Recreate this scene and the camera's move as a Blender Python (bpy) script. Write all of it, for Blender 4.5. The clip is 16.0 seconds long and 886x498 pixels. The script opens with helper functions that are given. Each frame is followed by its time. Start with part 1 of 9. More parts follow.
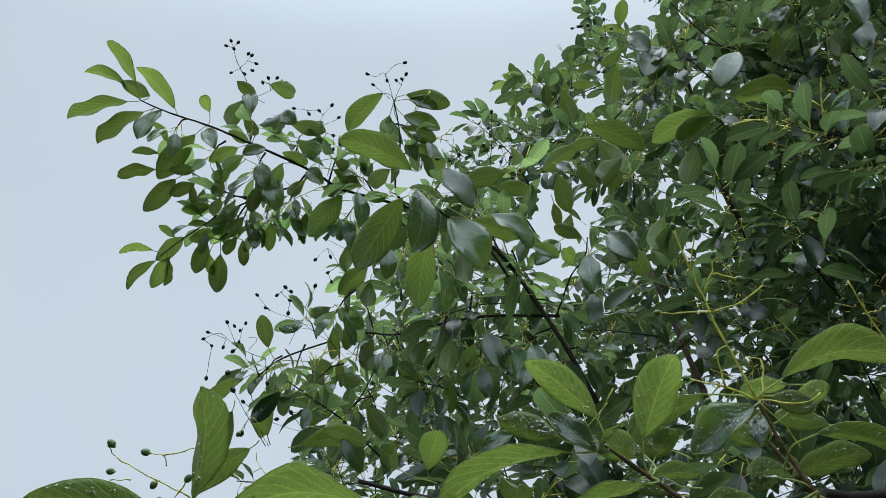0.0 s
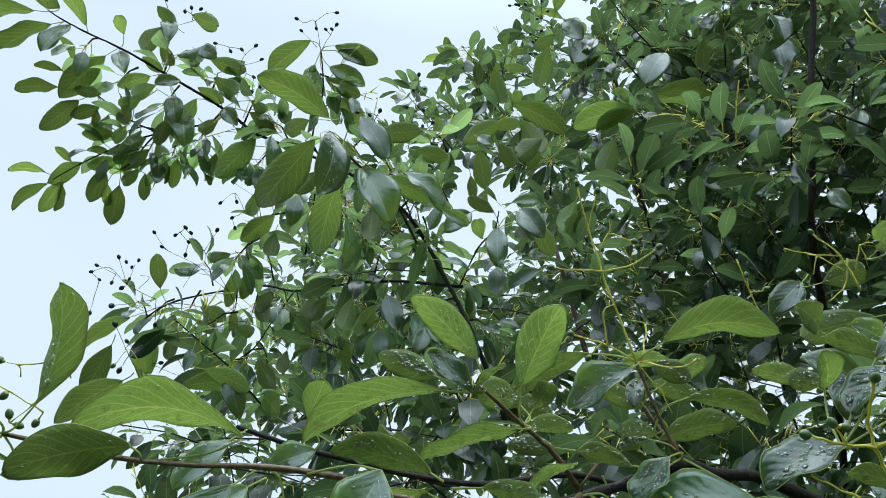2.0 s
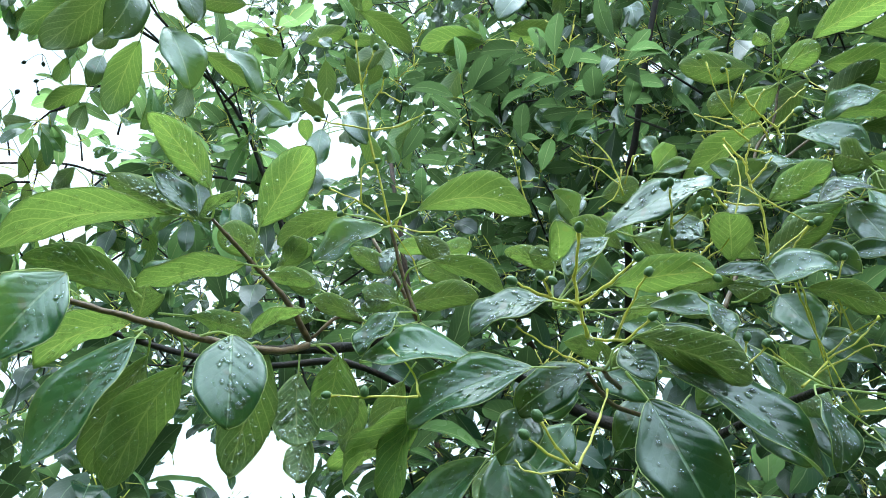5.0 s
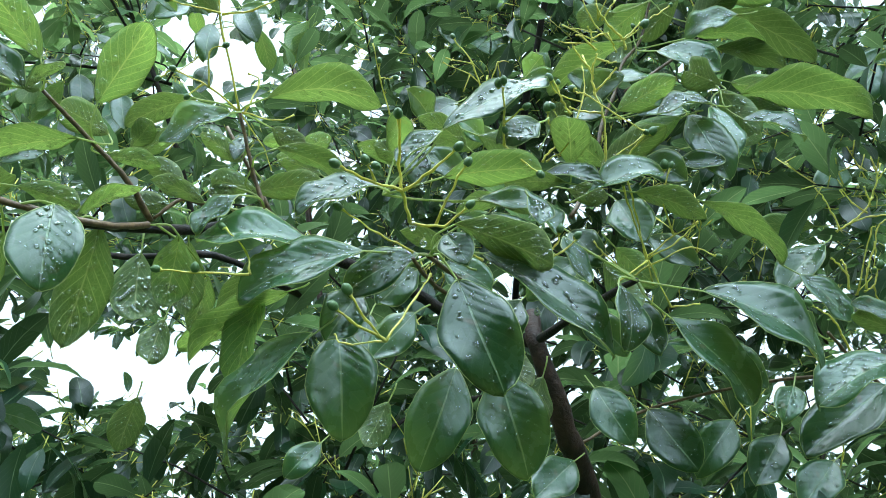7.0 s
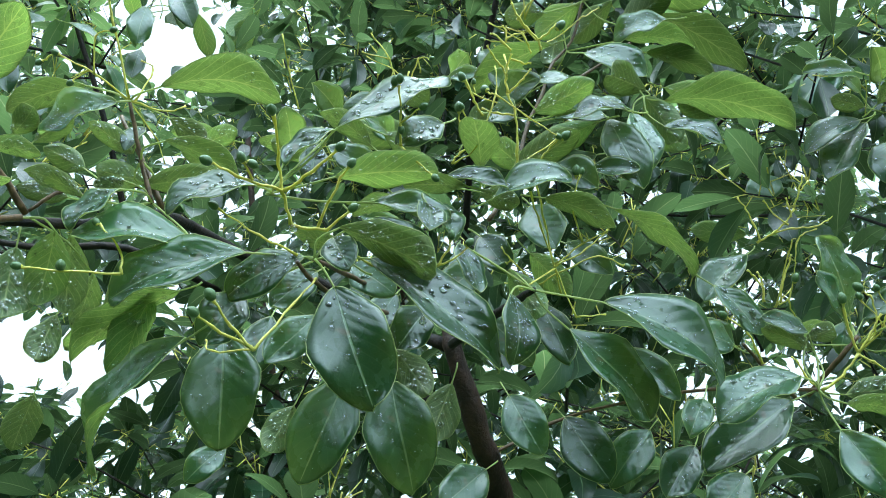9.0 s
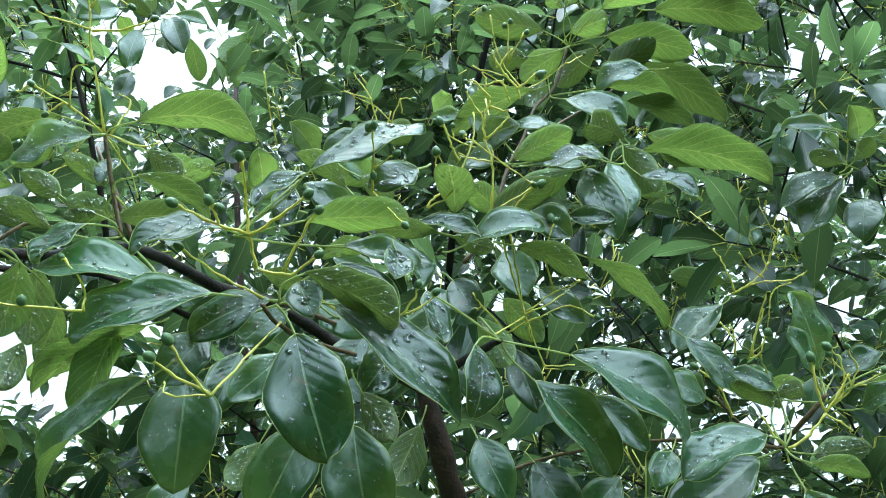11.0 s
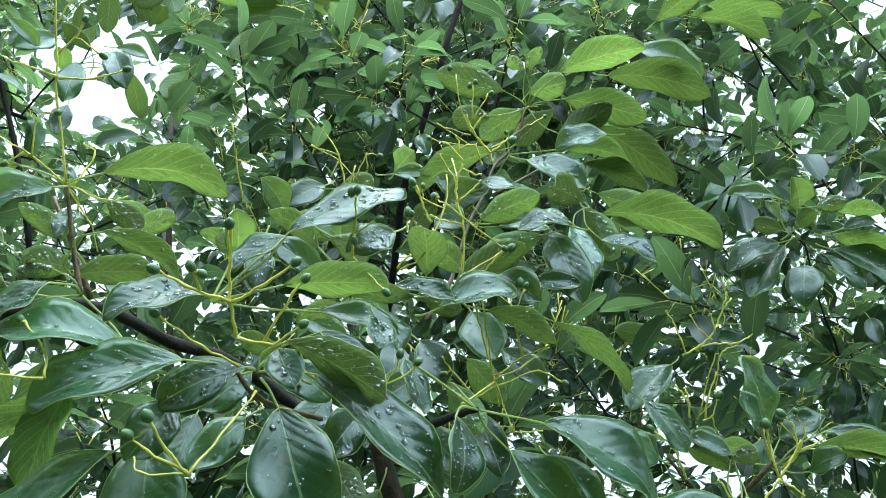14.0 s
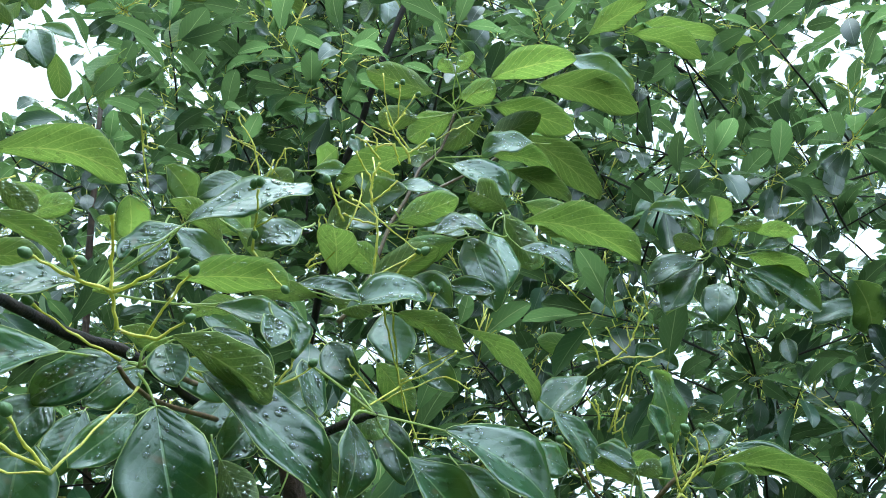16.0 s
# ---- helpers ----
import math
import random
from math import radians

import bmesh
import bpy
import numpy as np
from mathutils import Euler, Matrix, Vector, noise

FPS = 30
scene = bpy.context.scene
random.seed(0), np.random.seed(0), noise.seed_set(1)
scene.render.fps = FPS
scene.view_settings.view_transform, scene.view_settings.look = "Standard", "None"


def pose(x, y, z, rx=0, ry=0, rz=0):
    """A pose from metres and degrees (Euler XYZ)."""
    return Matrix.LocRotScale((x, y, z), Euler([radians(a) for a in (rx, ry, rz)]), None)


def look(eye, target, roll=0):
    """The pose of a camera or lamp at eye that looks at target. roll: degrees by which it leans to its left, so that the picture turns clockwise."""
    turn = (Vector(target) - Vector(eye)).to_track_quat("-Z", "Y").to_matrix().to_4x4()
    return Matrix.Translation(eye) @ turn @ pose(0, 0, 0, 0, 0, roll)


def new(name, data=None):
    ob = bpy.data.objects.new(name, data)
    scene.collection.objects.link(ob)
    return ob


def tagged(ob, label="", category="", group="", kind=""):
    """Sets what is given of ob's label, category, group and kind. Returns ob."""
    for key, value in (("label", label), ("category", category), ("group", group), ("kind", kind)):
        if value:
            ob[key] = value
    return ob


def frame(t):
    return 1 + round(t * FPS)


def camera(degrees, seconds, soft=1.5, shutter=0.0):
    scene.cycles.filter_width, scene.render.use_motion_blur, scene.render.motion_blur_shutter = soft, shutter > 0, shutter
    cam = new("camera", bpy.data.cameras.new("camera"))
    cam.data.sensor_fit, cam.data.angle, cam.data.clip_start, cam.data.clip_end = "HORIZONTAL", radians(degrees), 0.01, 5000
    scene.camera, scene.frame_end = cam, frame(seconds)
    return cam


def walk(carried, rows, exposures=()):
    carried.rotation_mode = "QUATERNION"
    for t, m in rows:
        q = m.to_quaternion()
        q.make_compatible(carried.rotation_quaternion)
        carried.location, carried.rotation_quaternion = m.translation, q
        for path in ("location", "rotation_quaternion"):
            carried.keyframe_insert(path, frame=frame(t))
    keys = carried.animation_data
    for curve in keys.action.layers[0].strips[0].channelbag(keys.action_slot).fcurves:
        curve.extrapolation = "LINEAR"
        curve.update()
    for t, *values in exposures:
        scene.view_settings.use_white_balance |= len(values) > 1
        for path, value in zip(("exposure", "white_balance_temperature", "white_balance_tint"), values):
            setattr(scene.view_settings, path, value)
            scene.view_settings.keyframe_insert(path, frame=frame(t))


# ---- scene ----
cam = camera(60.2, 16.0, soft=0.85)
PATH = [
    (0, (0.1390, 0.1045, 1.6706), (-0.0381, 1.7880, 2.7357), 1.80),
    (0.5, (0.1430, 0.1078, 1.6588), (-0.0129, 1.7930, 2.7245), 2.82),
    (1, (0.1470, 0.1137, 1.6595), (0.0480, 1.8134, 2.7089), 3.49),
    (1.5, (0.1500, 0.1323, 1.6554), (0.1010, 1.8344, 2.7043), 3.79),
    (2, (0.1540, 0.1369, 1.6498), (0.1940, 1.8462, 2.6874), 4.55),
    (2.5, (0.1540, 0.1482, 1.6470), (0.2670, 1.8591, 2.6766), 4.86),
    (3, (0.1710, 0.1547, 1.6427), (0.3451, 1.8674, 2.6606), 5.43),
    (3.5, (0.1800, 0.1671, 1.6299), (0.4161, 1.8786, 2.6375), 6.10),
    (4, (0.2060, 0.1750, 1.6217), (0.5110, 1.8824, 2.6176), 6.55),
    (4.5, (0.2230, 0.1797, 1.6151), (0.5819, 1.8839, 2.5985), 6.05),
    (5, (0.2410, 0.1747, 1.6055), (0.6469, 1.8846, 2.5602), 5.80),
    (5.2, (0.2460, 0.1728, 1.6043), (0.6720, 1.8874, 2.5418), 5.34),
    (7.3, (0.3040, 0.1470, 1.5825), (0.9580, 1.8689, 2.3618), 5.27),
    (7.5, (0.3110, 0.1470, 1.5825), (0.9712, 1.8665, 2.3617), 5.25),
    (8, (0.3190, 0.1467, 1.5845), (1.0070, 1.8556, 2.3634), 5.66),
    (8.5, (0.3300, 0.1428, 1.5931), (1.0379, 1.8421, 2.3750), 5.59),
    (9, (0.3430, 0.1429, 1.6022), (1.0582, 1.8414, 2.3791), 5.86),
    (9.2, (0.3450, 0.1446, 1.6054), (1.0693, 1.8367, 2.3878), 5.93),
    (11.3, (0.3540, 0.1316, 1.6231), (1.0681, 1.7914, 2.4805), 7.88),
    (11.5, (0.3550, 0.1333, 1.6263), (1.0689, 1.7849, 2.4997), 7.66),
    (12, (0.3520, 0.1233, 1.6263), (1.0579, 1.7725, 2.5104), 8.28),
    (12.5, (0.3550, 0.1240, 1.6284), (1.0630, 1.7714, 2.5144), 8.17),
    (13, (0.3580, 0.1125, 1.6332), (1.0669, 1.7460, 2.5438), 8.54),
    (13.5, (0.3260, 0.1352, 1.6366), (1.0980, 1.7300, 2.5644), 7.58),
    (14, (0.3150, 0.1467, 1.6328), (1.1831, 1.6828, 2.5745), 6.70),
    (14.5, (0.3160, 0.1336, 1.6334), (1.2270, 1.6396, 2.5831), 6.83),
    (15, (0.3340, 0.1394, 1.6350), (1.2883, 1.6176, 2.5860), 6.66),
    (15.5, (0.3370, 0.1466, 1.6338), (1.3157, 1.6051, 2.5902), 6.96),
    (16, (0.3410, 0.1431, 1.6384), (1.3213, 1.5910, 2.6093), 7.22),
]
EXPOSURES = [(0.0, 0.0, 6500, 9), (1.0, 0.1, 6450, 9), (2.0, 0.4, 6250, 7), (3.0, 0.8, 6000, 4), (3.5, 1.17, 5900, 2), (5.0, 1.22, 5900, -2), (11.3, 1.26, 5850, -2), (16.0, 1.26, 5850, -3)]
walk(cam, [(t, look(eye, target, roll)) for t, eye, target, roll in PATH], EXPOSURES)

SKY, SUN, ZENITH, TO_SUN = 1.0, 1.0, 4.5, (0.0, -0.3, 0.954)
CLOUD_LOW, CLOUD_HIGH = (0.56, 0.66, 0.76), (0.66, 0.75, 0.84)
NEAR_FOOT, FAR_FOOT = (0.95, 0.95, 0.0), (1.2, 1.9, 0.0)
EDGES = [(0.724, 0.497, -0.477), (0.913, 0.367, -0.176)]
GAPS = [((0.058, 1.792, 1.2), 3.6), ((0.08, 2.15, 0.4), 3.3), ((1.73, 0.65, 1.52), 1.0), ((1.85, 1.39, 0.48), 0.9), ((-0.1, 2.1, 0.36), 2.6), ((1.63, 1.085, 1.35), 0.8)]

# ---- light ----
world = bpy.data.worlds.new("overcast")
scene.world = world
world.use_nodes = True
wn, wl = world.node_tree.nodes, world.node_tree.links
wn.clear()
w_out, w_bg = wn.new("ShaderNodeOutputWorld"), wn.new("ShaderNodeBackground")
w_sky, w_mix = wn.new("ShaderNodeTexSky"), wn.new("ShaderNodeMixRGB")
w_sky.sky_type, w_sky.sun_disc = "NISHITA", False
w_sky.sun_elevation, w_sky.sun_rotation = radians(76), radians(0)
w_dim = wn.new("ShaderNodeMixRGB")
w_dim.blend_type = "MULTIPLY"
w_dim.inputs[0].default_value, w_dim.inputs[2].default_value = 1.0, (0.07, 0.07, 0.07, 1)
wl.new(w_sky.outputs[0], w_dim.inputs[1])
w_co, w_no, w_ramp = wn.new("ShaderNodeTexCoord"), wn.new("ShaderNodeTexNoise"), wn.new("ShaderNodeValToRGB")
w_no.inputs["Scale"].default_value, w_no.inputs["Detail"].default_value = 1.6, 3.0
wl.new(w_co.outputs["Generated"], w_no.inputs["Vector"])
wl.new(w_no.outputs[0], w_ramp.inputs[0])
w_ramp.color_ramp.elements[0].position, w_ramp.color_ramp.elements[0].color = 0.3, (*CLOUD_LOW, 1)
w_ramp.color_ramp.elements[1].position, w_ramp.color_ramp.elements[1].color = 0.7, (*CLOUD_HIGH, 1)
w_mix.inputs[0].default_value = 0.9
wl.new(w_dim.outputs[0], w_mix.inputs[1])
wl.new(w_ramp.outputs[0], w_mix.inputs[2])
w_dot, w_up = wn.new("ShaderNodeVectorMath"), wn.new("ShaderNodeMapRange")
w_dot.operation = "DOT_PRODUCT"
w_dot.inputs[1].default_value = TO_SUN
w_up.interpolation_type = "SMOOTHSTEP"
wl.new(w_co.outputs["Generated"], w_dot.inputs[0])
wl.new(w_dot.outputs["Value"], w_up.inputs[0])
for k, x in enumerate((0.46, 1.0, 1.0, ZENITH)):
    w_up.inputs[k + 1].default_value = x
w_over = wn.new("ShaderNodeMixRGB")
w_over.blend_type = "MULTIPLY"
w_over.inputs[0].default_value = 1.0
wl.new(w_mix.outputs[0], w_over.inputs[1])
wl.new(w_up.outputs[0], w_over.inputs[2])
wl.new(w_over.outputs[0], w_bg.inputs[0])
w_bg.inputs[1].default_value = SKY
wl.new(w_bg.outputs[0], w_out.inputs[0])
sun = new("sun", bpy.data.lights.new("sun", "SUN"))
sun.data.energy, sun.data.angle, sun.data.color = SUN, radians(60), (1.0, 0.97, 0.92)
sun.matrix_world = pose(0, 0, 8, -14, 0, 0)


# ---- materials ----
def shader(name):
    m = bpy.data.materials.new(name)
    m.use_nodes = True
    m.node_tree.nodes.clear()
    return m, m.node_tree.nodes, m.node_tree.links


def put_value(nodes, links, socket, v):
    if isinstance(v, bpy.types.NodeSocket):
        links.new(v, socket)
    else:
        socket.default_value = v


def calc(nodes, links, op, a, b=0.0, c=0.0):
    n = nodes.new("ShaderNodeMath")
    n.operation = op
    for i, v in enumerate((a, b, c)):
        put_value(nodes, links, n.inputs[i], v)
    return n.outputs[0]


def blend(nodes, links, f, a, b, how="MIX"):
    n = nodes.new("ShaderNodeMixRGB")
    n.blend_type = how
    for i, v in enumerate((f, a, b)):
        put_value(nodes, links, n.inputs[i], (*v, 1) if isinstance(v, tuple) and len(v) == 3 else v)
    return n.outputs[0]


def ramped(nodes, links, v, lo, hi, to_lo=0.0, to_hi=1.0):
    n = nodes.new("ShaderNodeMapRange")
    n.interpolation_type = "SMOOTHSTEP"
    for i, x in enumerate((v, lo, hi, to_lo, to_hi)):
        put_value(nodes, links, n.inputs[i], x)
    return n.outputs[0]


def noisy(nodes, links, scale, detail=3.0, coord="Object"):
    co, n = nodes.new("ShaderNodeTexCoord"), nodes.new("ShaderNodeTexNoise")
    n.inputs["Scale"].default_value, n.inputs["Detail"].default_value = scale, detail
    links.new(co.outputs[coord], n.inputs["Vector"])
    return n.outputs[0]


def leaf_shader(name, dark, light, vein, through_col, share, rough, islands, vein_share, gloss=0.5, wet=0.0):
    """A leaf's skin: grain, midrib and side veins along the blade, gloss and light that shines through."""
    m, nodes, links = shader(name)
    uv, sep = nodes.new("ShaderNodeUVMap"), nodes.new("ShaderNodeSeparateXYZ")
    uv.uv_map = "blade"
    links.new(uv.outputs[0], sep.inputs[0])
    u, v = sep.outputs[0], sep.outputs[1]
    off = calc(nodes, links, "ABSOLUTE", calc(nodes, links, "SUBTRACT", v, 0.5))
    if islands:
        rnd = nodes.new("ShaderNodeNewGeometry").outputs["Random Per Island"]
    else:
        rnd = nodes.new("ShaderNodeObjectInfo").outputs["Random"]
    mid = ramped(nodes, links, off, 0.008, 0.024, 1.0, 0.0)
    phase = calc(nodes, links, "SUBTRACT", calc(nodes, links, "MULTIPLY", u, 8.0), calc(nodes, links, "MULTIPLY", off, 5.5))
    wave = calc(nodes, links, "SINE", calc(nodes, links, "MULTIPLY", phase, 6.283))
    side = ramped(nodes, links, wave, 0.88, 1.0, 0.0, 1.0)
    if not islands:
        net, scaled = nodes.new("ShaderNodeTexVoronoi"), nodes.new("ShaderNodeMapping")
        net.feature = "DISTANCE_TO_EDGE"
        net.inputs["Scale"].default_value = 1.0
        scaled.inputs["Scale"].default_value = (26.0, 13.0, 1.0)
        links.new(uv.outputs[0], scaled.inputs["Vector"])
        links.new(scaled.outputs[0], net.inputs["Vector"])
        fine_net = ramped(nodes, links, net.outputs["Distance"], 0.0, 0.10, 0.45 * vein_share, 0.0)
        side = calc(nodes, links, "MAXIMUM", side, calc(nodes, links, "DIVIDE", fine_net, max(vein_share, 0.01)))
    grain = noisy(nodes, links, 60.0 if not islands else 9.0)
    fine = noisy(nodes, links, 700.0, 2.0)
    col = blend(nodes, links, ramped(nodes, links, grain, 0.3, 0.7), dark, light)
    if islands:
        tone = calc(nodes, links, "MULTIPLY_ADD", calc(nodes, links, "POWER", rnd, 2.0), 1.0, 0.6)
    else:
        tone = calc(nodes, links, "MULTIPLY_ADD", rnd, 0.56, 0.72)
    hue = nodes.new("ShaderNodeHueSaturation")
    put_value(nodes, links, hue.inputs["Hue"], calc(nodes, links, "ADD", 0.485, calc(nodes, links, "MULTIPLY", rnd, 0.03)))
    put_value(nodes, links, hue.inputs["Value"], tone)
    links.new(col, hue.inputs["Color"])
    lines = calc(nodes, links, "MAXIMUM", calc(nodes, links, "MULTIPLY", mid, 0.7), calc(nodes, links, "MULTIPLY", side, vein_share))
    col = blend(nodes, links, lines, hue.outputs[0], vein)
    spot = noisy(nodes, links, 55.0 if not islands else 30.0, 1.0)
    col = blend(nodes, links, ramped(nodes, links, spot, 0.77, 0.81, 0.0, 0.6), col, (0.10, 0.045, 0.02))
    p, tr, mix, out = (nodes.new("ShaderNode" + k) for k in ("BsdfPrincipled", "BsdfTranslucent", "MixShader", "OutputMaterial"))
    links.new(col, p.inputs["Base Color"])
    put_value(nodes, links, p.inputs["Roughness"], ramped(nodes, links, grain, 0.25, 0.75, rough - 0.07, rough + 0.12))
    p.inputs["Specular IOR Level"].default_value = gloss
    film = calc(nodes, links, "MULTIPLY", wet, calc(nodes, links, "ADD", 0.4, calc(nodes, links, "MULTIPLY", rnd, 1.2)))
    links.new(film, p.inputs["Coat Weight"])
    p.inputs["Coat Roughness"].default_value, p.inputs["Coat IOR"].default_value = 0.13, 1.4
    bump = nodes.new("ShaderNodeBump")
    bump.inputs["Strength"].default_value, bump.inputs["Distance"].default_value = 0.5, 0.0006
    relief = calc(nodes, links, "ADD", calc(nodes, links, "MULTIPLY", lines, -1.0), calc(nodes, links, "MULTIPLY", fine, 0.35))
    if not islands:
        relief = calc(nodes, links, "ADD", relief, calc(nodes, links, "MULTIPLY", wave, -0.2))
    links.new(relief, bump.inputs["Height"])
    links.new(bump.outputs[0], p.inputs["Normal"])
    shine = blend(nodes, links, calc(nodes, links, "MULTIPLY", lines, 1.3), through_col, (1.0, 1.0, 0.5))
    hue2 = nodes.new("ShaderNodeHueSaturation")
    put_value(nodes, links, hue2.inputs["Value"], tone)
    links.new(shine, hue2.inputs["Color"])
    links.new(hue2.outputs[0], tr.inputs[0])
    mix.inputs[0].default_value = share
    links.new(p.outputs[0], mix.inputs[1])
    links.new(tr.outputs[0], mix.inputs[2])
    links.new(mix.outputs[0], out.inputs[0])
    return m


def plain_shader(name, a, b, scale, rough, bump_by=0.0, wet=0.5, through_share=0.0, bump_scale=None):
    """A mottled skin in two tones, with grain and relief."""
    m, nodes, links = shader(name)
    grain = noisy(nodes, links, scale, 4.0)
    col = blend(nodes, links, ramped(nodes, links, grain, 0.3, 0.7), a, b)
    p, out = nodes.new("ShaderNodeBsdfPrincipled"), nodes.new("ShaderNodeOutputMaterial")
    links.new(col, p.inputs["Base Color"])
    put_value(nodes, links, p.inputs["Roughness"], ramped(nodes, links, grain, 0.2, 0.8, rough - 0.1, rough + 0.15))
    p.inputs["Specular IOR Level"].default_value = wet
    if bump_by:
        bump = nodes.new("ShaderNodeBump")
        bump.inputs["Strength"].default_value, bump.inputs["Distance"].default_value = 0.8, bump_by
        links.new(noisy(nodes, links, bump_scale or scale * 4, 3.0), bump.inputs["Height"])
        links.new(bump.outputs[0], p.inputs["Normal"])
    last = p.outputs[0]
    if through_share:
        tr, mix = nodes.new("ShaderNodeBsdfTranslucent"), nodes.new("ShaderNodeMixShader")
        links.new(col, tr.inputs[0])
        mix.inputs[0].default_value = through_share
        links.new(last, mix.inputs[1])
        links.new(tr.outputs[0], mix.inputs[2])
        last = mix.outputs[0]
    links.new(last, out.inputs[0])
    return m


M_TOP = leaf_shader("leaf_upper_skin", (0.008, 0.040, 0.018), (0.016, 0.062, 0.026), (0.16, 0.26, 0.12), (0.63, 0.83, 0.33), 0.28, 0.22, False, 0.10, 0.72, 0.30)
M_UNDER = leaf_shader("leaf_under_skin", (0.08, 0.15, 0.05), (0.11, 0.19, 0.07), (0.60, 0.64, 0.28), (0.72, 0.82, 0.36), 0.60, 0.36, False, 0.7, 0.5, 0.2)
M_RIM = plain_shader("leaf_margin", (0.42, 0.50, 0.16), (0.52, 0.58, 0.24), 200, 0.4, 0.0, 0.5, 0.55)
# One leaf in two tones: inner shade and outer light put into the colour.
M_SHADED_LEAF = leaf_shader("shaded_leaf_skin", (0.0035, 0.0155, 0.010), (0.010, 0.031, 0.017), (0.13, 0.22, 0.10), (0.42, 0.68, 0.22), 0.16, 0.27, True, 0.12, 0.42, 0.04)
M_LIT_LEAF = leaf_shader("lit_leaf_skin", (0.014, 0.048, 0.024), (0.030, 0.082, 0.040), (0.16, 0.26, 0.10), (0.50, 0.76, 0.25), 0.30, 0.26, True, 0.12, 0.55, 0.08)
M_BARK = plain_shader("wet_bark", (0.011, 0.009, 0.008), (0.036, 0.025, 0.020), 90, 0.6, 0.0015, 0.25)
M_RED_BARK = plain_shader("reddish_bark", (0.040, 0.022, 0.016), (0.10, 0.055, 0.040), 60, 0.6, 0.002, 0.4)
M_STEM = plain_shader("wet_stem_bark", (0.020, 0.011, 0.008), (0.060, 0.032, 0.023), 70, 0.6, 0.002, 0.3)
M_SHOOT = plain_shader("young_shoot_bark", (0.085, 0.050, 0.026), (0.19, 0.115, 0.055), 250, 0.45, 0.0004, 0.5)
M_STALK = plain_shader("fruit_stalk_skin", (0.70, 0.66, 0.11), (0.84, 0.76, 0.21), 300, 0.4, 0.0002, 0.5, 0.25)
M_DARK_STALK = plain_shader("ripe_stalk_skin", (0.06, 0.055, 0.03), (0.12, 0.11, 0.05), 300, 0.45)
M_FRUIT = plain_shader("unripe_fruit_skin", (0.075, 0.135, 0.045), (0.12, 0.19, 0.07), 300, 0.36, 0.0001, 0.5)
M_DARK_FRUIT = plain_shader("dark_fruit_skin", (0.012, 0.018, 0.02), (0.025, 0.035, 0.03), 300, 0.35)
M_ADDED_HEDGE = plain_shader("added_hedge_leaves", (0.015, 0.035, 0.012), (0.05, 0.09, 0.035), 6, 0.8, 0.05, 0.2)
M_GRASS = plain_shader("grass_ground", (0.02, 0.042, 0.012), (0.05, 0.08, 0.025), 3, 0.8, 0.02, 0.2)

def water_shader(name, bent, shine):
    """Clear water: part of the light goes straight through, part is bent, the rest is mirrored."""
    m, nodes, links = shader(name)
    r, t, g, f, m1, m2, out = (nodes.new("ShaderNode" + k) for k in ("BsdfRefraction", "BsdfTransparent", "BsdfGlossy", "Fresnel", "MixShader", "MixShader", "OutputMaterial"))
    r.inputs["IOR"].default_value, r.inputs["Roughness"].default_value = 1.33, 0.0
    g.inputs["Roughness"].default_value, f.inputs["IOR"].default_value = 0.03, 1.45
    m1.inputs[0].default_value = bent
    links.new(t.outputs[0], m1.inputs[1])
    links.new(r.outputs[0], m1.inputs[2])
    links.new(calc(nodes, links, "ADD", f.outputs[0], shine), m2.inputs[0])
    links.new(m1.outputs[0], m2.inputs[1])
    links.new(g.outputs[0], m2.inputs[2])
    links.new(m2.outputs[0], out.inputs[0])
    return m


M_WATER = water_shader("water_bead", 0.85, 0.015)
M_HANGING = water_shader("hanging_water", 0.6, 0.10)


# ---- shapes ----
def mesh_from(name, verts, faces, mats, slots=None, uvs=None):
    me = bpy.data.meshes.new(name)
    me.from_pydata([tuple(v) for v in verts], [], [tuple(f) for f in faces])
    for m in mats:
        me.materials.append(m)
    if slots is not None:
        me.polygons.foreach_set("material_index", slots)
    if uvs is not None:
        layer = me.uv_layers.new(name="blade")
        loop_v = np.empty(len(me.loops), dtype=np.int32)
        me.loops.foreach_get("vertex_index", loop_v)
        layer.data.foreach_set("uv", np.asarray(uvs, dtype=np.float32)[loop_v].ravel())
    me.polygons.foreach_set("use_smooth", np.ones(len(me.polygons), dtype=bool))
    me.update()
    return me


def half_width(u, lean):
    """Outline of the blade: elliptic, narrowed to the stalk, drawn out to a blunt tip."""
    w = np.clip(u, 0, 1) ** lean
    wide = np.sqrt(np.maximum(1 - (2 * w - 1) ** 2, 0))
    return wide * (1 - 0.22 * np.clip((u - 0.78) / 0.22, 0, 1) ** 1.3) * (1 - 0.5 * np.clip(1 - u / 0.36, 0, 1) ** 1.2)


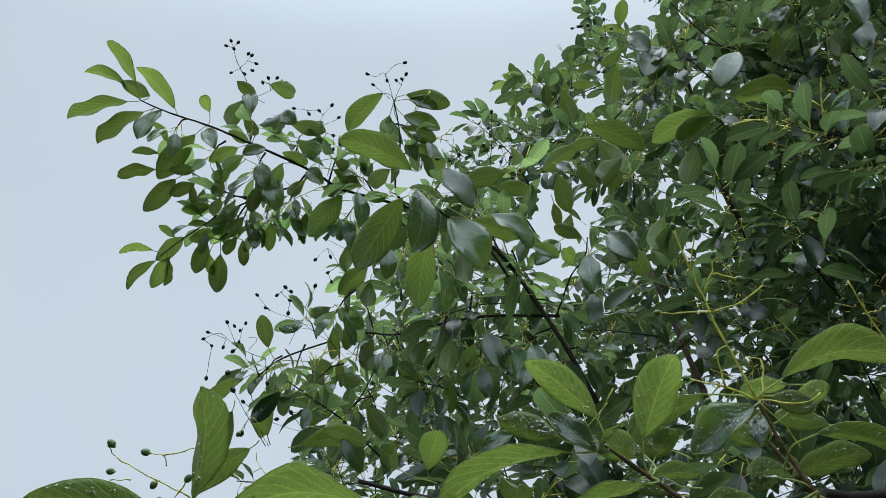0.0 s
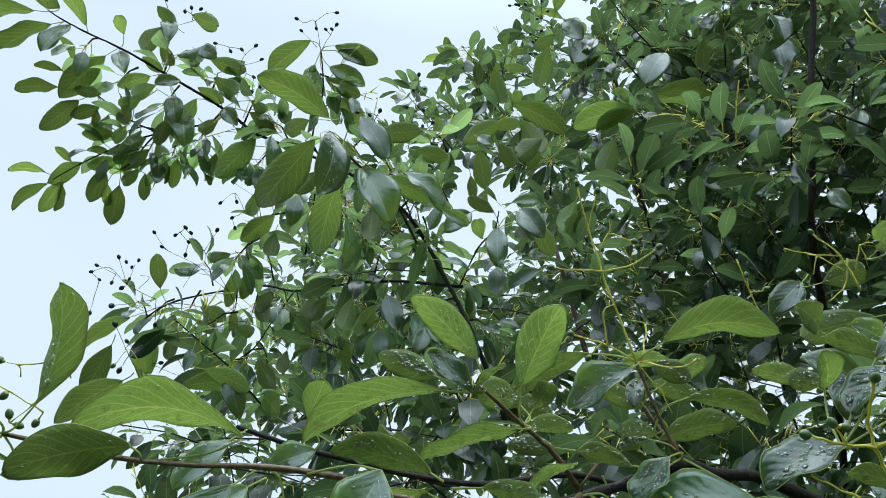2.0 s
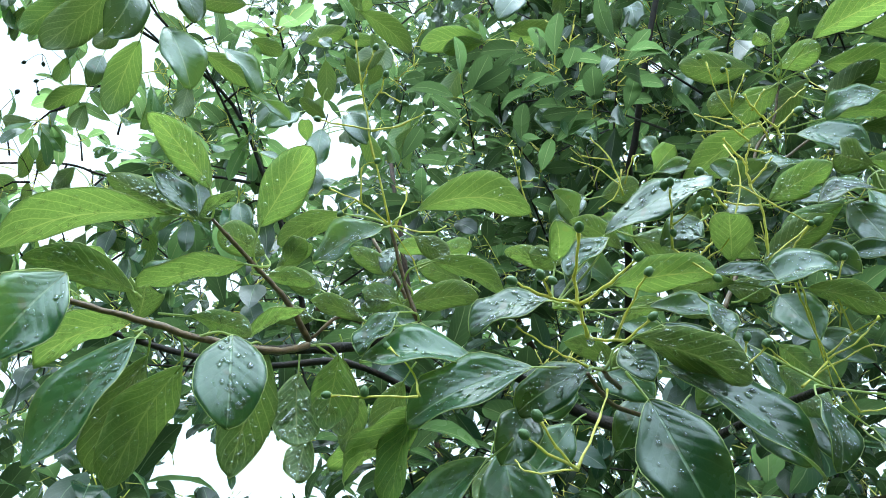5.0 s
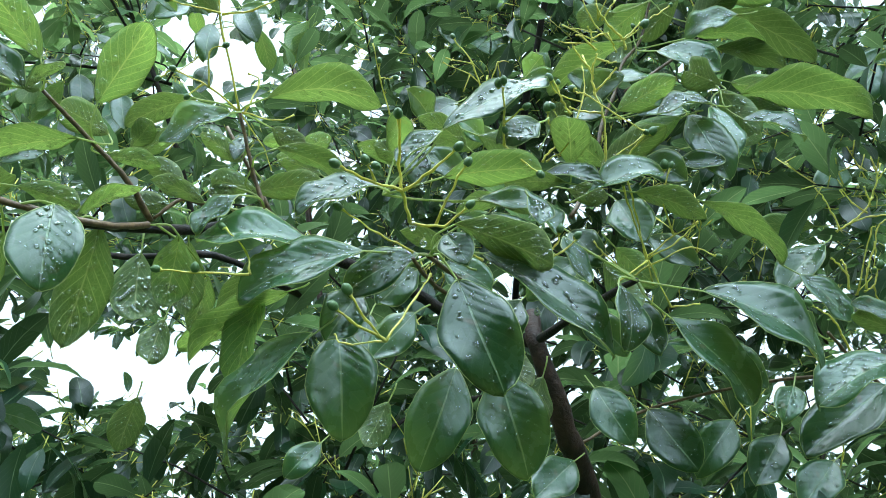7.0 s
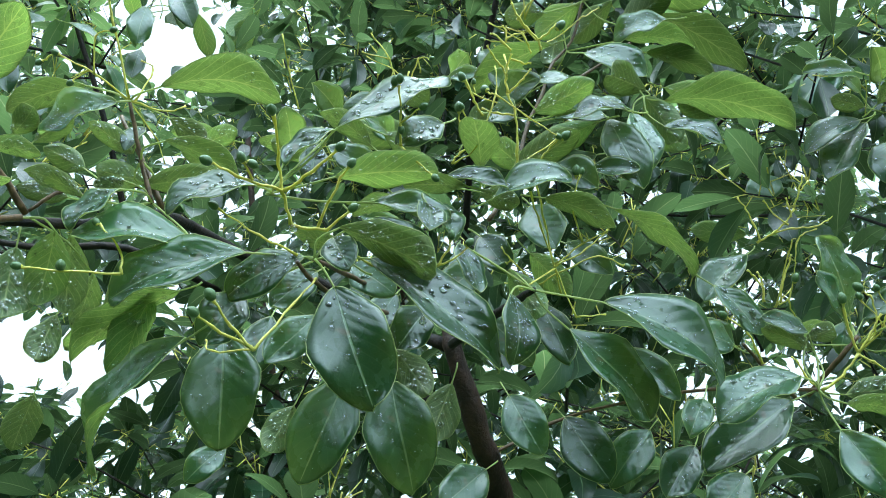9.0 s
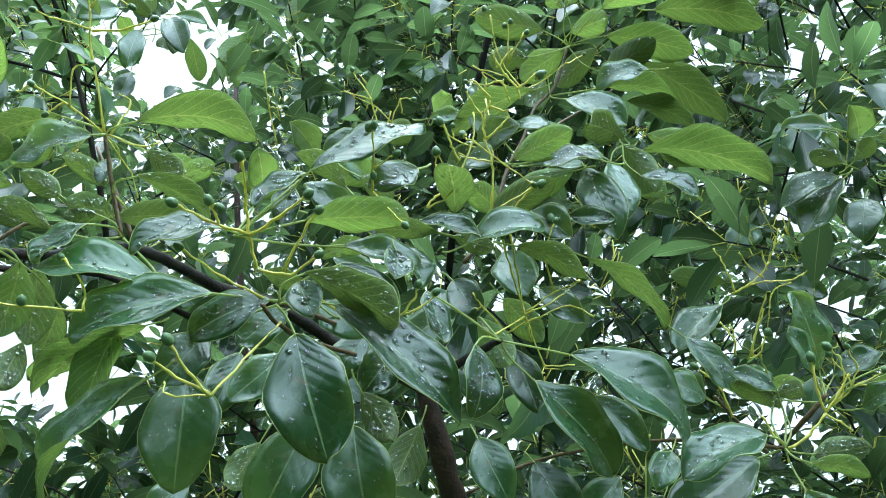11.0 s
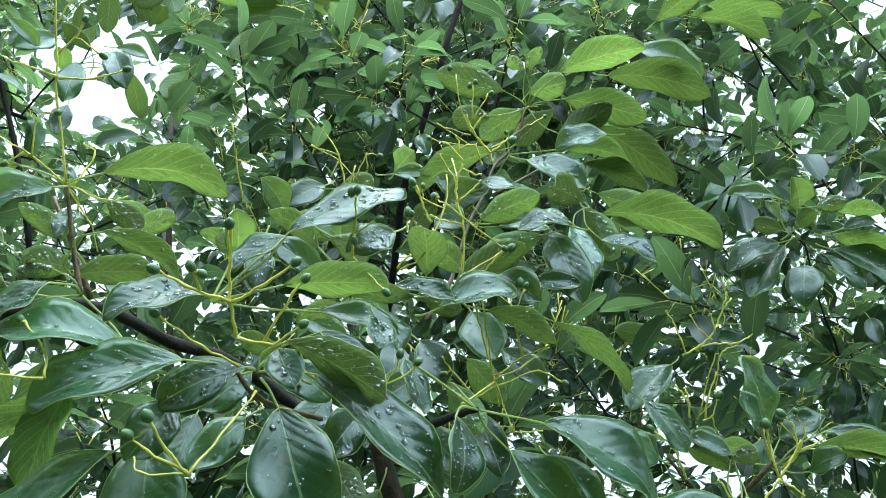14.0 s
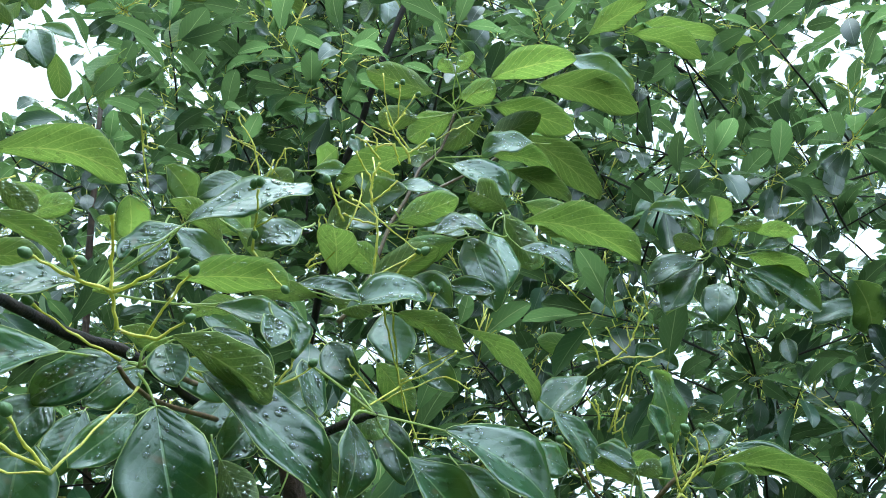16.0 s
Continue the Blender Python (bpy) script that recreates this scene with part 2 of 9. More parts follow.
def blade(length, width, bend, fold, wave, twist, nu, nv, rng):
    """Grid of one blade: points, uv. x runs along the midrib, z is the upper side."""
    s = np.linspace(0, 1, nu)[:, None]
    u = 0.3 * s + 0.7 * (0.5 - 0.5 * np.cos(np.pi * s))
    v = np.linspace(-1, 1, nv)[None, :]
    hw = half_width(u, rng.uniform(0.98, 1.2)) * width / 2
    hw = np.maximum(hw, 0.0006)
    ph, ph2 = rng.uniform(0, 6.28, 2)
    skew = 1 + (0.05 * np.sin(u * 6 + ph) + 0.02 * np.sin(u * 16 + ph2)) * np.sign(v) + 0 * v
    x = u * length + 0 * v
    y = v * hw * skew + 0.03 * length * np.sin(u * 3.1 + ph2) * u * (1 - u)
    z = bend * length * 4 * u * (1 - u) + fold * np.abs(v) ** 1.3 * hw
    z = z + wave * width * np.sin(u * 11 + ph + v * 0.8) * v ** 2 * (0.3 + u) + 0 * x
    z = z + rng.uniform(-0.10, 0.03) * length * np.clip((u - 0.55) / 0.45, 0, 1) ** 2
    a = twist * (u - 0.3) + 0 * v
    y, z0 = y * np.cos(a), z + y * np.sin(a)
    pts = np.stack([x, y, z0], -1).reshape(-1, 3)
    uv = np.stack([u + 0 * v, 0.5 + 0.5 * v + 0 * u], -1).reshape(-1, 2)
    return pts, uv


def tube(points, radii, sides=7):
    """Round, tapered tube along a line of points."""
    pts = [Vector(p) for p in points]
    verts, faces = [], []
    side = None
    for i, p in enumerate(pts):
        d = (pts[min(i + 1, len(pts) - 1)] - pts[max(i - 1, 0)]).normalized()
        if side is None:
            side = d.cross(Vector((0.31, 0.52, 0.8))).normalized()
        side = (side - d * side.dot(d)).normalized()
        up = d.cross(side)
        for k in range(sides):
            a = 2 * math.pi * k / sides
            verts.append(p + (side * math.cos(a) + up * math.sin(a)) * radii[i])
    for i in range(len(pts) - 1):
        for k in range(sides):
            a, b = i * sides + k, i * sides + (k + 1) % sides
            faces.append((a, b, b + sides, a + sides))
    n = len(verts)
    faces.append(tuple(range(sides - 1, -1, -1)))
    faces.append(tuple(range(n - sides, n)))
    return verts, faces


def smooth_line(points, steps=4, wobble=0.0, rng=None):
    """A soft curve through points."""
    p = [Vector(q) for q in points]
    p = [2 * p[0] - p[1]] + p + [2 * p[-1] - p[-2]]
    out = []
    for i in range(1, len(p) - 2):
        for k in range(steps):
            t = k / steps
            a, b, c, d = p[i - 1], p[i], p[i + 1], p[i + 2]
            out.append(0.5 * (2 * b + (c - a) * t + (2 * a - 5 * b + 4 * c - d) * t * t + (3 * b - a - 3 * c + d) * t ** 3))
    out.append(p[-2])
    if wobble:
        for q in out[1:-1]:
            q += Vector(rng.uniform(-wobble, wobble, 3))
    return out


# ---- the setting ----
def make_ground():
    n, size = 60, 3000.0
    g = np.linspace(-1, 1, n)
    g = np.sign(g) * np.abs(g) ** 3 * size
    xs, ys = np.meshgrid(g, g, indexing="ij")
    zs = np.array([[0.05 * noise.noise((x * 0.3, y * 0.3, 0)) for y in g] for x in g])
    verts = np.stack([xs, ys, zs], -1).reshape(-1, 3)
    faces = [(i * n + j, (i + 1) * n + j, (i + 1) * n + j + 1, i * n + j + 1) for i in range(n - 1) for j in range(n - 1)]
    ob = new("ground", mesh_from("ground", verts, faces, [M_GRASS]))
    return tagged(ob, "rough green grass ground under the tree", "ground", kind="structure")


make_ground()


def make_backdrop():
    """A plain green hedge, added to close the place: low in front, tall behind the walk to block light."""
    n, m, verts = 120, 14, []
    for i in range(n):
        a = 2 * math.pi * i / n
        back = 0.5 - 0.5 * math.cos(a - radians(20))
        # unseen rise behind the walk, added to darken fill light and leaf reflections
        tall = 1.9 + 5.0 * back ** 1.5
        for j in range(m):
            h = j / (m - 1)
            r = 7.0 + 0.8 * noise.noise((3 * math.cos(a), 3 * math.sin(a), 4 * h)) + 0.5 * h
            z = tall * h * (1 + 0.12 * noise.noise((6 * math.cos(a), 6 * math.sin(a), 2))) - 0.1
            verts.append((0.3 + r * math.sin(a), 0.3 + r * math.cos(a), z))
    faces = [(i * m + j, ((i + 1) % n) * m + j, ((i + 1) % n) * m + j + 1, i * m + j + 1) for i in range(n) for j in range(m - 1)]
    ob = new("backdrop", mesh_from("backdrop", verts, faces, [M_ADDED_HEDGE]))
    return tagged(ob, "added plain dark green hedge round the place, tall behind to block sky light", "hedge", kind="structure")


make_backdrop()
near_tree, far_tree = new("tree"), new("tree")
near_tree.location, far_tree.location = NEAR_FOOT, FAR_FOOT
tagged(near_tree, "rain-wet evergreen tree with glossy leaves and unripe green fruit", "tree", "evergreen trees")
tagged(far_tree, "taller evergreen tree with dense foliage coloured dark for shade and small dark fruit", "tree", "evergreen trees")
HOME = {near_tree: Matrix.Translation(-Vector(NEAR_FOOT)), far_tree: Matrix.Translation(-Vector(FAR_FOOT))}


def part(name, me, parent, m=None, label=""):
    """One mesh object under a thing, at the world pose m."""
    ob = new(name, me)
    ob.parent = parent
    ob.matrix_basis = HOME[parent] @ (m if m is not None else Matrix())
    if label:
        tagged(ob, label)
    return ob


rng = np.random.default_rng(7)
JOINED = {M_SHADED_LEAF: ([], [], []), M_LIT_LEAF: ([], [], [])}


def frame_of(base, tip, normal):
    x = (Vector(tip) - Vector(base))
    length = x.length
    x.normalize()
    z = Vector(normal)
    z = (z - x * z.dot(x)).normalized()
    y = z.cross(x)
    m = Matrix((x, y, z)).transposed().to_4x4()
    m.translation = Vector(base)
    return m, length


def dome(verts, faces, at, up, along, r, stretch, flat):
    """Adds one bead of water on a surface."""
    across = up.cross(along).normalized()
    along = across.cross(up)
    first, seg = len(verts), 8
    for h, k in ((-0.04, 1.0), (0.45, 0.90), (0.80, 0.58)):
        for i in range(seg):
            a = 2 * math.pi * i / seg
            verts.append(at + along * (r * stretch * k * math.cos(a)) + across * (r * k * math.sin(a)) + up * (r * h * flat))
    verts.append(at + up * (r * 0.95 * flat))
    for ring in range(2):
        for i in range(seg):
            a, b = first + ring * seg + i, first + ring * seg + (i + 1) % seg
            faces.append((a, b, b + seg, a + seg))
    top = first + 3 * seg
    for i in range(seg):
        faces.append((first + 2 * seg + i, first + 2 * seg + (i + 1) % seg, top))


def leaf(tree, base, tip, normal, width, bend, stem=None, drops=0):
    """One leaf of the near sprays: a blade with two skins, margin and stalk, and beads of rain on it."""
    m, length = frame_of(base, tip, normal)
    width = min(width, length * (0.62 if tree is near_tree else 0.48))
    fold, wave, twist = rng.uniform(0.10, 0.44), rng.uniform(0.04, 0.11), rng.uniform(-0.32, 0.32)
    nu, nv = 15, 9
    pts, uv = blade(length, width, bend, fold, wave, twist, nu, nv, rng)
    low = pts - np.array([0, 0, 0.0005])
    n = nu * nv
    quads, slots = [], []
    for i in range(nu - 1):
        for j in range(nv - 1):
            a = i * nv + j
            quads.append((a, a + nv, a + nv + 1, a + 1))
            slots.append(0)
    for i in range(nu - 1):
        for j in range(nv - 1):
            a = n + i * nv + j
            quads.append((a, a + 1, a + nv + 1, a + nv))
            slots.append(1)
    edge = [i * nv for i in range(nu)] + [(nu - 1) * nv + j for j in range(1, nv)] + [i * nv + nv - 1 for i in range(nu - 2, -1, -1)] + [j for j in range(nv - 2, 0, -1)]
    for k, a in enumerate(edge):
        b = edge[(k + 1) % len(edge)]
        quads.append((a, n + a, n + b, b))
        slots.append(2)
    verts, uvs = list(pts) + list(low), list(uv) + list(uv)
    # margin: a thin pale cord round the blade
    ring = [Vector(pts[a]) - Vector((0, 0, 0.00025)) for a in edge]
    cord_v, cord_f = tube(ring + [ring[0]], [0.00034] * (len(ring) + 1), 4)
    at = len(verts)
    verts += cord_v
    uvs += [(0.5, 0.5)] * len(cord_v)
    quads += [tuple(at + i for i in f) for f in cord_f]
    slots += [2] * len(cord_f)
    # stalk, joined to a midrib that stands proud below
    inv = m.inverted()
    if stem is None:
        start = Vector((-0.018, rng.uniform(-0.004, 0.004), -0.004))
    else:
        start = inv @ Vector(stem)
    mid = start * 0.45 + Vector((-0.006, 0, -0.003)) * min(1.0, start.length * 40)
    row = [Vector(pts[i * nv + nv // 2]) - Vector((0, 0, 0.0004)) for i in range(0, 3)]
    line = smooth_line([start, mid, row[0]], 3)[:-1] + row
    count = len(line)
    rad = [0.0008 - 0.0003 * (i / (count - 1)) ** 2 for i in range(count)]
    cord_v, cord_f = tube(line, rad, 6)
    at = len(verts)
    verts += cord_v
    uvs += [(0.5, 0.5)] * len(cord_v)
    quads += [tuple(at + i for i in f) for f in cord_f]
    slots += [2] * len(cord_f)
    me = mesh_from("leaf", verts, quads, [M_TOP, M_UNDER, M_RIM], slots, uvs)
    ob = part("leaf", me, tree, m)
    if drops:
        count = drops if drops > 0 else int(18 - 1.1 * drops)
        dv, df = [], []
        top = drops > 0
        for k in range(count):
            i = int(np.searchsorted(uv[::nv, 0], rng.uniform(0.10, 0.92))) - 1
            j = int(rng.integers(1, nv - 2))
            a = i * nv + j
            fu, fv = rng.uniform(0, 1, 2)
            p = Vector(pts[a] * (1 - fu) * (1 - fv) + pts[a + nv] * fu * (1 - fv) + pts[a + 1] * (1 - fu) * fv + pts[a + nv + 1] * fu * fv)
            e1, e2 = Vector(pts[a + nv] - pts[a]), Vector(pts[a + 1] - pts[a])
            up = e1.cross(e2).normalized()
            if not top:
                p, up = p - Vector((0, 0, 0.0006)), -up
            r = (0.0006 if top else 0.0009) + 0.0015 * rng.random() ** 2
            dome(dv, df, p, up, e1.normalized(), r, rng.uniform(0.9, 1.4), rng.uniform(0.45, 0.7) if top else rng.uniform(0.65, 0.95))
        drop = new("rain_water", mesh_from("rain_water", dv, df, [M_WATER if top else M_HANGING]))
        drop.parent = ob
        tagged(drop, "clear beads of rain water", kind="stuff")
    return ob


def spread(base, tip, normal, width, bend, nu=6, nv=5, stem=None, skin=None):
    """One leaf of the far sprays, kept for the joined foliage."""
    m, length = frame_of(base, tip, normal)
    pts, uv = blade(length, width, bend, rng.uniform(0.05, 0.35), rng.uniform(0.01, 0.05), rng.uniform(-0.4, 0.4), nu, nv, rng)
    mat = np.array(m)
    pts = pts @ mat[:3, :3].T + mat[:3, 3]
    all_v, all_f, all_uv = JOINED[skin or M_LIT_LEAF]
    at = sum(len(p) for p in all_v[-1:]) + (all_f[-1][0, 0] if all_f else 0)
    all_v.append(pts)
    all_uv.append(uv)
    i, j = np.meshgrid(np.arange(nu - 1), np.arange(nv - 1), indexing="ij")
    a = (at + i * nv + j).ravel()
    all_f.append(np.stack([a, a + nv, a + nv + 1, a + 1], -1))
    if stem is not None:
        s = Vector(stem)
        if (s - Vector(base)).length < 0.09:
            TWIGS.append(((s, Vector(base)), 0.0009, 0.0006, M_STALK))


TWIGS = []


def limb(tree, name, points, r0, r1, mat, label=""):
    """A branch: tapered, slightly uneven, as a part of the tree."""
    line = smooth_line(points, 5, min(r0, r1) * 0.25, rng)
    n = len(line)
    radii = [(r0 + (r1 - r0) * i / (n - 1)) * (1 + rng.uniform(-0.10, 0.12)) for i in range(n)]
    v, f = tube(line, radii, 8 if r1 < 0.006 else 12)
    return part(name, mesh_from(name, v, f, [mat]), tree, None, label)


class Cluster:
    """A fruit stalk with its berries."""

    def __init__(self, tree, dark):
        self.tree = tree
        self.dark, self.v, self.f, self.fruit = dark, [], [], []

    def stalk(self, r, *points):
        line = smooth_line(points, 4, 0.0007, rng)
        n = len(line)
        tv, tf = tube(line, [0.9 * r * (1.1 - 0.4 * i / (n - 1)) * (1 + 0.35 * (i % 4 == 0) + 0.6 * (i == n - 1)) for i in range(n)], 6)
        at = len(self.v)
        self.v += tv
        self.f += [tuple(at + i for i in q) for q in tf]
        return self

    def berry(self, r, at, axis):
        self.fruit.append((r, Vector(at), Vector(axis)))
        return self

    def done(self):
        me = mesh_from("fruit_stalk", self.v, self.f, [M_DARK_STALK if self.dark else M_STALK])
        ob = part("fruit_stalk", me, self.tree, None, "" if self.dark else "yellow-green branched fruit stalk")
        for r, at, axis in self.fruit:
            m = axis.to_track_quat("Z", "X").to_matrix().to_4x4()
            m.translation = at
            berry = new("fruit", BERRY[self.dark])
            berry.parent, berry.matrix_basis = ob, m @ Matrix.Diagonal((r, r, r, 1))
        return ob


def berry_mesh(dark):
    """An egg-shaped fruit on a small cup, one unit in radius."""
    prof = [(-1.5, 0.28), (-1.25, 0.42), (-1.08, 0.62), (-0.85, 0.80), (-0.4, 0.98), (0.1, 1.0), (0.6, 0.86), (1.0, 0.58), (1.22, 0.25), (1.32, 0.10)]
    seg, v, f = 12, [], []
    for z, r in prof:
        for k in range(seg):
            a = 2 * math.pi * k / seg
            v.append((r * math.cos(a), r * math.sin(a), z))
    for i in range(len(prof) - 1):
        for k in range(seg):
            a, b = i * seg + k, i * seg + (k + 1) % seg
            f.append((a, b, b + seg, a + seg))
    f.append(tuple(range(seg - 1, -1, -1)))
    f.append(tuple(range(len(v) - seg, len(v))))
    slots = [1 if i < 2 * seg else 0 for i in range(len(f))]
    return mesh_from("fruit", v, f, [M_DARK_FRUIT if dark else M_FRUIT, M_DARK_STALK if dark else M_STALK], slots)


BERRY = {False: berry_mesh(False), True: berry_mesh(True)}


def stalk_tuft(root, way):
    """A small branched fruit stalk on a far twig."""
    top = root + way * rng.uniform(0.05, 0.09)
    TWIGS.append(((root, top), 0.0009, 0.0007, M_STALK))
    for k in range(int(rng.integers(2, 5))):
        a = root.lerp(top, rng.uniform(0.4, 1.0))
        TWIGS.append(((a, a + (way + Vector(rng.normal(0, 0.7, 3))).normalized() * rng.uniform(0.015, 0.035)), 0.0008, 0.0009, M_STALK))


def spray(at, way, count, size, reach=0.0):
    """A twig with leaves set round it, thickest at the end."""
    way = way.normalized()
    side = way.cross(Vector((0, 0, 1))).normalized()
    up = side.cross(way)
    scattered = not reach
    near = reach > 0 or (at - Vector((0.25, 0.14, 1.62))).length < 1.9
    reach = reach or 0.10 + 0.012 * count
    tip = at + way * reach
    bow = at + way * reach * 0.5 + Vector((0, 0, 0.01))
    if not scattered or not (open_sky(tip, 1.0) or open_sky(at, 1.0)):
        TWIGS.append(((at, bow, tip), 0.0022, 0.0010, M_BARK))
    for k in range(count):
        t = 0.25 + 0.75 * math.sqrt((k + 0.5) / count)
        root = at + way * reach * t
        a = k * 2.4 + rng.uniform(-0.5, 0.5)
        out = side * math.cos(a) + up * math.sin(a)
        d = (way * rng.uniform(0.25, 0.9) + out * rng.uniform(0.6, 1.1) + Vector((0, 0, -rng.uniform(0.1, 0.75)))).normalized()
        length = size * rng.uniform(0.65, 1.15)
        base = root + d * 0.018
        n = Vector((0, 0, 1)) + out * 0.5 + Vector(rng.normal(0, 0.45, 3))
        if scattered and open_sky(base + d * length * 0.5, rng.uniform(-1.6, 1.2)):
            continue
        if rng.random() < 0.10 and not (scattered and open_sky(root, 2.5)):
            stalk_tuft(root, (d + Vector((0, 0, 1.2))).normalized())
        # scattered crown leaves take the shade-coloured skin, outer sprays the lit one
        spread(base, base + d * length, n, length * (rng.uniform(0.35, 0.47) if scattered else rng.uniform(0.33, 0.44)), rng.uniform(0.02, 0.13), *((8, 5) if near else (7, 3)), root, M_SHADED_LEAF if scattered else M_LIT_LEAF)


def hanging_drop(tree, at, r):
    """A rain drop about to fall, drawn out upwards."""
    seg, v, f = 12, [], []
    prof = [(1.9, 0.12), (1.35, 0.35), (0.8, 0.72), (0.3, 0.95), (-0.1, 1.0), (-0.5, 0.86), (-0.82, 0.55), (-1.0, 0.15)]
    for z, k in prof:
        for i in range(seg):
            a = 2 * math.pi * i / seg
            v.append((r * k * math.cos(a), r * k * math.sin(a), r * z))
    for j in range(len(prof) - 1):
        for i in range(seg):
            a, c = j * seg + i, j * seg + (i + 1) % seg
            f.append((a, a + seg, c + seg, c))
    f.append(tuple(range(seg)))
    f.append(tuple(range(len(v) - 1, len(v) - seg - 1, -1)))
    part("rain_drop", mesh_from("rain_drop", v, f, [M_WATER]), tree, Matrix.Translation(at), "clear rain drop about to fall")


# ---- the near tree: limbs, leaves, fruit ----
limb(near_tree, "twig", [(0.026, 0.862, 2.239), (0.044, 0.891, 2.233), (0.061, 0.909, 2.227), (0.095, 1.026, 2.272), (0.133, 1.303, 2.366)], 0.0012, 0.0022, M_BARK)
limb(near_tree, "twig", [(-0.085, 0.594, 1.773), (-0.004, 0.602, 1.766), (0.07, 0.604, 1.769), (0.119, 0.593, 1.764)], 0.0014, 0.002, M_SHOOT)
limb(near_tree, "branch", [(-0.071, 1.12, 1.949), (0.04, 1.085, 1.916), (0.216, 1, 1.871), (0.33, 0.942, 1.875), (0.436, 1.005, 1.873)], 0.003, 0.004, M_BARK)
limb(near_tree, "twig", [(0.137, 0.573, 1.752), (0.165, 0.574, 1.75), (0.191, 0.575, 1.748), (0.207, 0.583, 1.748), (0.248, 0.614, 1.759), (0.271, 0.654, 1.781)], 0.0015, 0.0023, M_SHOOT)
limb(near_tree, "twig", [(0.197, 0.603, 1.831), (0.229, 0.632, 1.818), (0.251, 0.645, 1.806), (0.272, 0.662, 1.787)], 0.0012, 0.0022, M_SHOOT)
limb(near_tree, "twig", [(0.312, 0.644, 1.877), (0.329, 0.654, 1.841), (0.343, 0.655, 1.812)], 0.0012, 0.0018, M_SHOOT)
limb(near_tree, "twig", [(0.429, 0.568, 1.764), (0.442, 0.579, 1.759), (0.472, 0.616, 1.764), (0.52, 0.657, 1.775)], 0.0012, 0.0018, M_SHOOT)
limb(near_tree, "twig", [(0.273, 0.661, 1.789), (0.288, 0.659, 1.807), (0.305, 0.666, 1.809), (0.272, 0.661, 1.811)], 0.0012, 0.0018, M_SHOOT)
limb(near_tree, "branch", [(0.236, 0.606, 1.755), (0.258, 0.650, 1.774), (0.305, 0.682, 1.797), (0.349, 0.679, 1.815), (0.382, 0.751, 1.839), (0.434, 0.824, 1.854), (0.500, 0.870, 1.867), (0.588, 0.894, 1.848), (0.634, 0.800, 1.805)], 0.0026, 0.007, M_BARK)
limb(near_tree, "stem", [(0.636, 0.800, 1.835), (0.637, 0.786, 1.795), (0.679, 0.804, 1.726), (0.743, 0.851, 1.641), (1.029, 1.098, 1.2), (1.006, 1.054, 0.66), (0.978, 1.002, -0.08)], 0.0072, 0.019, M_STEM)
limb(near_tree, "branch", [(0.577, 0.543, 1.774), (0.592, 0.603, 1.783), (0.606, 0.726, 1.784)], 0.002, 0.004, M_BARK)
limb(near_tree, "twig", [(0.825, 0.542, 1.754), (0.85, 0.618, 1.771), (0.854, 0.727, 1.786), (0.815, 0.867, 1.773), (0.732, 0.866, 1.724)], 0.0015, 0.002, M_SHOOT)
limb(near_tree, "twig", [(0.439, 0.568, 1.768), (0.469, 0.619, 1.784), (0.515, 0.685, 1.802)], 0.0015, 0.002, M_SHOOT)
limb(near_tree, "branch", [(0.524, 1.139, 1.704), (0.586, 1.154, 1.743), (0.671, 1.15, 1.801), (0.651, 0.79, 1.757)], 0.0022, 0.004, M_BARK)
limb(near_tree, "twig", [(0.307, 0.687, 1.887), (0.328, 0.681, 1.855), (0.351, 0.681, 1.821)], 0.0014, 0.002, M_SHOOT)
limb(near_tree, "twig", [(0.697, 0.677, 2.164), (0.692, 0.689, 2.118), (0.674, 0.696, 2.085), (0.666, 0.698, 2.048), (0.655, 0.703, 2.011), (0.641, 0.702, 1.944), (0.617, 0.696, 1.894)], 0.0013, 0.0022, M_SHOOT)
limb(near_tree, "twig", [(0.76, 0.67, 2.138), (0.738, 0.688, 2.113), (0.684, 0.706, 2.06)], 0.0012, 0.0018, M_SHOOT)
limb(near_tree, "twig", [(0.898, 0.559, 1.815), (0.893, 0.574, 1.798), (0.899, 0.614, 1.774)], 0.0016, 0.0026, M_SHOOT)
limb(near_tree, "twig", [(0.856, 0.642, 1.817), (0.891, 0.653, 1.805), (0.94, 0.662, 1.785)], 0.0014, 0.0022, M_SHOOT)
leaf(near_tree, (0.18, 0.566, 1.736), (0.15, 0.57, 1.667), (-0.47, -0.87, 0.16), 0.037, 0.04, (0.177, 0.581, 1.744), 112)
leaf(near_tree, (0.14, 0.562, 1.762), (0.121, 0.551, 1.709), (0.17, -0.97, 0.15), 0.036, 0.06, (0.096, 0.591, 1.764), 32)
leaf(near_tree, (0.226, 0.577, 1.751), (0.234, 0.558, 1.697), (-0.06, -0.95, 0.32), 0.036, 0.09, (0.207, 0.583, 1.748), 47)
leaf(near_tree, (0.442, 0.522, 1.737), (0.467, 0.505, 1.674), (-0.41, -0.91, 0.08), 0.043, 0.07, (0.429, 0.522, 1.75), 32)
leaf(near_tree, (0.051, 0.602, 1.756), (0.016, 0.594, 1.705), (0.03, -0.99, 0.12), 0.029, 0.06, (0.067, 0.613, 1.772), 20)
leaf(near_tree, (0.168, 0.591, 1.771), (0.108, 0.599, 1.783), (0.23, 0.5, 0.83), 0.026, 0.07, (0.173, 0.571, 1.762), -42)
leaf(near_tree, (0.202, 0.602, 1.737), (0.176, 0.643, 1.674), (-0.4, 0.68, 0.61), 0.034, 0.09, (0.191, 0.574, 1.749), -43)
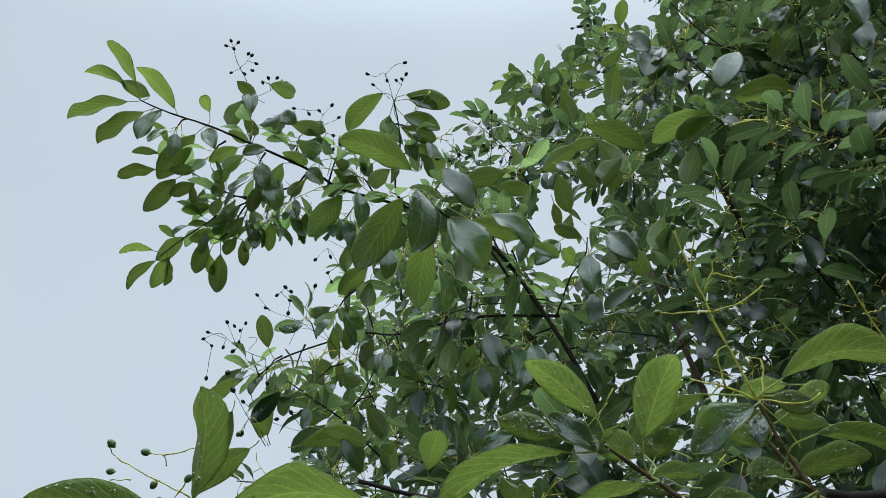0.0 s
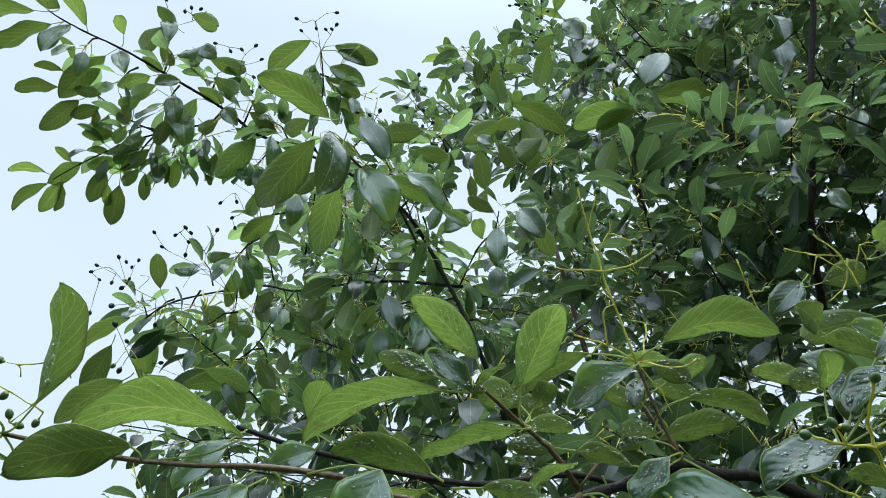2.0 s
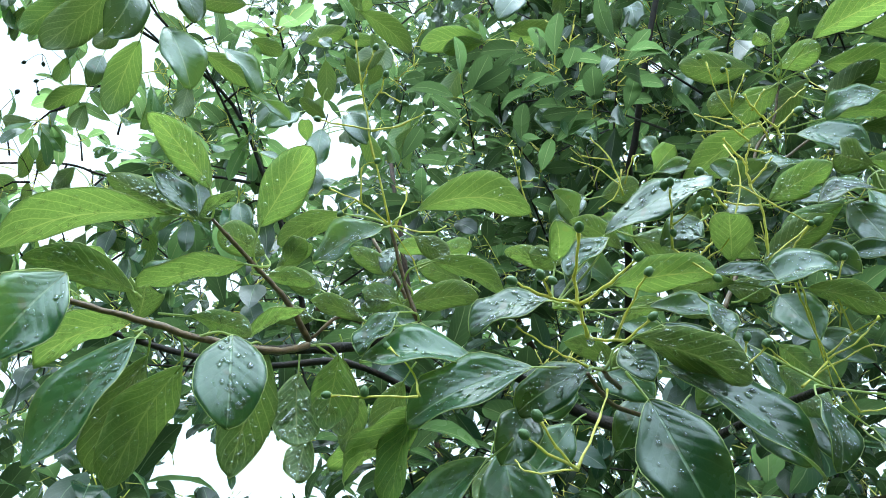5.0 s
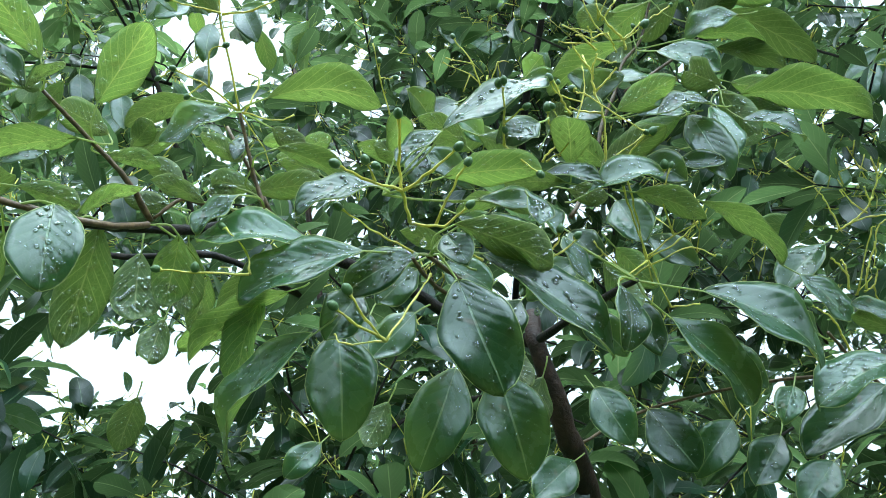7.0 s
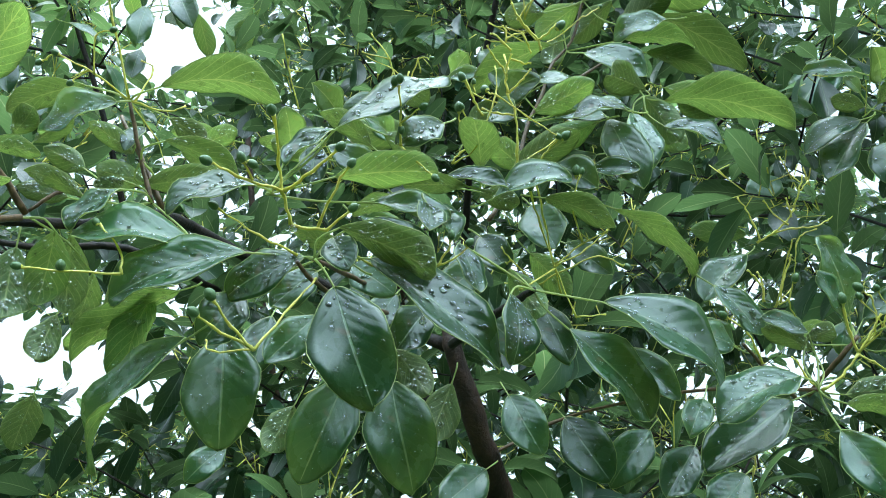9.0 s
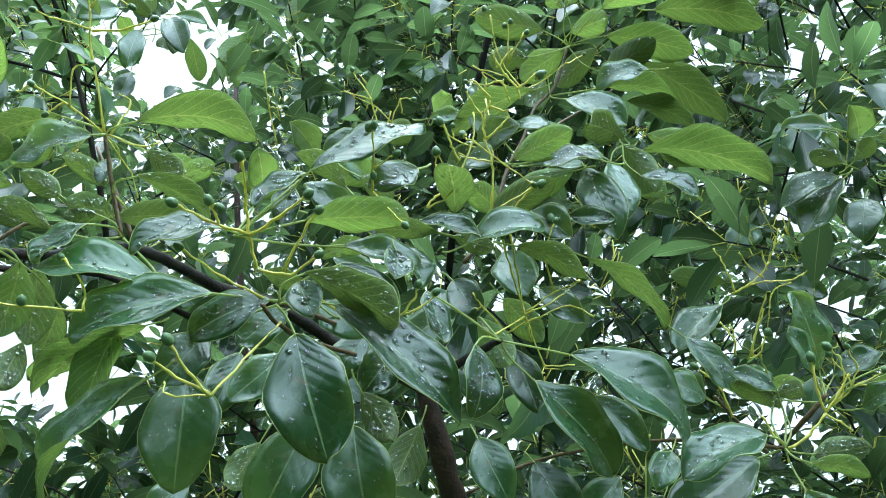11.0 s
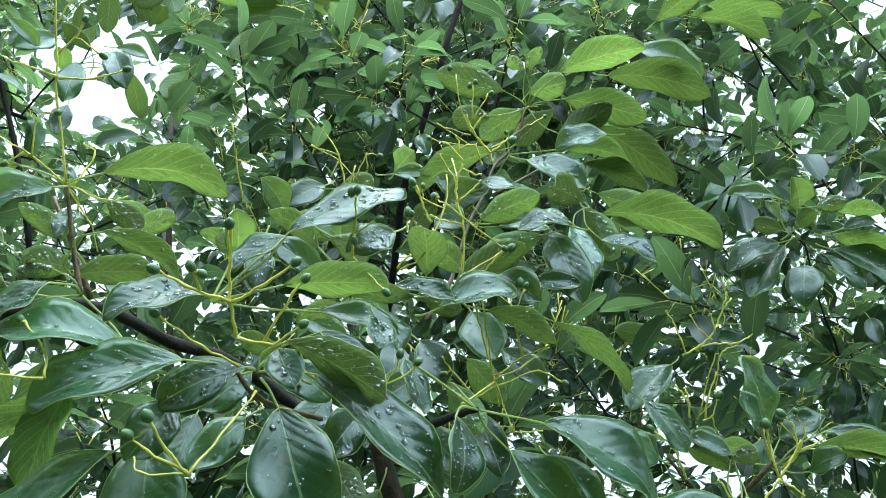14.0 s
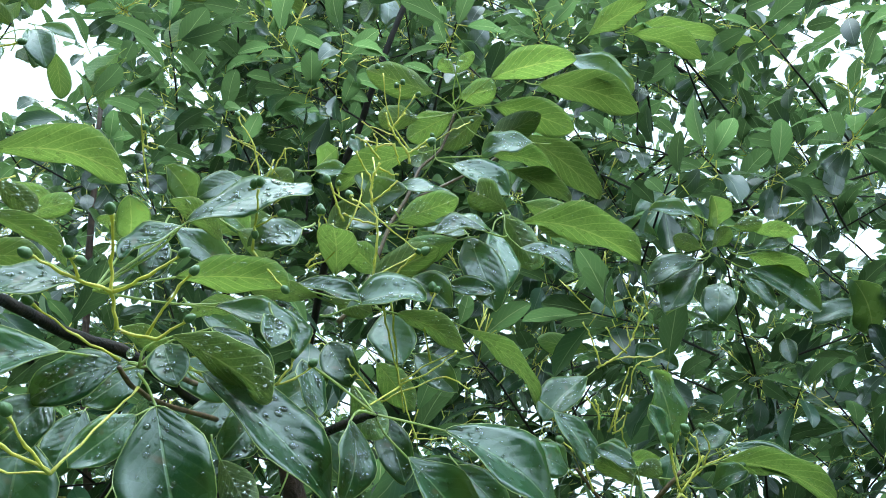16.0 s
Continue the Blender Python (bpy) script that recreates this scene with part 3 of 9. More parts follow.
leaf(near_tree, (0.393, 0.538, 1.791), (0.349, 0.55, 1.77), (-0.47, -0.67, 0.57), 0.031, 0.08, (0.402, 0.557, 1.796), 60)
leaf(near_tree, (0.18, 0.625, 1.747), (0.165, 0.664, 1.684), (-0.72, 0.5, 0.48), 0.032, 0.06, (0.177, 0.581, 1.744), -47)
leaf(near_tree, (0.2, 0.608, 1.769), (0.235, 0.603, 1.763), (0.21, 0.64, 0.74), 0.015, 0.04, None, -34)
leaf(near_tree, (0.444, 0.538, 1.779), (0.491, 0.502, 1.75), (0.65, 0.27, 0.71), 0.028, 0.08, (0.435, 0.55, 1.761), -48)
leaf(near_tree, (0.38, 0.595, 1.712), (0.342, 0.646, 1.637), (-0.91, -0.33, 0.24), 0.046, 0.10, None, 104)
leaf(near_tree, (-0.007, 0.586, 1.77), (-0.077, 0.594, 1.754), (-0.10, 0.60, 0.80), 0.034, 0.06, (0, 0.59, 1.763), -20)
leaf(near_tree, (0.174, 0.595, 1.824), (0.085, 0.609, 1.795), (-0.3, 0.04, 0.95), 0.040, 0.08, (0.198, 0.589, 1.824), -36)
leaf(near_tree, (0.19, 0.591, 1.823), (0.16, 0.586, 1.845), (0.27, -0.95, 0.15), 0.019, 0.06, (0.198, 0.589, 1.824), 28)
leaf(near_tree, (0.191, 0.591, 1.823), (0.208, 0.578, 1.839), (-0.65, 0.12, 0.75), 0.011, 0.09, (0.198, 0.589, 1.824), -49)
leaf(near_tree, (0.168, 0.628, 1.768), (0.115, 0.654, 1.743), (-0.27, 0.32, 0.91), 0.027, 0.09, (0.177, 0.581, 1.744), -33)
leaf(near_tree, (0.467, 0.545, 1.768), (0.544, 0.514, 1.713), (-0.10, -0.88, 0.47), 0.042, 0.05, (0.437, 0.559, 1.764), 120)
leaf(near_tree, (0.464, 0.541, 1.792), (0.498, 0.521, 1.76), (-0.12, -0.89, 0.43), 0.024, 0.05, (0.438, 0.564, 1.766), 32)
leaf(near_tree, (0.445, 0.555, 1.779), (0.451, 0.531, 1.754), (-0.62, -0.65, 0.45), 0.021, 0.04, (0.438, 0.564, 1.766), 27)
leaf(near_tree, (-0.066, 0.583, 1.79), (-0.058, 0.546, 1.851), (0.45, 0.79, 0.43), 0.030, 0.08, (-0.085, 0.594, 1.773), -20)
leaf(near_tree, (-0.088, 0.585, 1.780), (-0.165, 0.566, 1.788), (-0.03, 0.86, 0.51), 0.026, 0.08, (-0.085, 0.594, 1.773), -32)
leaf(near_tree, (-0.094, 0.591, 1.776), (-0.165, 0.59, 1.778), (0.01, 0.21, 0.98), 0.020, 0.07, (-0.085, 0.594, 1.773), -35)
leaf(near_tree, (-0.09, 0.596, 1.77), (-0.141, 0.601, 1.758), (-0.22, 0.02, 0.98), 0.022, 0.08, (-0.085, 0.594, 1.773), -32)
leaf(near_tree, (-0.079, 0.601, 1.761), (-0.14, 0.605, 1.752), (-0.15, -0, 0.99), 0.026, 0.08, (-0.085, 0.594, 1.773), -27)
leaf(near_tree, (0.077, 0.642, 1.761), (0.055, 0.674, 1.711), (-0.09, 0.82, 0.57), 0.027, 0.03, (0.067, 0.613, 1.772), -41)
leaf(near_tree, (0.222, 0.605, 1.807), (0.162, 0.629, 1.789), (-0.22, 0.19, 0.96), 0.028, 0.03, (0.229, 0.632, 1.819), -29)
leaf(near_tree, (0.496, 0.538, 1.81), (0.492, 0.521, 1.785), (0.06, -0.84, 0.54), 0.019, 0.09, None, 61)
leaf(near_tree, (0.433, 0.571, 1.769), (0.397, 0.598, 1.742), (-0.68, -0.7, 0.21), 0.032, 0.08, (0.439, 0.568, 1.768), 96)
leaf(near_tree, (0.401, 0.584, 1.768), (0.331, 0.608, 1.731), (-0.47, -0.78, 0.41), 0.039, 0.05, (0.439, 0.568, 1.768), 98)
leaf(near_tree, (0.551, 0.525, 1.76), (0.55, 0.511, 1.715), (0.3, -0.91, 0.28), 0.029, 0.10, (0.577, 0.543, 1.774), 108)
leaf(near_tree, (0.192, 0.595, 1.848), (0.147, 0.586, 1.884), (0.35, 0.69, 0.63), 0.024, 0.08, (0.197, 0.603, 1.831), -42)
leaf(near_tree, (0.052, 0.602, 1.785), (-0.05, 0.599, 1.785), (-0.01, 0.27, 0.96), 0.043, 0.16, (-0.006, 0.611, 1.768), -28)
leaf(near_tree, (0.245, 0.634, 1.765), (0.239, 0.674, 1.698), (0.02, 0.87, 0.5), 0.033, 0.06, (0.232, 0.617, 1.759), -31)
leaf(near_tree, (0.432, 0.545, 1.845), (0.408, 0.551, 1.815), (-0.66, -0.63, 0.4), 0.024, 0.06, (0.402, 0.557, 1.796), 68)
leaf(near_tree, (0.441, 0.557, 1.82), (0.5, 0.536, 1.832), (-0, 0.5, 0.86), 0.027, 0.06, (0.402, 0.557, 1.796), -22)
leaf(near_tree, (0.407, 0.603, 1.748), (0.388, 0.592, 1.709), (-0.01, -0.96, 0.27), 0.028, 0.09, (0.442, 0.577, 1.771), 28)
leaf(near_tree, (0.373, 0.606, 1.772), (0.302, 0.625, 1.768), (-0.25, -0.79, 0.56), 0.035, 0.10, (0.343, 0.655, 1.813), 43)
leaf(near_tree, (0.168, 0.621, 1.843), (0.128, 0.623, 1.856), (0.18, 0.91, 0.39), 0.018, 0.07, (0.195, 0.617, 1.838), -35)
leaf(near_tree, (0.23, 0.645, 1.774), (0.264, 0.626, 1.793), (-0.4, 0.19, 0.9), 0.018, 0.09, (0.276, 0.653, 1.782), -34)
leaf(near_tree, (0.47, 0.565, 1.814), (0.519, 0.554, 1.814), (-0.2, -0.87, 0.45), 0.023, 0.07, (0.402, 0.557, 1.796), 15)
leaf(near_tree, (0.523, 0.545, 1.793), (0.534, 0.533, 1.759), (0.16, -0.91, 0.38), 0.023, 0.03, (0.577, 0.543, 1.774), 65)
leaf(near_tree, (0.225, 0.62, 1.842), (0.246, 0.588, 1.889), (0, 0.83, 0.55), 0.030, 0.04, (0.229, 0.632, 1.819), -22)
leaf(near_tree, (0.322, 0.619, 1.802), (0.3, 0.624, 1.771), (-0.64, -0.7, 0.31), 0.024, 0.04, (0.343, 0.655, 1.813), 73)
leaf(near_tree, (0.438, 0.561, 1.857), (0.497, 0.526, 1.895), (-0.64, -0.68, 0.36), 0.037, 0.06, (0.402, 0.557, 1.796), 79)
leaf(near_tree, (0.044, 0.685, 1.775), (0.027, 0.672, 1.753), (0.33, -0.9, 0.29), 0.016, 0.08, None, 18)
leaf(near_tree, (0.292, 0.652, 1.777), (0.293, 0.675, 1.735), (0.1, 0.87, 0.48), 0.027, 0.07, (0.276, 0.653, 1.782), -37)
leaf(near_tree, (0.302, 0.637, 1.799), (0.267, 0.641, 1.808), (0.25, 0.59, 0.77), 0.015, 0.08, (0.343, 0.655, 1.813), -38)
leaf(near_tree, (0.415, 0.585, 1.844), (0.403, 0.557, 1.856), (0.42, -0.5, -0.76), 0.020, 0.09, (0.402, 0.557, 1.796), 53)
leaf(near_tree, (0.53, 0.559, 1.842), (0.491, 0.572, 1.835), (0, 0.47, 0.88), 0.017, 0.06, None, -21)
leaf(near_tree, (0.497, 0.576, 1.826), (0.463, 0.589, 1.816), (-0.08, 0.44, 0.89), 0.016, 0.06, None, -40)
leaf(near_tree, (0.47, 0.604, 1.787), (0.431, 0.606, 1.8), (0.3, 0.49, 0.82), 0.017, 0.08, None, -25)
leaf(near_tree, (0.406, 0.646, 1.732), (0.415, 0.627, 1.658), (-0.2, -0.96, 0.22), 0.046, 0.06, None, 34)
leaf(near_tree, (0.485, 0.621, 1.714), (0.465, 0.619, 1.644), (-0.25, -0.96, 0.1), 0.040, 0.07, None, 38)
leaf(near_tree, (0.512, 0.609, 1.714), (0.527, 0.588, 1.646), (-0.44, -0.88, 0.18), 0.044, 0.03, None, 45)
leaf(near_tree, (0.27, 0.685, 1.771), (0.277, 0.668, 1.717), (-0.08, 0.95, -0.31), 0.033, 0.06, None, -50)
leaf(near_tree, (0.609, 0.549, 1.756), (0.675, 0.543, 1.709), (0.1, -0.96, 0.26), 0.044, 0.04, (0.577, 0.543, 1.774), 77)
leaf(near_tree, (0.474, 0.576, 1.821), (0.516, 0.56, 1.818), (0.14, 0.19, 0.97), 0.019, 0.03, None, -44)
leaf(near_tree, (0.631, 0.542, 1.778), (0.72, 0.521, 1.743), (-0.04, -0.9, 0.44), 0.054, 0.07, (0.577, 0.543, 1.774), 76)
leaf(near_tree, (0.341, 0.625, 1.846), (0.393, 0.621, 1.831), (0.29, 0.27, 0.92), 0.023, 0.09, (0.329, 0.654, 1.841), -17)
leaf(near_tree, (0.51, 0.562, 1.886), (0.478, 0.554, 1.857), (0, -0.96, 0.26), 0.024, 0.03, None, 44)
leaf(near_tree, (0.299, 0.689, 1.788), (0.308, 0.707, 1.74), (-0.08, 0.94, 0.34), 0.027, 0.06, None, -48)
leaf(near_tree, (0.519, 0.568, 1.85), (0.559, 0.552, 1.848), (-0.31, -0.82, 0.49), 0.020, 0.04, None, 16)
leaf(near_tree, (0.434, 0.598, 1.862), (0.434, 0.593, 1.827), (-0.22, -0.96, 0.15), 0.019, 0.03, None, 53)
leaf(near_tree, (0.231, 0.664, 1.844), (0.2, 0.643, 1.846), (-0.45, 0.72, 0.53), 0.023, 0.10, (0.229, 0.632, 1.819), -43)
leaf(near_tree, (0.235, 0.67, 1.831), (0.269, 0.662, 1.83), (0.15, 0.6, 0.78), 0.015, 0.04, (0.229, 0.632, 1.819), -23)
leaf(near_tree, (0.305, 0.633, 1.868), (0.265, 0.657, 1.842), (-0.6, -0.78, 0.2), 0.033, 0.07, (0.312, 0.644, 1.877), 117)
leaf(near_tree, (0.563, 0.58, 1.852), (0.612, 0.557, 1.874), (-0.54, -0.65, 0.53), 0.036, 0.09, None, 82)
leaf(near_tree, (0.515, 0.587, 1.837), (0.529, 0.566, 1.805), (-0.03, -0.84, 0.54), 0.025, 0.08, None, 81)
leaf(near_tree, (0.322, 0.663, 1.827), (0.304, 0.671, 1.822), (0.22, 0.87, 0.43), 0.010, 0.07, (0.343, 0.655, 1.813), -37)
leaf(near_tree, (0.435, 0.617, 1.863), (0.406, 0.609, 1.859), (-0.3, 0.82, 0.49), 0.016, 0.03, None, -22)
leaf(near_tree, (0.329, 0.633, 1.889), (0.407, 0.612, 1.894), (0.04, 0.35, 0.94), 0.034, 0.20, (0.312, 0.644, 1.877), -15)
leaf(near_tree, (0.318, 0.707, 1.771), (0.315, 0.729, 1.734), (0.16, 0.86, 0.48), 0.019, 0.09, (0.276, 0.653, 1.782), -34)
leaf(near_tree, (0.359, 0.7, 1.767), (0.355, 0.737, 1.701), (-0.45, 0.76, 0.47), 0.032, 0.08, None, -14)
leaf(near_tree, (0.375, 0.695, 1.769), (0.315, 0.737, 1.72), (-0.42, 0.37, 0.83), 0.037, 0.05, None, -42)
leaf(near_tree, (0.334, 0.67, 1.83), (0.383, 0.652, 1.842), (0.06, 0.65, 0.76), 0.022, 0.08, (0.329, 0.654, 1.841), -30)
leaf(near_tree, (0.475, 0.609, 1.88), (0.436, 0.61, 1.896), (0.34, 0.44, 0.83), 0.018, 0.10, None, -30)
leaf(near_tree, (0.482, 0.603, 1.888), (0.501, 0.578, 1.87), (0.84, 0.45, 0.29), 0.023, 0.10, None, -15)
leaf(near_tree, (0.586, 0.595, 1.806), (0.607, 0.58, 1.772), (0.67, 0.74, 0.08), 0.024, 0.08, (0.577, 0.543, 1.774), -40)
leaf(near_tree, (0.793, 0.53, 1.756), (0.736, 0.551, 1.717), (-0.61, -0.49, 0.63), 0.043, 0.07, (0.825, 0.542, 1.754), 118)
leaf(near_tree, (0.83, 0.53, 1.723), (0.842, 0.502, 1.678), (-0.8, -0.58, 0.14), 0.034, 0.07, (0.825, 0.542, 1.754), 17)
leaf(near_tree, (0.347, 0.705, 1.785), (0.336, 0.73, 1.741), (0.05, 0.87, 0.48), 0.024, 0.06, None, -40)
leaf(near_tree, (0.245, 0.691, 1.852), (0.256, 0.665, 1.865), (0.26, 0.51, 0.82), 0.017, 0.05, (0.229, 0.632, 1.819), -14)
leaf(near_tree, (0.281, 0.662, 1.889), (0.237, 0.684, 1.867), (-0.23, 0.38, 0.89), 0.023, 0.06, (0.312, 0.644, 1.877), -38)
leaf(near_tree, (0.322, 0.672, 1.853), (0.29, 0.672, 1.867), (0.21, 0.85, 0.49), 0.015, 0.09, (0.312, 0.644, 1.877), -30)
leaf(near_tree, (0.335, 0.678, 1.837), (0.304, 0.664, 1.83), (-0.44, 0.82, 0.36), 0.021, 0.08, (0.329, 0.654, 1.841), -25)
leaf(near_tree, (0.559, 0.599, 1.884), (0.531, 0.559, 1.898), (0.19, 0.2, 0.96), 0.029, 0.06, None, -25)
leaf(near_tree, (0.582, 0.594, 1.882), (0.622, 0.564, 1.919), (0.14, 0.84, 0.53), 0.026, 0.07, None, -35)
leaf(near_tree, (0.602, 0.575, 1.861), (0.653, 0.56, 1.846), (0.35, 0.34, 0.87), 0.023, 0.09, None, -31)
leaf(near_tree, (0.838, 0.529, 1.744), (0.877, 0.514, 1.742), (0.26, 0.55, 0.8), 0.018, 0.08, (0.825, 0.542, 1.754), -20)
leaf(near_tree, (0.53, 0.657, 1.749), (0.553, 0.639, 1.716), (0.58, 0.81, -0.03), 0.025, 0.10, None, -25)
leaf(near_tree, (0.464, 0.663, 1.796), (0.435, 0.656, 1.76), (-0.04, -0.97, 0.23), 0.026, 0.07, None, 31)
leaf(near_tree, (0.483, 0.636, 1.837), (0.514, 0.619, 1.822), (-0.44, -0.9, 0.08), 0.018, 0.06, None, 17)
leaf(near_tree, (0.353, 0.741, 1.76), (0.31, 0.768, 1.729), (-0.24, 0.54, 0.81), 0.025, 0.04, None, -17)
leaf(near_tree, (0.324, 0.68, 1.88), (0.316, 0.668, 1.853), (-0.31, -0.83, 0.46), 0.014, 0.04, (0.312, 0.644, 1.877), 15)
leaf(near_tree, (0.444, 0.654, 1.876), (0.404, 0.657, 1.887), (0.27, 0.48, 0.84), 0.018, 0.04, None, -42)
leaf(near_tree, (0.817, 0.56, 1.747), (0.75, 0.581, 1.687), (-0.6, -0.66, 0.45), 0.044, 0.04, (0.825, 0.542, 1.754), 30)
leaf(near_tree, (0.854, 0.541, 1.755), (0.891, 0.52, 1.766), (0.46, 0.88, 0.13), 0.021, 0.04, (0.825, 0.542, 1.754), -25)
leaf(near_tree, (0.476, 0.692, 1.772), (0.443, 0.684, 1.728), (-0.08, -0.97, 0.24), 0.029, 0.03, None, 36)
leaf(near_tree, (0.583, 0.626, 1.819), (0.541, 0.628, 1.779), (-0.28, -0.93, 0.23), 0.027, 0.08, None, 30)
leaf(near_tree, (0.52, 0.699, 1.898), (0.461, 0.687, 1.913), (0.18, -0.98, -0.02), 0.030, 0.08, None, 24)
leaf(near_tree, (0.004, 0.774, 1.832), (-0.028, 0.763, 1.786), (-0.03, -0.97, 0.25), 0.027, 0.09, None, 27)
leaf(near_tree, (0.34, 0.69, 1.898), (0.369, 0.689, 1.887), (0.2, 0.86, 0.47), 0.018, 0.08, (0.312, 0.644, 1.877), -34)
leaf(near_tree, (0.458, 0.649, 1.921), (0.43, 0.623, 1.924), (0.58, -0.69, -0.43), 0.024, 0.05, None, 19)
leaf(near_tree, (0.661, 0.597, 1.928), (0.619, 0.609, 1.899), (-0.39, -0.9, 0.19), 0.024, 0.05, None, 22)
leaf(near_tree, (0.622, 0.594, 1.905), (0.639, 0.564, 1.878), (-0.81, -0.58, 0.11), 0.027, 0.07, None, 19)
leaf(near_tree, (0.647, 0.584, 1.904), (0.681, 0.567, 1.907), (-0.43, -0.9, 0.11), 0.019, 0.04, None, 44)
leaf(near_tree, (0.672, 0.585, 1.877), (0.742, 0.573, 1.839), (0.45, -0.13, 0.88), 0.034, 0.09, None, -30)
leaf(near_tree, (0.601, 0.655, 1.79), (0.626, 0.624, 1.753), (-0.66, -0.74, 0.16), 0.027, 0.04, None, 24)
leaf(near_tree, (0.661, 0.557, 1.949), (0.623, 0.574, 1.941), (-0.43, -0.67, 0.6), 0.026, 0.09, None, 66)
leaf(near_tree, (0.832, 0.552, 1.802), (0.797, 0.563, 1.811), (-0.23, -0.94, 0.24), 0.018, 0.05, (0.825, 0.542, 1.754), 27)
leaf(near_tree, (0.839, 0.555, 1.79), (0.799, 0.566, 1.802), (0.38, 0.65, 0.65), 0.018, 0.06, (0.825, 0.542, 1.754), -18)
leaf(near_tree, (0.833, 0.554, 1.798), (0.834, 0.529, 1.801), (0.9, 0.11, 0.43), 0.016, 0.09, (0.825, 0.542, 1.754), -20)
leaf(near_tree, (0.431, 0.746, 1.747), (0.428, 0.731, 1.709), (0.11, 0.93, -0.36), 0.026, 0.09, None, -40)
leaf(near_tree, (0.335, 0.776, 1.771), (0.33, 0.77, 1.741), (0.03, -0.98, 0.18), 0.019, 0.04, None, 21)
leaf(near_tree, (0.495, 0.687, 1.817), (0.523, 0.653, 1.789), (-0.66, -0.72, 0.21), 0.030, 0.09, None, 39)
leaf(near_tree, (0.449, 0.726, 1.774), (0.438, 0.711, 1.723), (-0.11, -0.94, 0.31), 0.029, 0.04, None, 14)
leaf(near_tree, (0.582, 0.637, 1.847), (0.595, 0.612, 1.813), (-0.71, -0.67, 0.21), 0.027, 0.06, None, 27)
leaf(near_tree, (0.573, 0.626, 1.879), (0.603, 0.616, 1.874), (0.36, 0.81, 0.46), 0.018, 0.08, None, -36)
leaf(near_tree, (0.503, 0.641, 1.909), (0.47, 0.629, 1.916), (0.32, -0.94, -0.11), 0.023, 0.09, None, 15)
leaf(near_tree, (0.569, 0.612, 1.944), (0.577, 0.58, 1.926), (-0.93, -0.32, 0.16), 0.024, 0.06, None, 28)
leaf(near_tree, (0.646, 0.576, 1.942), (0.614, 0.608, 1.925), (0.49, 0.72, 0.49), 0.023, 0.08, None, -37)
leaf(near_tree, (0.629, 0.61, 1.959), (0.672, 0.596, 1.967), (-0.36, -0.86, 0.35), 0.022, 0.05, None, 14)
leaf(near_tree, (0.621, 0.628, 1.882), (0.628, 0.599, 1.836), (-0.74, -0.62, 0.28), 0.034, 0.04, None, 17)
leaf(near_tree, (0.539, 0.697, 1.806), (0.514, 0.69, 1.76), (-0.16, -0.96, 0.24), 0.028, 0.05, None, 24)
leaf(near_tree, (0.566, 0.688, 1.8), (0.539, 0.682, 1.755), (-0.2, -0.95, 0.24), 0.032, 0.03, None, 37)
leaf(near_tree, (0.295, 0.819, 1.764), (0.29, 0.809, 1.723), (-0.14, 0.96, -0.23), 0.026, 0.07, None, -29)
leaf(near_tree, (0.39, 0.723, 1.886), (0.353, 0.733, 1.899), (0.35, 0.86, 0.36), 0.018, 0.08, None, -20)
leaf(near_tree, (0.365, 0.727, 1.9), (0.391, 0.709, 1.916), (0.21, 0.79, 0.57), 0.018, 0.03, None, -34)
leaf(near_tree, (0.28, 0.785, 1.853), (0.241, 0.799, 1.857), (0.36, 0.86, 0.35), 0.018, 0.03, None, -37)
leaf(near_tree, (0.792, 0.626, 1.754), (0.771, 0.62, 1.72), (-0.46, -0.78, 0.41), 0.024, 0.08, None, 29)
leaf(near_tree, (0.612, 0.614, 1.96), (0.644, 0.578, 1.982), (0.46, 0.72, 0.53), 0.027, 0.08, (0.633, 0.654, 1.982), -32)
leaf(near_tree, (0.585, 0.629, 1.965), (0.591, 0.581, 1.968), (-0.96, -0.13, -0.25), 0.030, 0.10, (0.633, 0.654, 1.982), 40)
leaf(near_tree, (0.636, 0.596, 1.963), (0.675, 0.568, 1.964), (-0.49, -0.67, 0.56), 0.030, 0.06, (0.633, 0.654, 1.982), 74)
leaf(near_tree, (0.784, 0.6, 1.844), (0.82, 0.589, 1.805), (-0.09, -0.98, 0.2), 0.034, 0.08, None, 85)
leaf(near_tree, (0.639, 0.657, 1.854), (0.678, 0.653, 1.826), (0.39, 0.81, 0.44), 0.026, 0.06, None, -24)
leaf(near_tree, (0.658, 0.666, 1.816), (0.67, 0.64, 1.763), (-0.67, -0.71, 0.21), 0.028, 0.04, None, 38)
leaf(near_tree, (0.606, 0.719, 1.748), (0.589, 0.715, 1.697), (0.3, 0.94, -0.18), 0.033, 0.06, None, -15)
leaf(near_tree, (0.241, 0.803, 1.901), (0.266, 0.783, 1.922), (0.09, 0.77, 0.63), 0.019, 0.07, None, -15)
leaf(near_tree, (0.668, 0.59, 1.961), (0.682, 0.564, 1.892), (-0.61, -0.77, 0.16), 0.035, 0.04, None, 41)
leaf(near_tree, (0.902, 0.525, 1.82), (0.99, 0.475, 1.807), (0.24, 0.16, 0.96), 0.043, 0.09, (0.901, 0.562, 1.808), -31)
leaf(near_tree, (0.907, 0.535, 1.801), (0.905, 0.501, 1.811), (-0.99, 0.08, 0.15), 0.022, 0.10, (0.901, 0.562, 1.808), 21)
leaf(near_tree, (0.548, 0.713, 1.971), (0.482, 0.724, 1.951), (-0.01, 0.88, 0.48), 0.029, 0.06, None, -19)
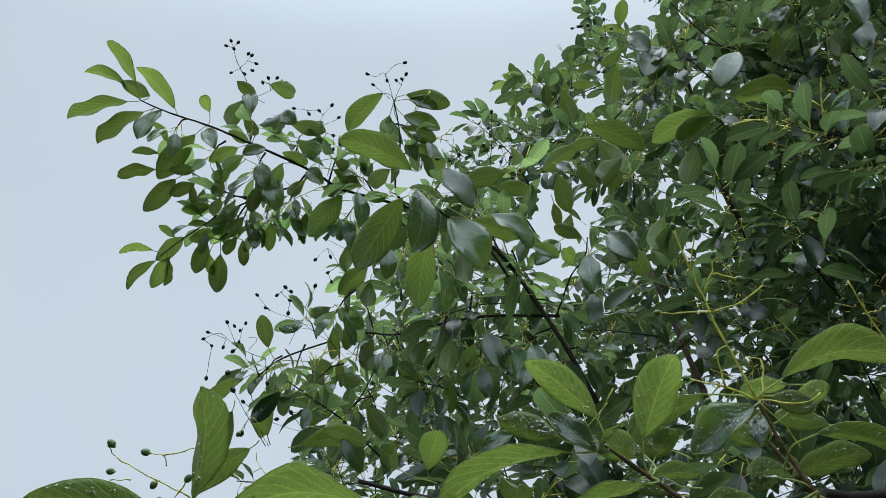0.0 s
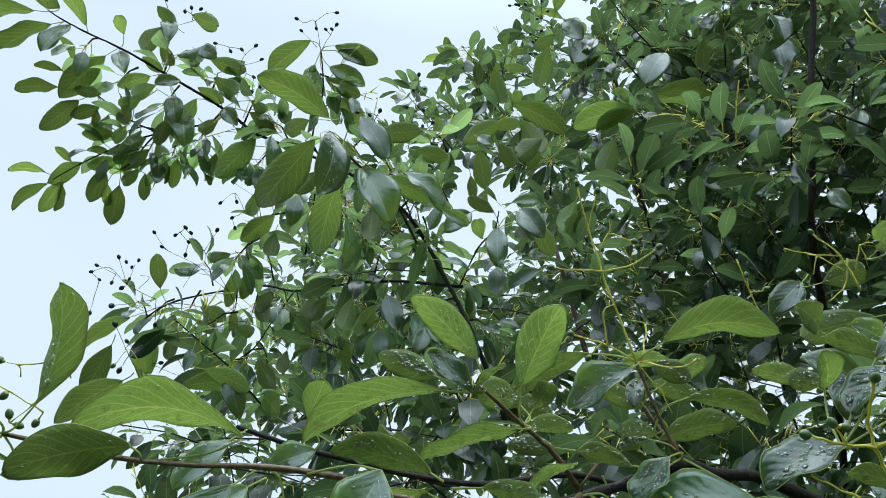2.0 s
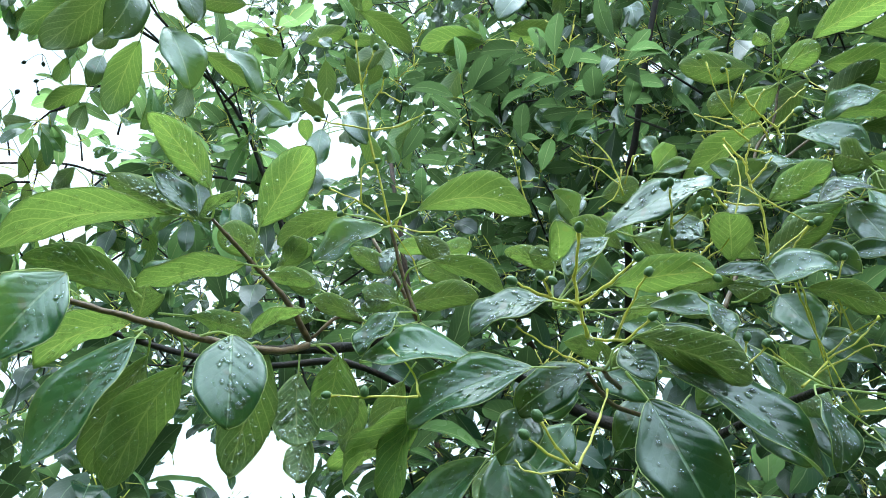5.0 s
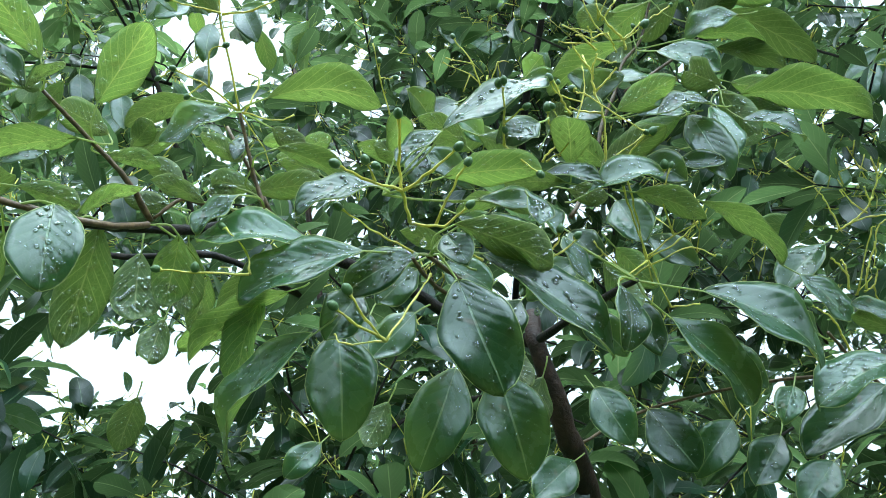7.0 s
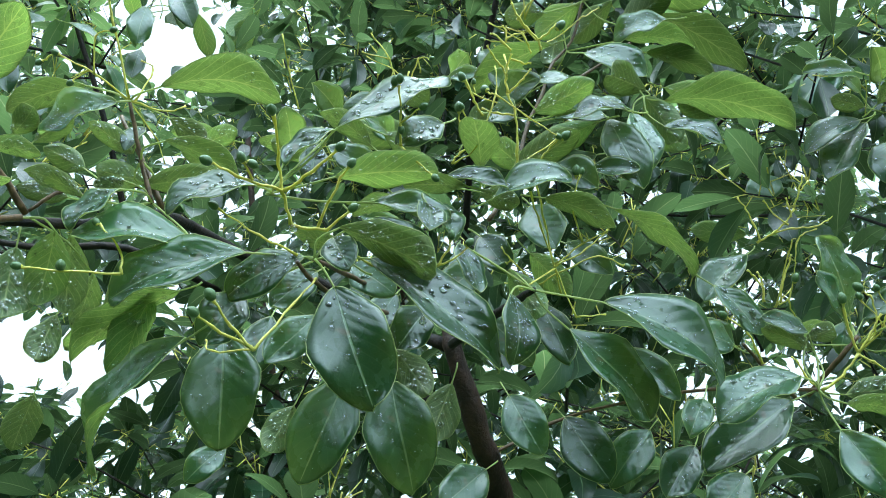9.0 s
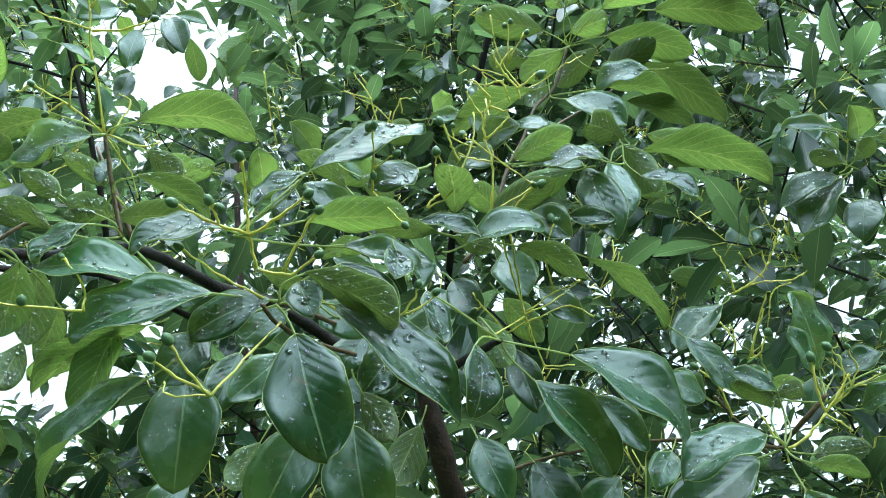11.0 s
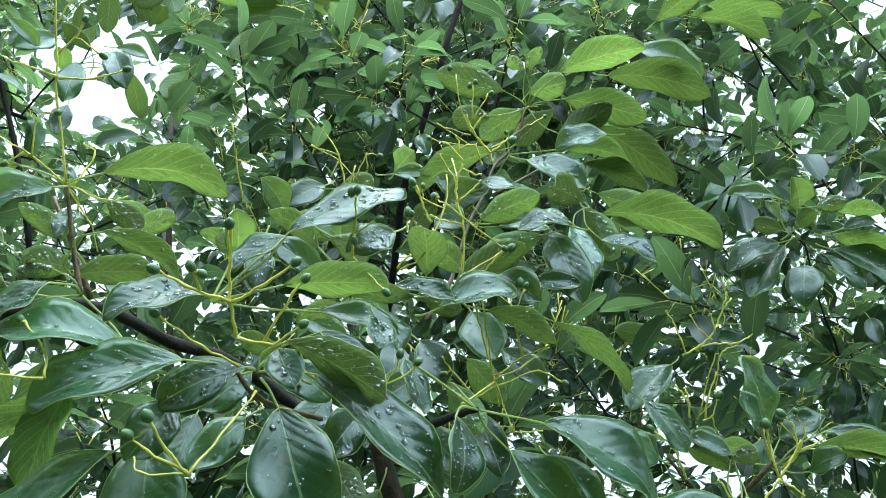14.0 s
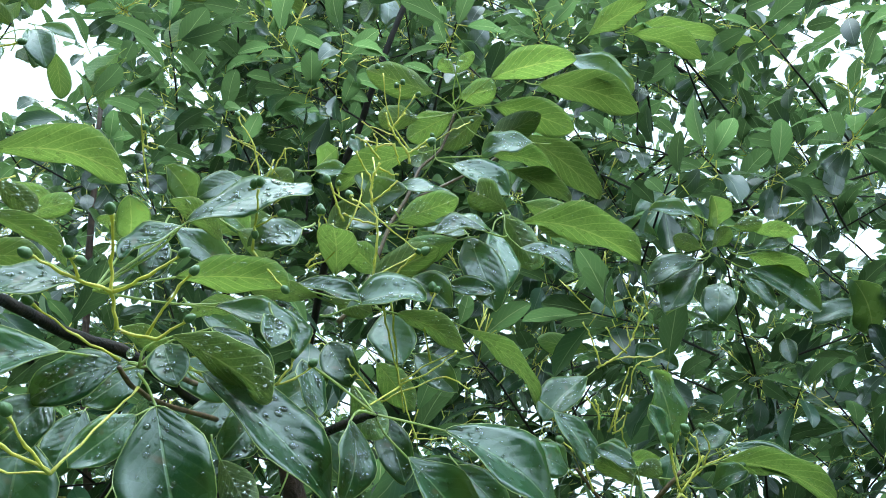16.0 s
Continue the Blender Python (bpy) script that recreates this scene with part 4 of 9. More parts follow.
leaf(near_tree, (0.613, 0.634, 1.986), (0.577, 0.635, 2), (-0.09, -0.98, -0.18), 0.023, 0.05, None, 20)
leaf(near_tree, (0.725, 0.589, 1.974), (0.779, 0.571, 1.964), (-0.16, -0.83, 0.54), 0.036, 0.06, (0.714, 0.602, 2.008), 84)
leaf(near_tree, (0.698, 0.597, 1.982), (0.701, 0.579, 1.919), (-0.18, -0.95, 0.26), 0.031, 0.07, (0.714, 0.602, 2.008), 47)
leaf(near_tree, (0.673, 0.657, 1.873), (0.694, 0.621, 1.84), (-0.78, -0.6, 0.16), 0.025, 0.03, None, 18)
leaf(near_tree, (0.496, 0.801, 1.722), (0.478, 0.797, 1.68), (0.1, 0.99, -0.14), 0.028, 0.07, None, -32)
leaf(near_tree, (0.626, 0.652, 1.928), (0.586, 0.639, 1.936), (-0.08, 0.72, 0.69), 0.024, 0.07, None, -25)
leaf(near_tree, (0.283, 0.812, 1.893), (0.248, 0.821, 1.907), (0.32, 0.91, 0.27), 0.022, 0.09, None, -16)
leaf(near_tree, (0.885, 0.56, 1.828), (0.855, 0.557, 1.862), (0.09, -1, 0.01), 0.022, 0.04, (0.901, 0.562, 1.808), 24)
leaf(near_tree, (0.926, 0.524, 1.839), (0.98, 0.496, 1.826), (-0.41, -0.89, 0.21), 0.029, 0.03, (0.901, 0.562, 1.808), 14)
leaf(near_tree, (0.622, 0.65, 2.016), (0.674, 0.633, 2.025), (-0.36, -0.8, 0.49), 0.026, 0.08, None, 17)
leaf(near_tree, (0.903, 0.568, 1.838), (0.864, 0.556, 1.896), (0.01, -0.98, -0.2), 0.044, 0.04, (0.901, 0.562, 1.808), 99)
leaf(near_tree, (0.136, 0.839, 1.842), (0.141, 0.783, 1.857), (0.09, 0.26, 0.96), 0.031, 0.09, (0.068, 0.826, 1.86), -34)
leaf(near_tree, (0.387, 0.783, 1.945), (0.343, 0.786, 1.938), (-0.09, 0.59, 0.8), 0.019, 0.04, None, -29)
leaf(near_tree, (0.743, 0.609, 2.018), (0.858, 0.566, 2.005), (0.16, 0.13, 0.98), 0.052, 0.14, (0.714, 0.602, 2.008), -35)
leaf(near_tree, (0.724, 0.613, 2.025), (0.67, 0.599, 2.013), (-0.32, 0.69, 0.65), 0.031, 0.09, (0.714, 0.602, 2.008), -15)
leaf(near_tree, (0.725, 0.615, 2.02), (0.749, 0.599, 1.972), (0.79, 0.57, 0.2), 0.031, 0.07, (0.714, 0.602, 2.008), -28)
leaf(near_tree, (0.855, 0.652, 1.819), (0.822, 0.659, 1.835), (-0.17, -0.98, 0.05), 0.023, 0.06, None, 23)
leaf(near_tree, (0.458, 0.879, 1.69), (0.429, 0.872, 1.656), (-0.11, -0.96, 0.26), 0.028, 0.05, None, 30)
leaf(near_tree, (0.763, 0.698, 1.805), (0.788, 0.652, 1.759), (-0.72, -0.64, 0.27), 0.032, 0.05, None, 40)
leaf(near_tree, (0.68, 0.754, 1.757), (0.699, 0.723, 1.705), (-0.63, -0.75, 0.22), 0.039, 0.08, None, 20)
leaf(near_tree, (0.678, 0.784, 1.693), (0.632, 0.775, 1.653), (-0.19, -0.88, 0.42), 0.038, 0.07, None, 24)
leaf(near_tree, (0.288, 0.938, 1.716), (0.282, 0.963, 1.667), (-0.03, 0.89, 0.46), 0.031, 0.06, None, -27)
leaf(near_tree, (0.894, 0.686, 1.711), (0.847, 0.681, 1.666), (-0.39, -0.79, 0.48), 0.037, 0.03, None, 23)
leaf(near_tree, (0.589, 0.694, 1.972), (0.6, 0.676, 2.002), (0.31, 0.86, 0.41), 0.021, 0.07, None, -14)
leaf(near_tree, (0.635, 0.633, 2.052), (0.586, 0.691, 2.016), (-0.24, 0.36, 0.9), 0.035, 0.09, None, -20)
leaf(near_tree, (0.564, 0.698, 2.028), (0.59, 0.678, 2.031), (-0.61, -0.79, -0), 0.018, 0.04, None, 31)
leaf(near_tree, (0.93, 0.576, 1.841), (0.953, 0.545, 1.863), (-0.85, -0.41, 0.32), 0.028, 0.03, (0.901, 0.562, 1.808), 27)
leaf(near_tree, (0.919, 0.584, 1.839), (0.911, 0.588, 1.807), (-0.73, -0.67, 0.12), 0.019, 0.10, (0.901, 0.562, 1.808), 28)
leaf(near_tree, (0.864, 0.626, 1.832), (0.878, 0.596, 1.831), (-0.85, -0.4, 0.33), 0.020, 0.09, None, 38)
leaf(near_tree, (0.878, 0.622, 1.824), (0.915, 0.592, 1.832), (0.16, 0.42, 0.89), 0.020, 0.03, (0.901, 0.562, 1.808), -30)
leaf(near_tree, (0.85, 0.647, 1.815), (0.797, 0.647, 1.819), (0.01, -0.98, 0.21), 0.033, 0.08, None, 40)
leaf(near_tree, (0.536, 0.759, 2.029), (0.558, 0.722, 2.027), (0.76, 0.43, 0.48), 0.027, 0.06, None, -32)
leaf(near_tree, (0.86, 0.713, 1.734), (0.822, 0.709, 1.683), (-0.44, -0.81, 0.4), 0.037, 0.03, None, 34)
leaf(near_tree, (0.754, 0.773, 1.751), (0.778, 0.732, 1.692), (-0.67, -0.71, 0.22), 0.046, 0.08, None, 42)
leaf(near_tree, (0.68, 0.646, 2.07), (0.726, 0.612, 2.043), (-0.46, -0.84, 0.28), 0.040, 0.08, (0.687, 0.689, 2.103), 51)
leaf(near_tree, (0.53, 0.785, 2.043), (0.492, 0.781, 2.002), (-0.08, -0.98, 0.18), 0.028, 0.09, None, 13)
leaf(near_tree, (0.837, 0.75, 1.75), (0.797, 0.758, 1.692), (-0.5, -0.84, 0.23), 0.039, 0.10, None, 39)
leaf(near_tree, (0.582, 0.736, 2.057), (0.58, 0.694, 2.06), (-0.87, -0.01, -0.49), 0.026, 0.03, None, 36)
leaf(near_tree, (0.888, 0.663, 1.921), (0.844, 0.677, 1.867), (-0.75, -0.42, 0.5), 0.044, 0.05, None, 72)
leaf(near_tree, (0.645, 0.666, 2.117), (0.606, 0.675, 2.102), (0.01, 0.85, 0.52), 0.025, 0.08, (0.697, 0.677, 2.164), -19)
leaf(near_tree, (0.745, 0.604, 2.109), (0.705, 0.635, 2.094), (-0.65, -0.72, 0.23), 0.033, 0.09, None, 84)
leaf(near_tree, (0.727, 0.646, 2.106), (0.784, 0.611, 2.1), (0.16, 0.11, 0.98), 0.029, 0.10, (0.687, 0.689, 2.103), -16)
leaf(near_tree, (0.748, 0.639, 2.094), (0.808, 0.611, 2.076), (0.33, 0.08, 0.94), 0.029, 0.07, None, -18)
leaf(near_tree, (0.659, 0.669, 2.161), (0.597, 0.702, 2.174), (0.47, 0.62, 0.63), 0.034, 0.20, (0.697, 0.677, 2.164), -17)
leaf(near_tree, (0.724, 0.65, 2.124), (0.756, 0.608, 2.154), (0.42, 0.72, 0.55), 0.030, 0.09, (0.697, 0.677, 2.164), -10)
leaf(near_tree, (0.057, 0.934, 1.875), (0.014, 0.923, 1.852), (0.16, -0.97, 0.2), 0.031, 0.04, (0.056, 0.925, 1.89), 29)
leaf(near_tree, (0.674, 0.654, 2.188), (0.65, 0.652, 2.188), (-0.04, 0.66, 0.75), 0.014, 0.03, (0.697, 0.677, 2.164), -23)
leaf(near_tree, (0.675, 0.653, 2.189), (0.681, 0.635, 2.209), (0.37, 0.75, 0.54), 0.014, 0.05, (0.697, 0.677, 2.164), -12)
leaf(near_tree, (0.706, 0.633, 2.188), (0.768, 0.572, 2.215), (0.06, 0.46, 0.89), 0.038, 0.10, (0.697, 0.677, 2.164), -20)
leaf(near_tree, (0.719, 0.64, 2.163), (0.795, 0.598, 2.149), (0.39, 0.42, 0.82), 0.037, 0.10, (0.697, 0.677, 2.164), -10)
leaf(near_tree, (0.688, 0.67, 2.15), (0.66, 0.707, 2.123), (0.38, 0.72, 0.58), 0.031, 0.05, (0.697, 0.677, 2.164), -25)
leaf(near_tree, (0.672, 0.733, 2.073), (0.623, 0.727, 2.088), (0.11, 0.73, 0.67), 0.030, 0.04, (0.687, 0.689, 2.103), -13)
leaf(near_tree, (0.787, 0.68, 2.035), (0.811, 0.653, 2.015), (0.82, 0.46, 0.34), 0.024, 0.05, None, -23)
leaf(near_tree, (0.946, 0.565, 2.046), (0.905, 0.597, 2.014), (-0.72, -0.61, 0.32), 0.032, 0.10, None, 84)
leaf(near_tree, (0.952, 0.563, 2.044), (0.921, 0.586, 1.98), (-0.9, -0.3, 0.33), 0.039, 0.03, None, 73)
leaf(near_tree, (0.975, 0.558, 2.028), (0.955, 0.551, 1.976), (-0.72, -0.6, 0.36), 0.035, 0.09, None, 21)
leaf(near_tree, (0.993, 0.535, 2.044), (1.068, 0.504, 2.014), (-0.34, -0.93, 0.11), 0.041, 0.07, None, 81)
leaf(near_tree, (0.986, 0.531, 2.056), (1.046, 0.5, 2.043), (0.25, 0.07, 0.97), 0.029, 0.08, None, -17)
leaf(near_tree, (0.988, 0.542, 2.038), (1.01, 0.52, 2), (-0.48, -0.85, 0.23), 0.023, 0.09, None, 24)
leaf(near_tree, (0.927, 0.55, 2.087), (0.888, 0.577, 2.087), (-0.56, -0.82, 0.15), 0.022, 0.07, None, 14)
leaf(near_tree, (0.95, 0.54, 2.079), (0.91, 0.514, 2.083), (0.26, -0.53, -0.81), 0.030, 0.04, None, 16)
leaf(near_tree, (0.938, 0.555, 2.069), (0.921, 0.557, 2.083), (-0.32, -0.91, -0.26), 0.014, 0.07, None, 15)
leaf(near_tree, (0.981, 0.519, 2.08), (1.019, 0.491, 2.082), (0.2, 0.35, 0.91), 0.020, 0.05, None, -19)
leaf(near_tree, (0.964, 0.529, 2.081), (0.975, 0.504, 2.081), (0.78, 0.34, 0.52), 0.017, 0.06, None, -27)
leaf(near_tree, (0.955, 0.55, 2.06), (0.948, 0.524, 2.068), (0.69, 0.01, 0.73), 0.017, 0.04, None, -19)
leaf(near_tree, (0.992, 0.523, 2.063), (1.016, 0.5, 2.072), (-0.7, -0.66, 0.26), 0.016, 0.05, None, 29)
leaf(near_tree, (0.945, 0.558, 2.057), (0.918, 0.572, 2.064), (0.48, 0.65, 0.59), 0.018, 0.03, None, -10)
leaf(near_tree, (0.686, 0.706, 2.141), (0.681, 0.71, 2.096), (0.43, 0.9, 0.04), 0.024, 0.08, (0.687, 0.689, 2.103), -11)
leaf(near_tree, (0.7, 0.679, 2.186), (0.716, 0.635, 2.181), (0.7, 0.18, 0.69), 0.028, 0.05, (0.697, 0.677, 2.164), -24)
leaf(near_tree, (0.728, 0.67, 2.172), (0.705, 0.709, 2.136), (0.4, 0.73, 0.55), 0.027, 0.06, (0.697, 0.677, 2.164), -12)
leaf(near_tree, (0.772, 0.649, 2.158), (0.862, 0.62, 2.111), (0.49, 0.13, 0.86), 0.044, 0.05, None, -25)
leaf(near_tree, (0.779, 0.639, 2.228), (0.877, 0.58, 2.217), (0.19, 0.14, 0.97), 0.048, 0.10, None, -9)
leaf(near_tree, (0.801, 0.623, 2.27), (0.877, 0.587, 2.248), (-0.44, -0.9, -0.02), 0.041, 0.10, None, 18)
leaf(near_tree, (-0.184, 0.996, 1.954), (-0.255, 1.021, 1.911), (-0.27, 0.58, 0.77), 0.036, 0.07, None, -16)
leaf(near_tree, (0.096, 1.005, 1.953), (0.135, 0.996, 1.97), (-0.29, -0.94, 0.18), 0.024, 0.10, None, 32)
leaf(near_tree, (0.838, 0.718, 2.133), (0.906, 0.682, 2.118), (0.48, 0.67, 0.56), 0.033, 0.05, None, -9)
leaf(near_tree, (0.895, 0.699, 2.104), (0.854, 0.714, 2.123), (0.5, 0.66, 0.56), 0.027, 0.08, None, -27)
leaf(near_tree, (0.823, 0.608, 2.313), (0.859, 0.555, 2.356), (-0.07, 0.6, 0.8), 0.032, 0.06, None, -10)
leaf(near_tree, (0.029, 0.838, 2.221), (0.032, 0.823, 2.124), (0.74, -0.66, 0.13), 0.052, 0.12, (0.043, 0.843, 2.215), 57)
leaf(near_tree, (0.006, 0.866, 2.229), (-0.053, 0.907, 2.153), (-0.15, 0.81, 0.57), 0.046, 0.15, (0.04, 0.867, 2.233), 0)
leaf(near_tree, (0.027, 1.065, 1.948), (0.046, 1.008, 1.983), (0.07, 0.54, 0.84), 0.035, 0.03, (0.039, 1.074, 1.934), 0)
leaf(near_tree, (0.061, 0.909, 2.227), (0.106, 0.913, 2.155), (0.31, -0.94, 0.13), 0.053, 0.06, (0.037, 0.891, 2.251), 0)
leaf(near_tree, (0.035, 0.92, 2.205), (0.017, 0.967, 2.128), (-0.32, 0.77, 0.55), 0.039, 0.09, (0.037, 0.891, 2.251), 0)
leaf(near_tree, (0.054, 0.89, 2.293), (0.093, 0.897, 2.238), (0.35, -0.93, 0.12), 0.042, 0.04, (0.035, 0.907, 2.263), 0)
leaf(near_tree, (-0.02, 1.112, 1.964), (-0.036, 1.058, 1.975), (0.93, -0.31, -0.2), 0.035, 0.07, (0.033, 1.123, 1.948), 0)
leaf(near_tree, (-0.068, 1.114, 1.958), (-0.092, 1.09, 1.997), (0.7, -0.71, -0), 0.032, 0.09, None, 0)
leaf(near_tree, (-0.119, 1.082, 2.009), (-0.059, 1.094, 1.992), (0, 0.8, 0.6), 0.027, 0.05, None, 0)
leaf(near_tree, (1.03, 0.796, 2.03), (0.972, 0.831, 2.035), (0.51, 0.76, 0.41), 0.030, 0.07, None, 0)
leaf(near_tree, (1.04, 0.747, 2.092), (0.992, 0.751, 2.052), (-0.33, -0.9, 0.29), 0.039, 0.08, None, 0)
leaf(near_tree, (0.134, 0.94, 2.321), (0.078, 0.941, 2.31), (-0.1, 0.79, 0.6), 0.028, 0.07, None, 0)
leaf(near_tree, (-0.003, 0.967, 2.255), (-0.024, 0.967, 2.219), (-0.38, 0.9, 0.21), 0.023, 0.08, (0.029, 0.947, 2.292), 0)
leaf(near_tree, (-0.162, 1.141, 2.005), (-0.07, 1.139, 2.014), (-0.06, 0.53, 0.85), 0.039, 0.08, None, 0)
leaf(near_tree, (0.034, 1.042, 2.236), (0.045, 1.035, 2.164), (0.85, -0.5, 0.18), 0.035, 0.10, None, 0)
leaf(near_tree, (0.112, 1.01, 2.3), (0.171, 1.018, 2.251), (0.33, -0.91, 0.25), 0.043, 0.08, None, 0)
leaf(near_tree, (-0.227, 1.181, 2.033), (-0.224, 1.125, 2.053), (-0.43, 0.28, 0.86), 0.033, 0.06, None, 0)
leaf(near_tree, (1.433, 0.667, 2.021), (1.376, 0.709, 1.992), (-0.66, -0.7, 0.28), 0.038, 0.09, None, 0)
leaf(near_tree, (1.455, 0.657, 2.014), (1.405, 0.66, 1.976), (-0.45, -0.73, 0.51), 0.039, 0.05, None, 0)
leaf(near_tree, (0.98, 0.672, 2.47), (1.072, 0.624, 2.45), (0.11, -0.2, 0.97), 0.044, 0.10, None, 0)
leaf(near_tree, (1.137, 0.831, 2.074), (1.21, 0.79, 2.062), (-0.46, -0.87, 0.16), 0.040, 0.09, None, 0)
leaf(near_tree, (1.388, 0.598, 2.169), (1.327, 0.644, 2.134), (-0.68, -0.65, 0.32), 0.040, 0.07, None, 0)
leaf(near_tree, (1.413, 0.604, 2.135), (1.332, 0.576, 2.176), (-0.1, -0.72, -0.69), 0.059, 0.06, None, 0)
c = Cluster(near_tree, False)
c.stalk(0.0006, (-0.129, 0.7235, 1.827), (-0.1563, 0.7155, 1.8387), (-0.186, 0.7064, 1.8521), (-0.1978, 0.6995, 1.8628))
c.stalk(0.0007, (-0.1563, 0.7155, 1.8387), (-0.1578, 0.7166, 1.8359), (-0.1592, 0.7176, 1.8351))
c.stalk(0.0007, (-0.129, 0.7235, 1.827), (-0.1314, 0.7259, 1.8221), (-0.1338, 0.7282, 1.8191))
c.berry(0.0031079999999999997, (-0.1943, 0.6987, 1.8641), (-0.68, -0.4, 0.62))
c.berry(0.00296, (-0.1592, 0.7176, 1.8351), (-0.57, 0.42, -0.71))
c.berry(0.00296, (-0.1338, 0.7282, 1.8191), (-0.47, 0.45, -0.76))
c.done()
c = Cluster(near_tree, False)
c.stalk(0.0005, (-0.1481, 0.7097, 1.8486), (-0.1507, 0.705, 1.856), (-0.1655, 0.7032, 1.8582))
c.stalk(0.0007, (-0.1507, 0.705, 1.856), (-0.1321, 0.7031, 1.8589), (-0.1134, 0.7013, 1.8638))
c.berry(0.0031079999999999997, (-0.1655, 0.7032, 1.8582), (-0.98, -0.12, 0.15))
c.berry(0.0031079999999999997, (-0.1134, 0.7013, 1.8638), (0.97, -0.1, 0.2))
c.done()
c = Cluster(near_tree, False)
c.stalk(0.0005, (-0.1786, 0.715, 1.8386), (-0.1963, 0.7146, 1.8383))
c.berry(0.002812, (-0.1958, 0.7109, 1.8444), (-1, -0.02, -0.01))
c.done()
c = Cluster(near_tree, False)
c.stalk(0.0005, (-0.1529, 0.7283, 1.8181), (-0.1381, 0.7212, 1.8303))
c.stalk(0.0007, (-0.1529, 0.7283, 1.8181), (-0.1535, 0.7266, 1.8199), (-0.1541, 0.7248, 1.8237))
c.stalk(0.0007, (-0.1529, 0.7283, 1.8181), (-0.1495, 0.7289, 1.8163), (-0.1461, 0.7294, 1.8166))
c.stalk(0.0007, (-0.1381, 0.7212, 1.8303), (-0.1339, 0.7183, 1.8342), (-0.1298, 0.7154, 1.8402))
c.berry(0.0031079999999999997, (-0.1541, 0.7248, 1.8237), (-0.18, -0.52, 0.83))
c.berry(0.00296, (-0.1461, 0.7294, 1.8166), (0.96, 0.16, -0.22))
c.berry(0.00296, (-0.1298, 0.7154, 1.8402), (0.58, -0.41, 0.7))
c.done()
c = Cluster(near_tree, False)
c.stalk(0.0005, (-0.1104, 0.7094, 1.8507), (-0.1134, 0.7013, 1.8638))
c.done()
c = Cluster(near_tree, False)
c.stalk(0.0005, (-0.1827, 1.0345, 1.9871), (-0.1978, 1.0236, 2.0042), (-0.2143, 1.0347, 1.9853))
c.berry(0.00296, (-0.2157, 1.0347, 1.9852), (-0.6, 0.41, -0.69))
c.done()
c = Cluster(near_tree, False)
c.stalk(0.0009, (0.3118, 0.6435, 1.8774), (0.2895, 0.6242, 1.9215), (0.272, 0.6092, 1.9663), (0.2613, 0.5961, 1.9944))
c.stalk(0.0007, (0.272, 0.6092, 1.9663), (0.2755, 0.596, 1.9884))
c.stalk(0.0008, (0.311, 0.6438, 1.8774), (0.288, 0.6295, 1.8812), (0.2621, 0.6315, 1.8886))
c.stalk(0.0007, (0.2621, 0.6315, 1.8886), (0.2581, 0.6344, 1.8841), (0.2542, 0.6373, 1.8816))
c.stalk(0.0007, (0.2838, 0.6297, 1.8826), (0.2752, 0.6367, 1.8737))
c.stalk(0.0007, (0.2881, 0.6299, 1.8805), (0.2831, 0.6192, 1.9018), (0.2924, 0.6136, 1.9079))
c.stalk(0.0007, (0.3139, 0.6433, 1.8769), (0.3372, 0.6254, 1.8676), (0.3475, 0.6201, 1.8728))
c.stalk(0.0007, (0.3156, 0.6424, 1.8778), (0.321, 0.6434, 1.9052), (0.3118, 0.6429, 1.9099))
c.stalk(0.0006, (0.3119, 0.6439, 1.8767), (0.3349, 0.6631, 1.864), (0.3443, 0.6687, 1.85))
c.berry(0.002294, (0.2609, 0.5952, 1.9962), (-0.33, -0.4, 0.86))
c.berry(0.002294, (0.2761, 0.5946, 1.9907), (0.13, -0.51, 0.85))
c.berry(0.00222, (0.262, 0.6314, 1.889), (-0.96, 0.07, 0.27))
c.berry(0.002072, (0.2542, 0.6373, 1.8816), (-0.65, 0.48, -0.58))
c.berry(0.002072, (0.2753, 0.6369, 1.8734), (-0.61, 0.49, -0.62))
c.berry(0.002072, (0.2924, 0.6136, 1.9079), (0.75, -0.45, 0.49))
c.done()
c = Cluster(near_tree, False)
c.stalk(0.0007, (0.2801, 0.6119, 1.9476), (0.2853, 0.6043, 1.9589), (0.3022, 0.6031, 1.954))
c.stalk(0.0007, (0.2853, 0.6043, 1.9589), (0.2868, 0.5973, 1.9709))
c.berry(0.002294, (0.3042, 0.6027, 1.9538), (0.96, -0.07, -0.28))
c.berry(0.002294, (0.2867, 0.5971, 1.9712), (0.11, -0.5, 0.86))
c.done()
c = Cluster(near_tree, False)
c.stalk(0.0008, (0.2851, 0.6179, 1.9347), (0.3041, 0.6062, 1.9371), (0.3193, 0.597, 1.9471))
c.stalk(0.0007, (0.2842, 0.6177, 1.9354), (0.2621, 0.6221, 1.9369), (0.2468, 0.6249, 1.9384))
c.berry(0.002294, (0.32, 0.5966, 1.9475), (0.75, -0.45, 0.49))
c.berry(0.002294, (0.2467, 0.6247, 1.9387), (-0.98, 0.18, 0.09))
c.done()
c = Cluster(near_tree, False)
c.stalk(0.0011, (0.4165, 0.5417, 1.7744), (0.4074, 0.5333, 1.7892), (0.4008, 0.5245, 1.8014), (0.3882, 0.493, 1.8108))
c.stalk(0.0010, (0.4074, 0.5333, 1.7892), (0.3805, 0.53, 1.7897), (0.3628, 0.5225, 1.7896))
c.stalk(0.0010, (0.4078, 0.5328, 1.7898), (0.418, 0.5164, 1.7981), (0.4277, 0.502, 1.8093))
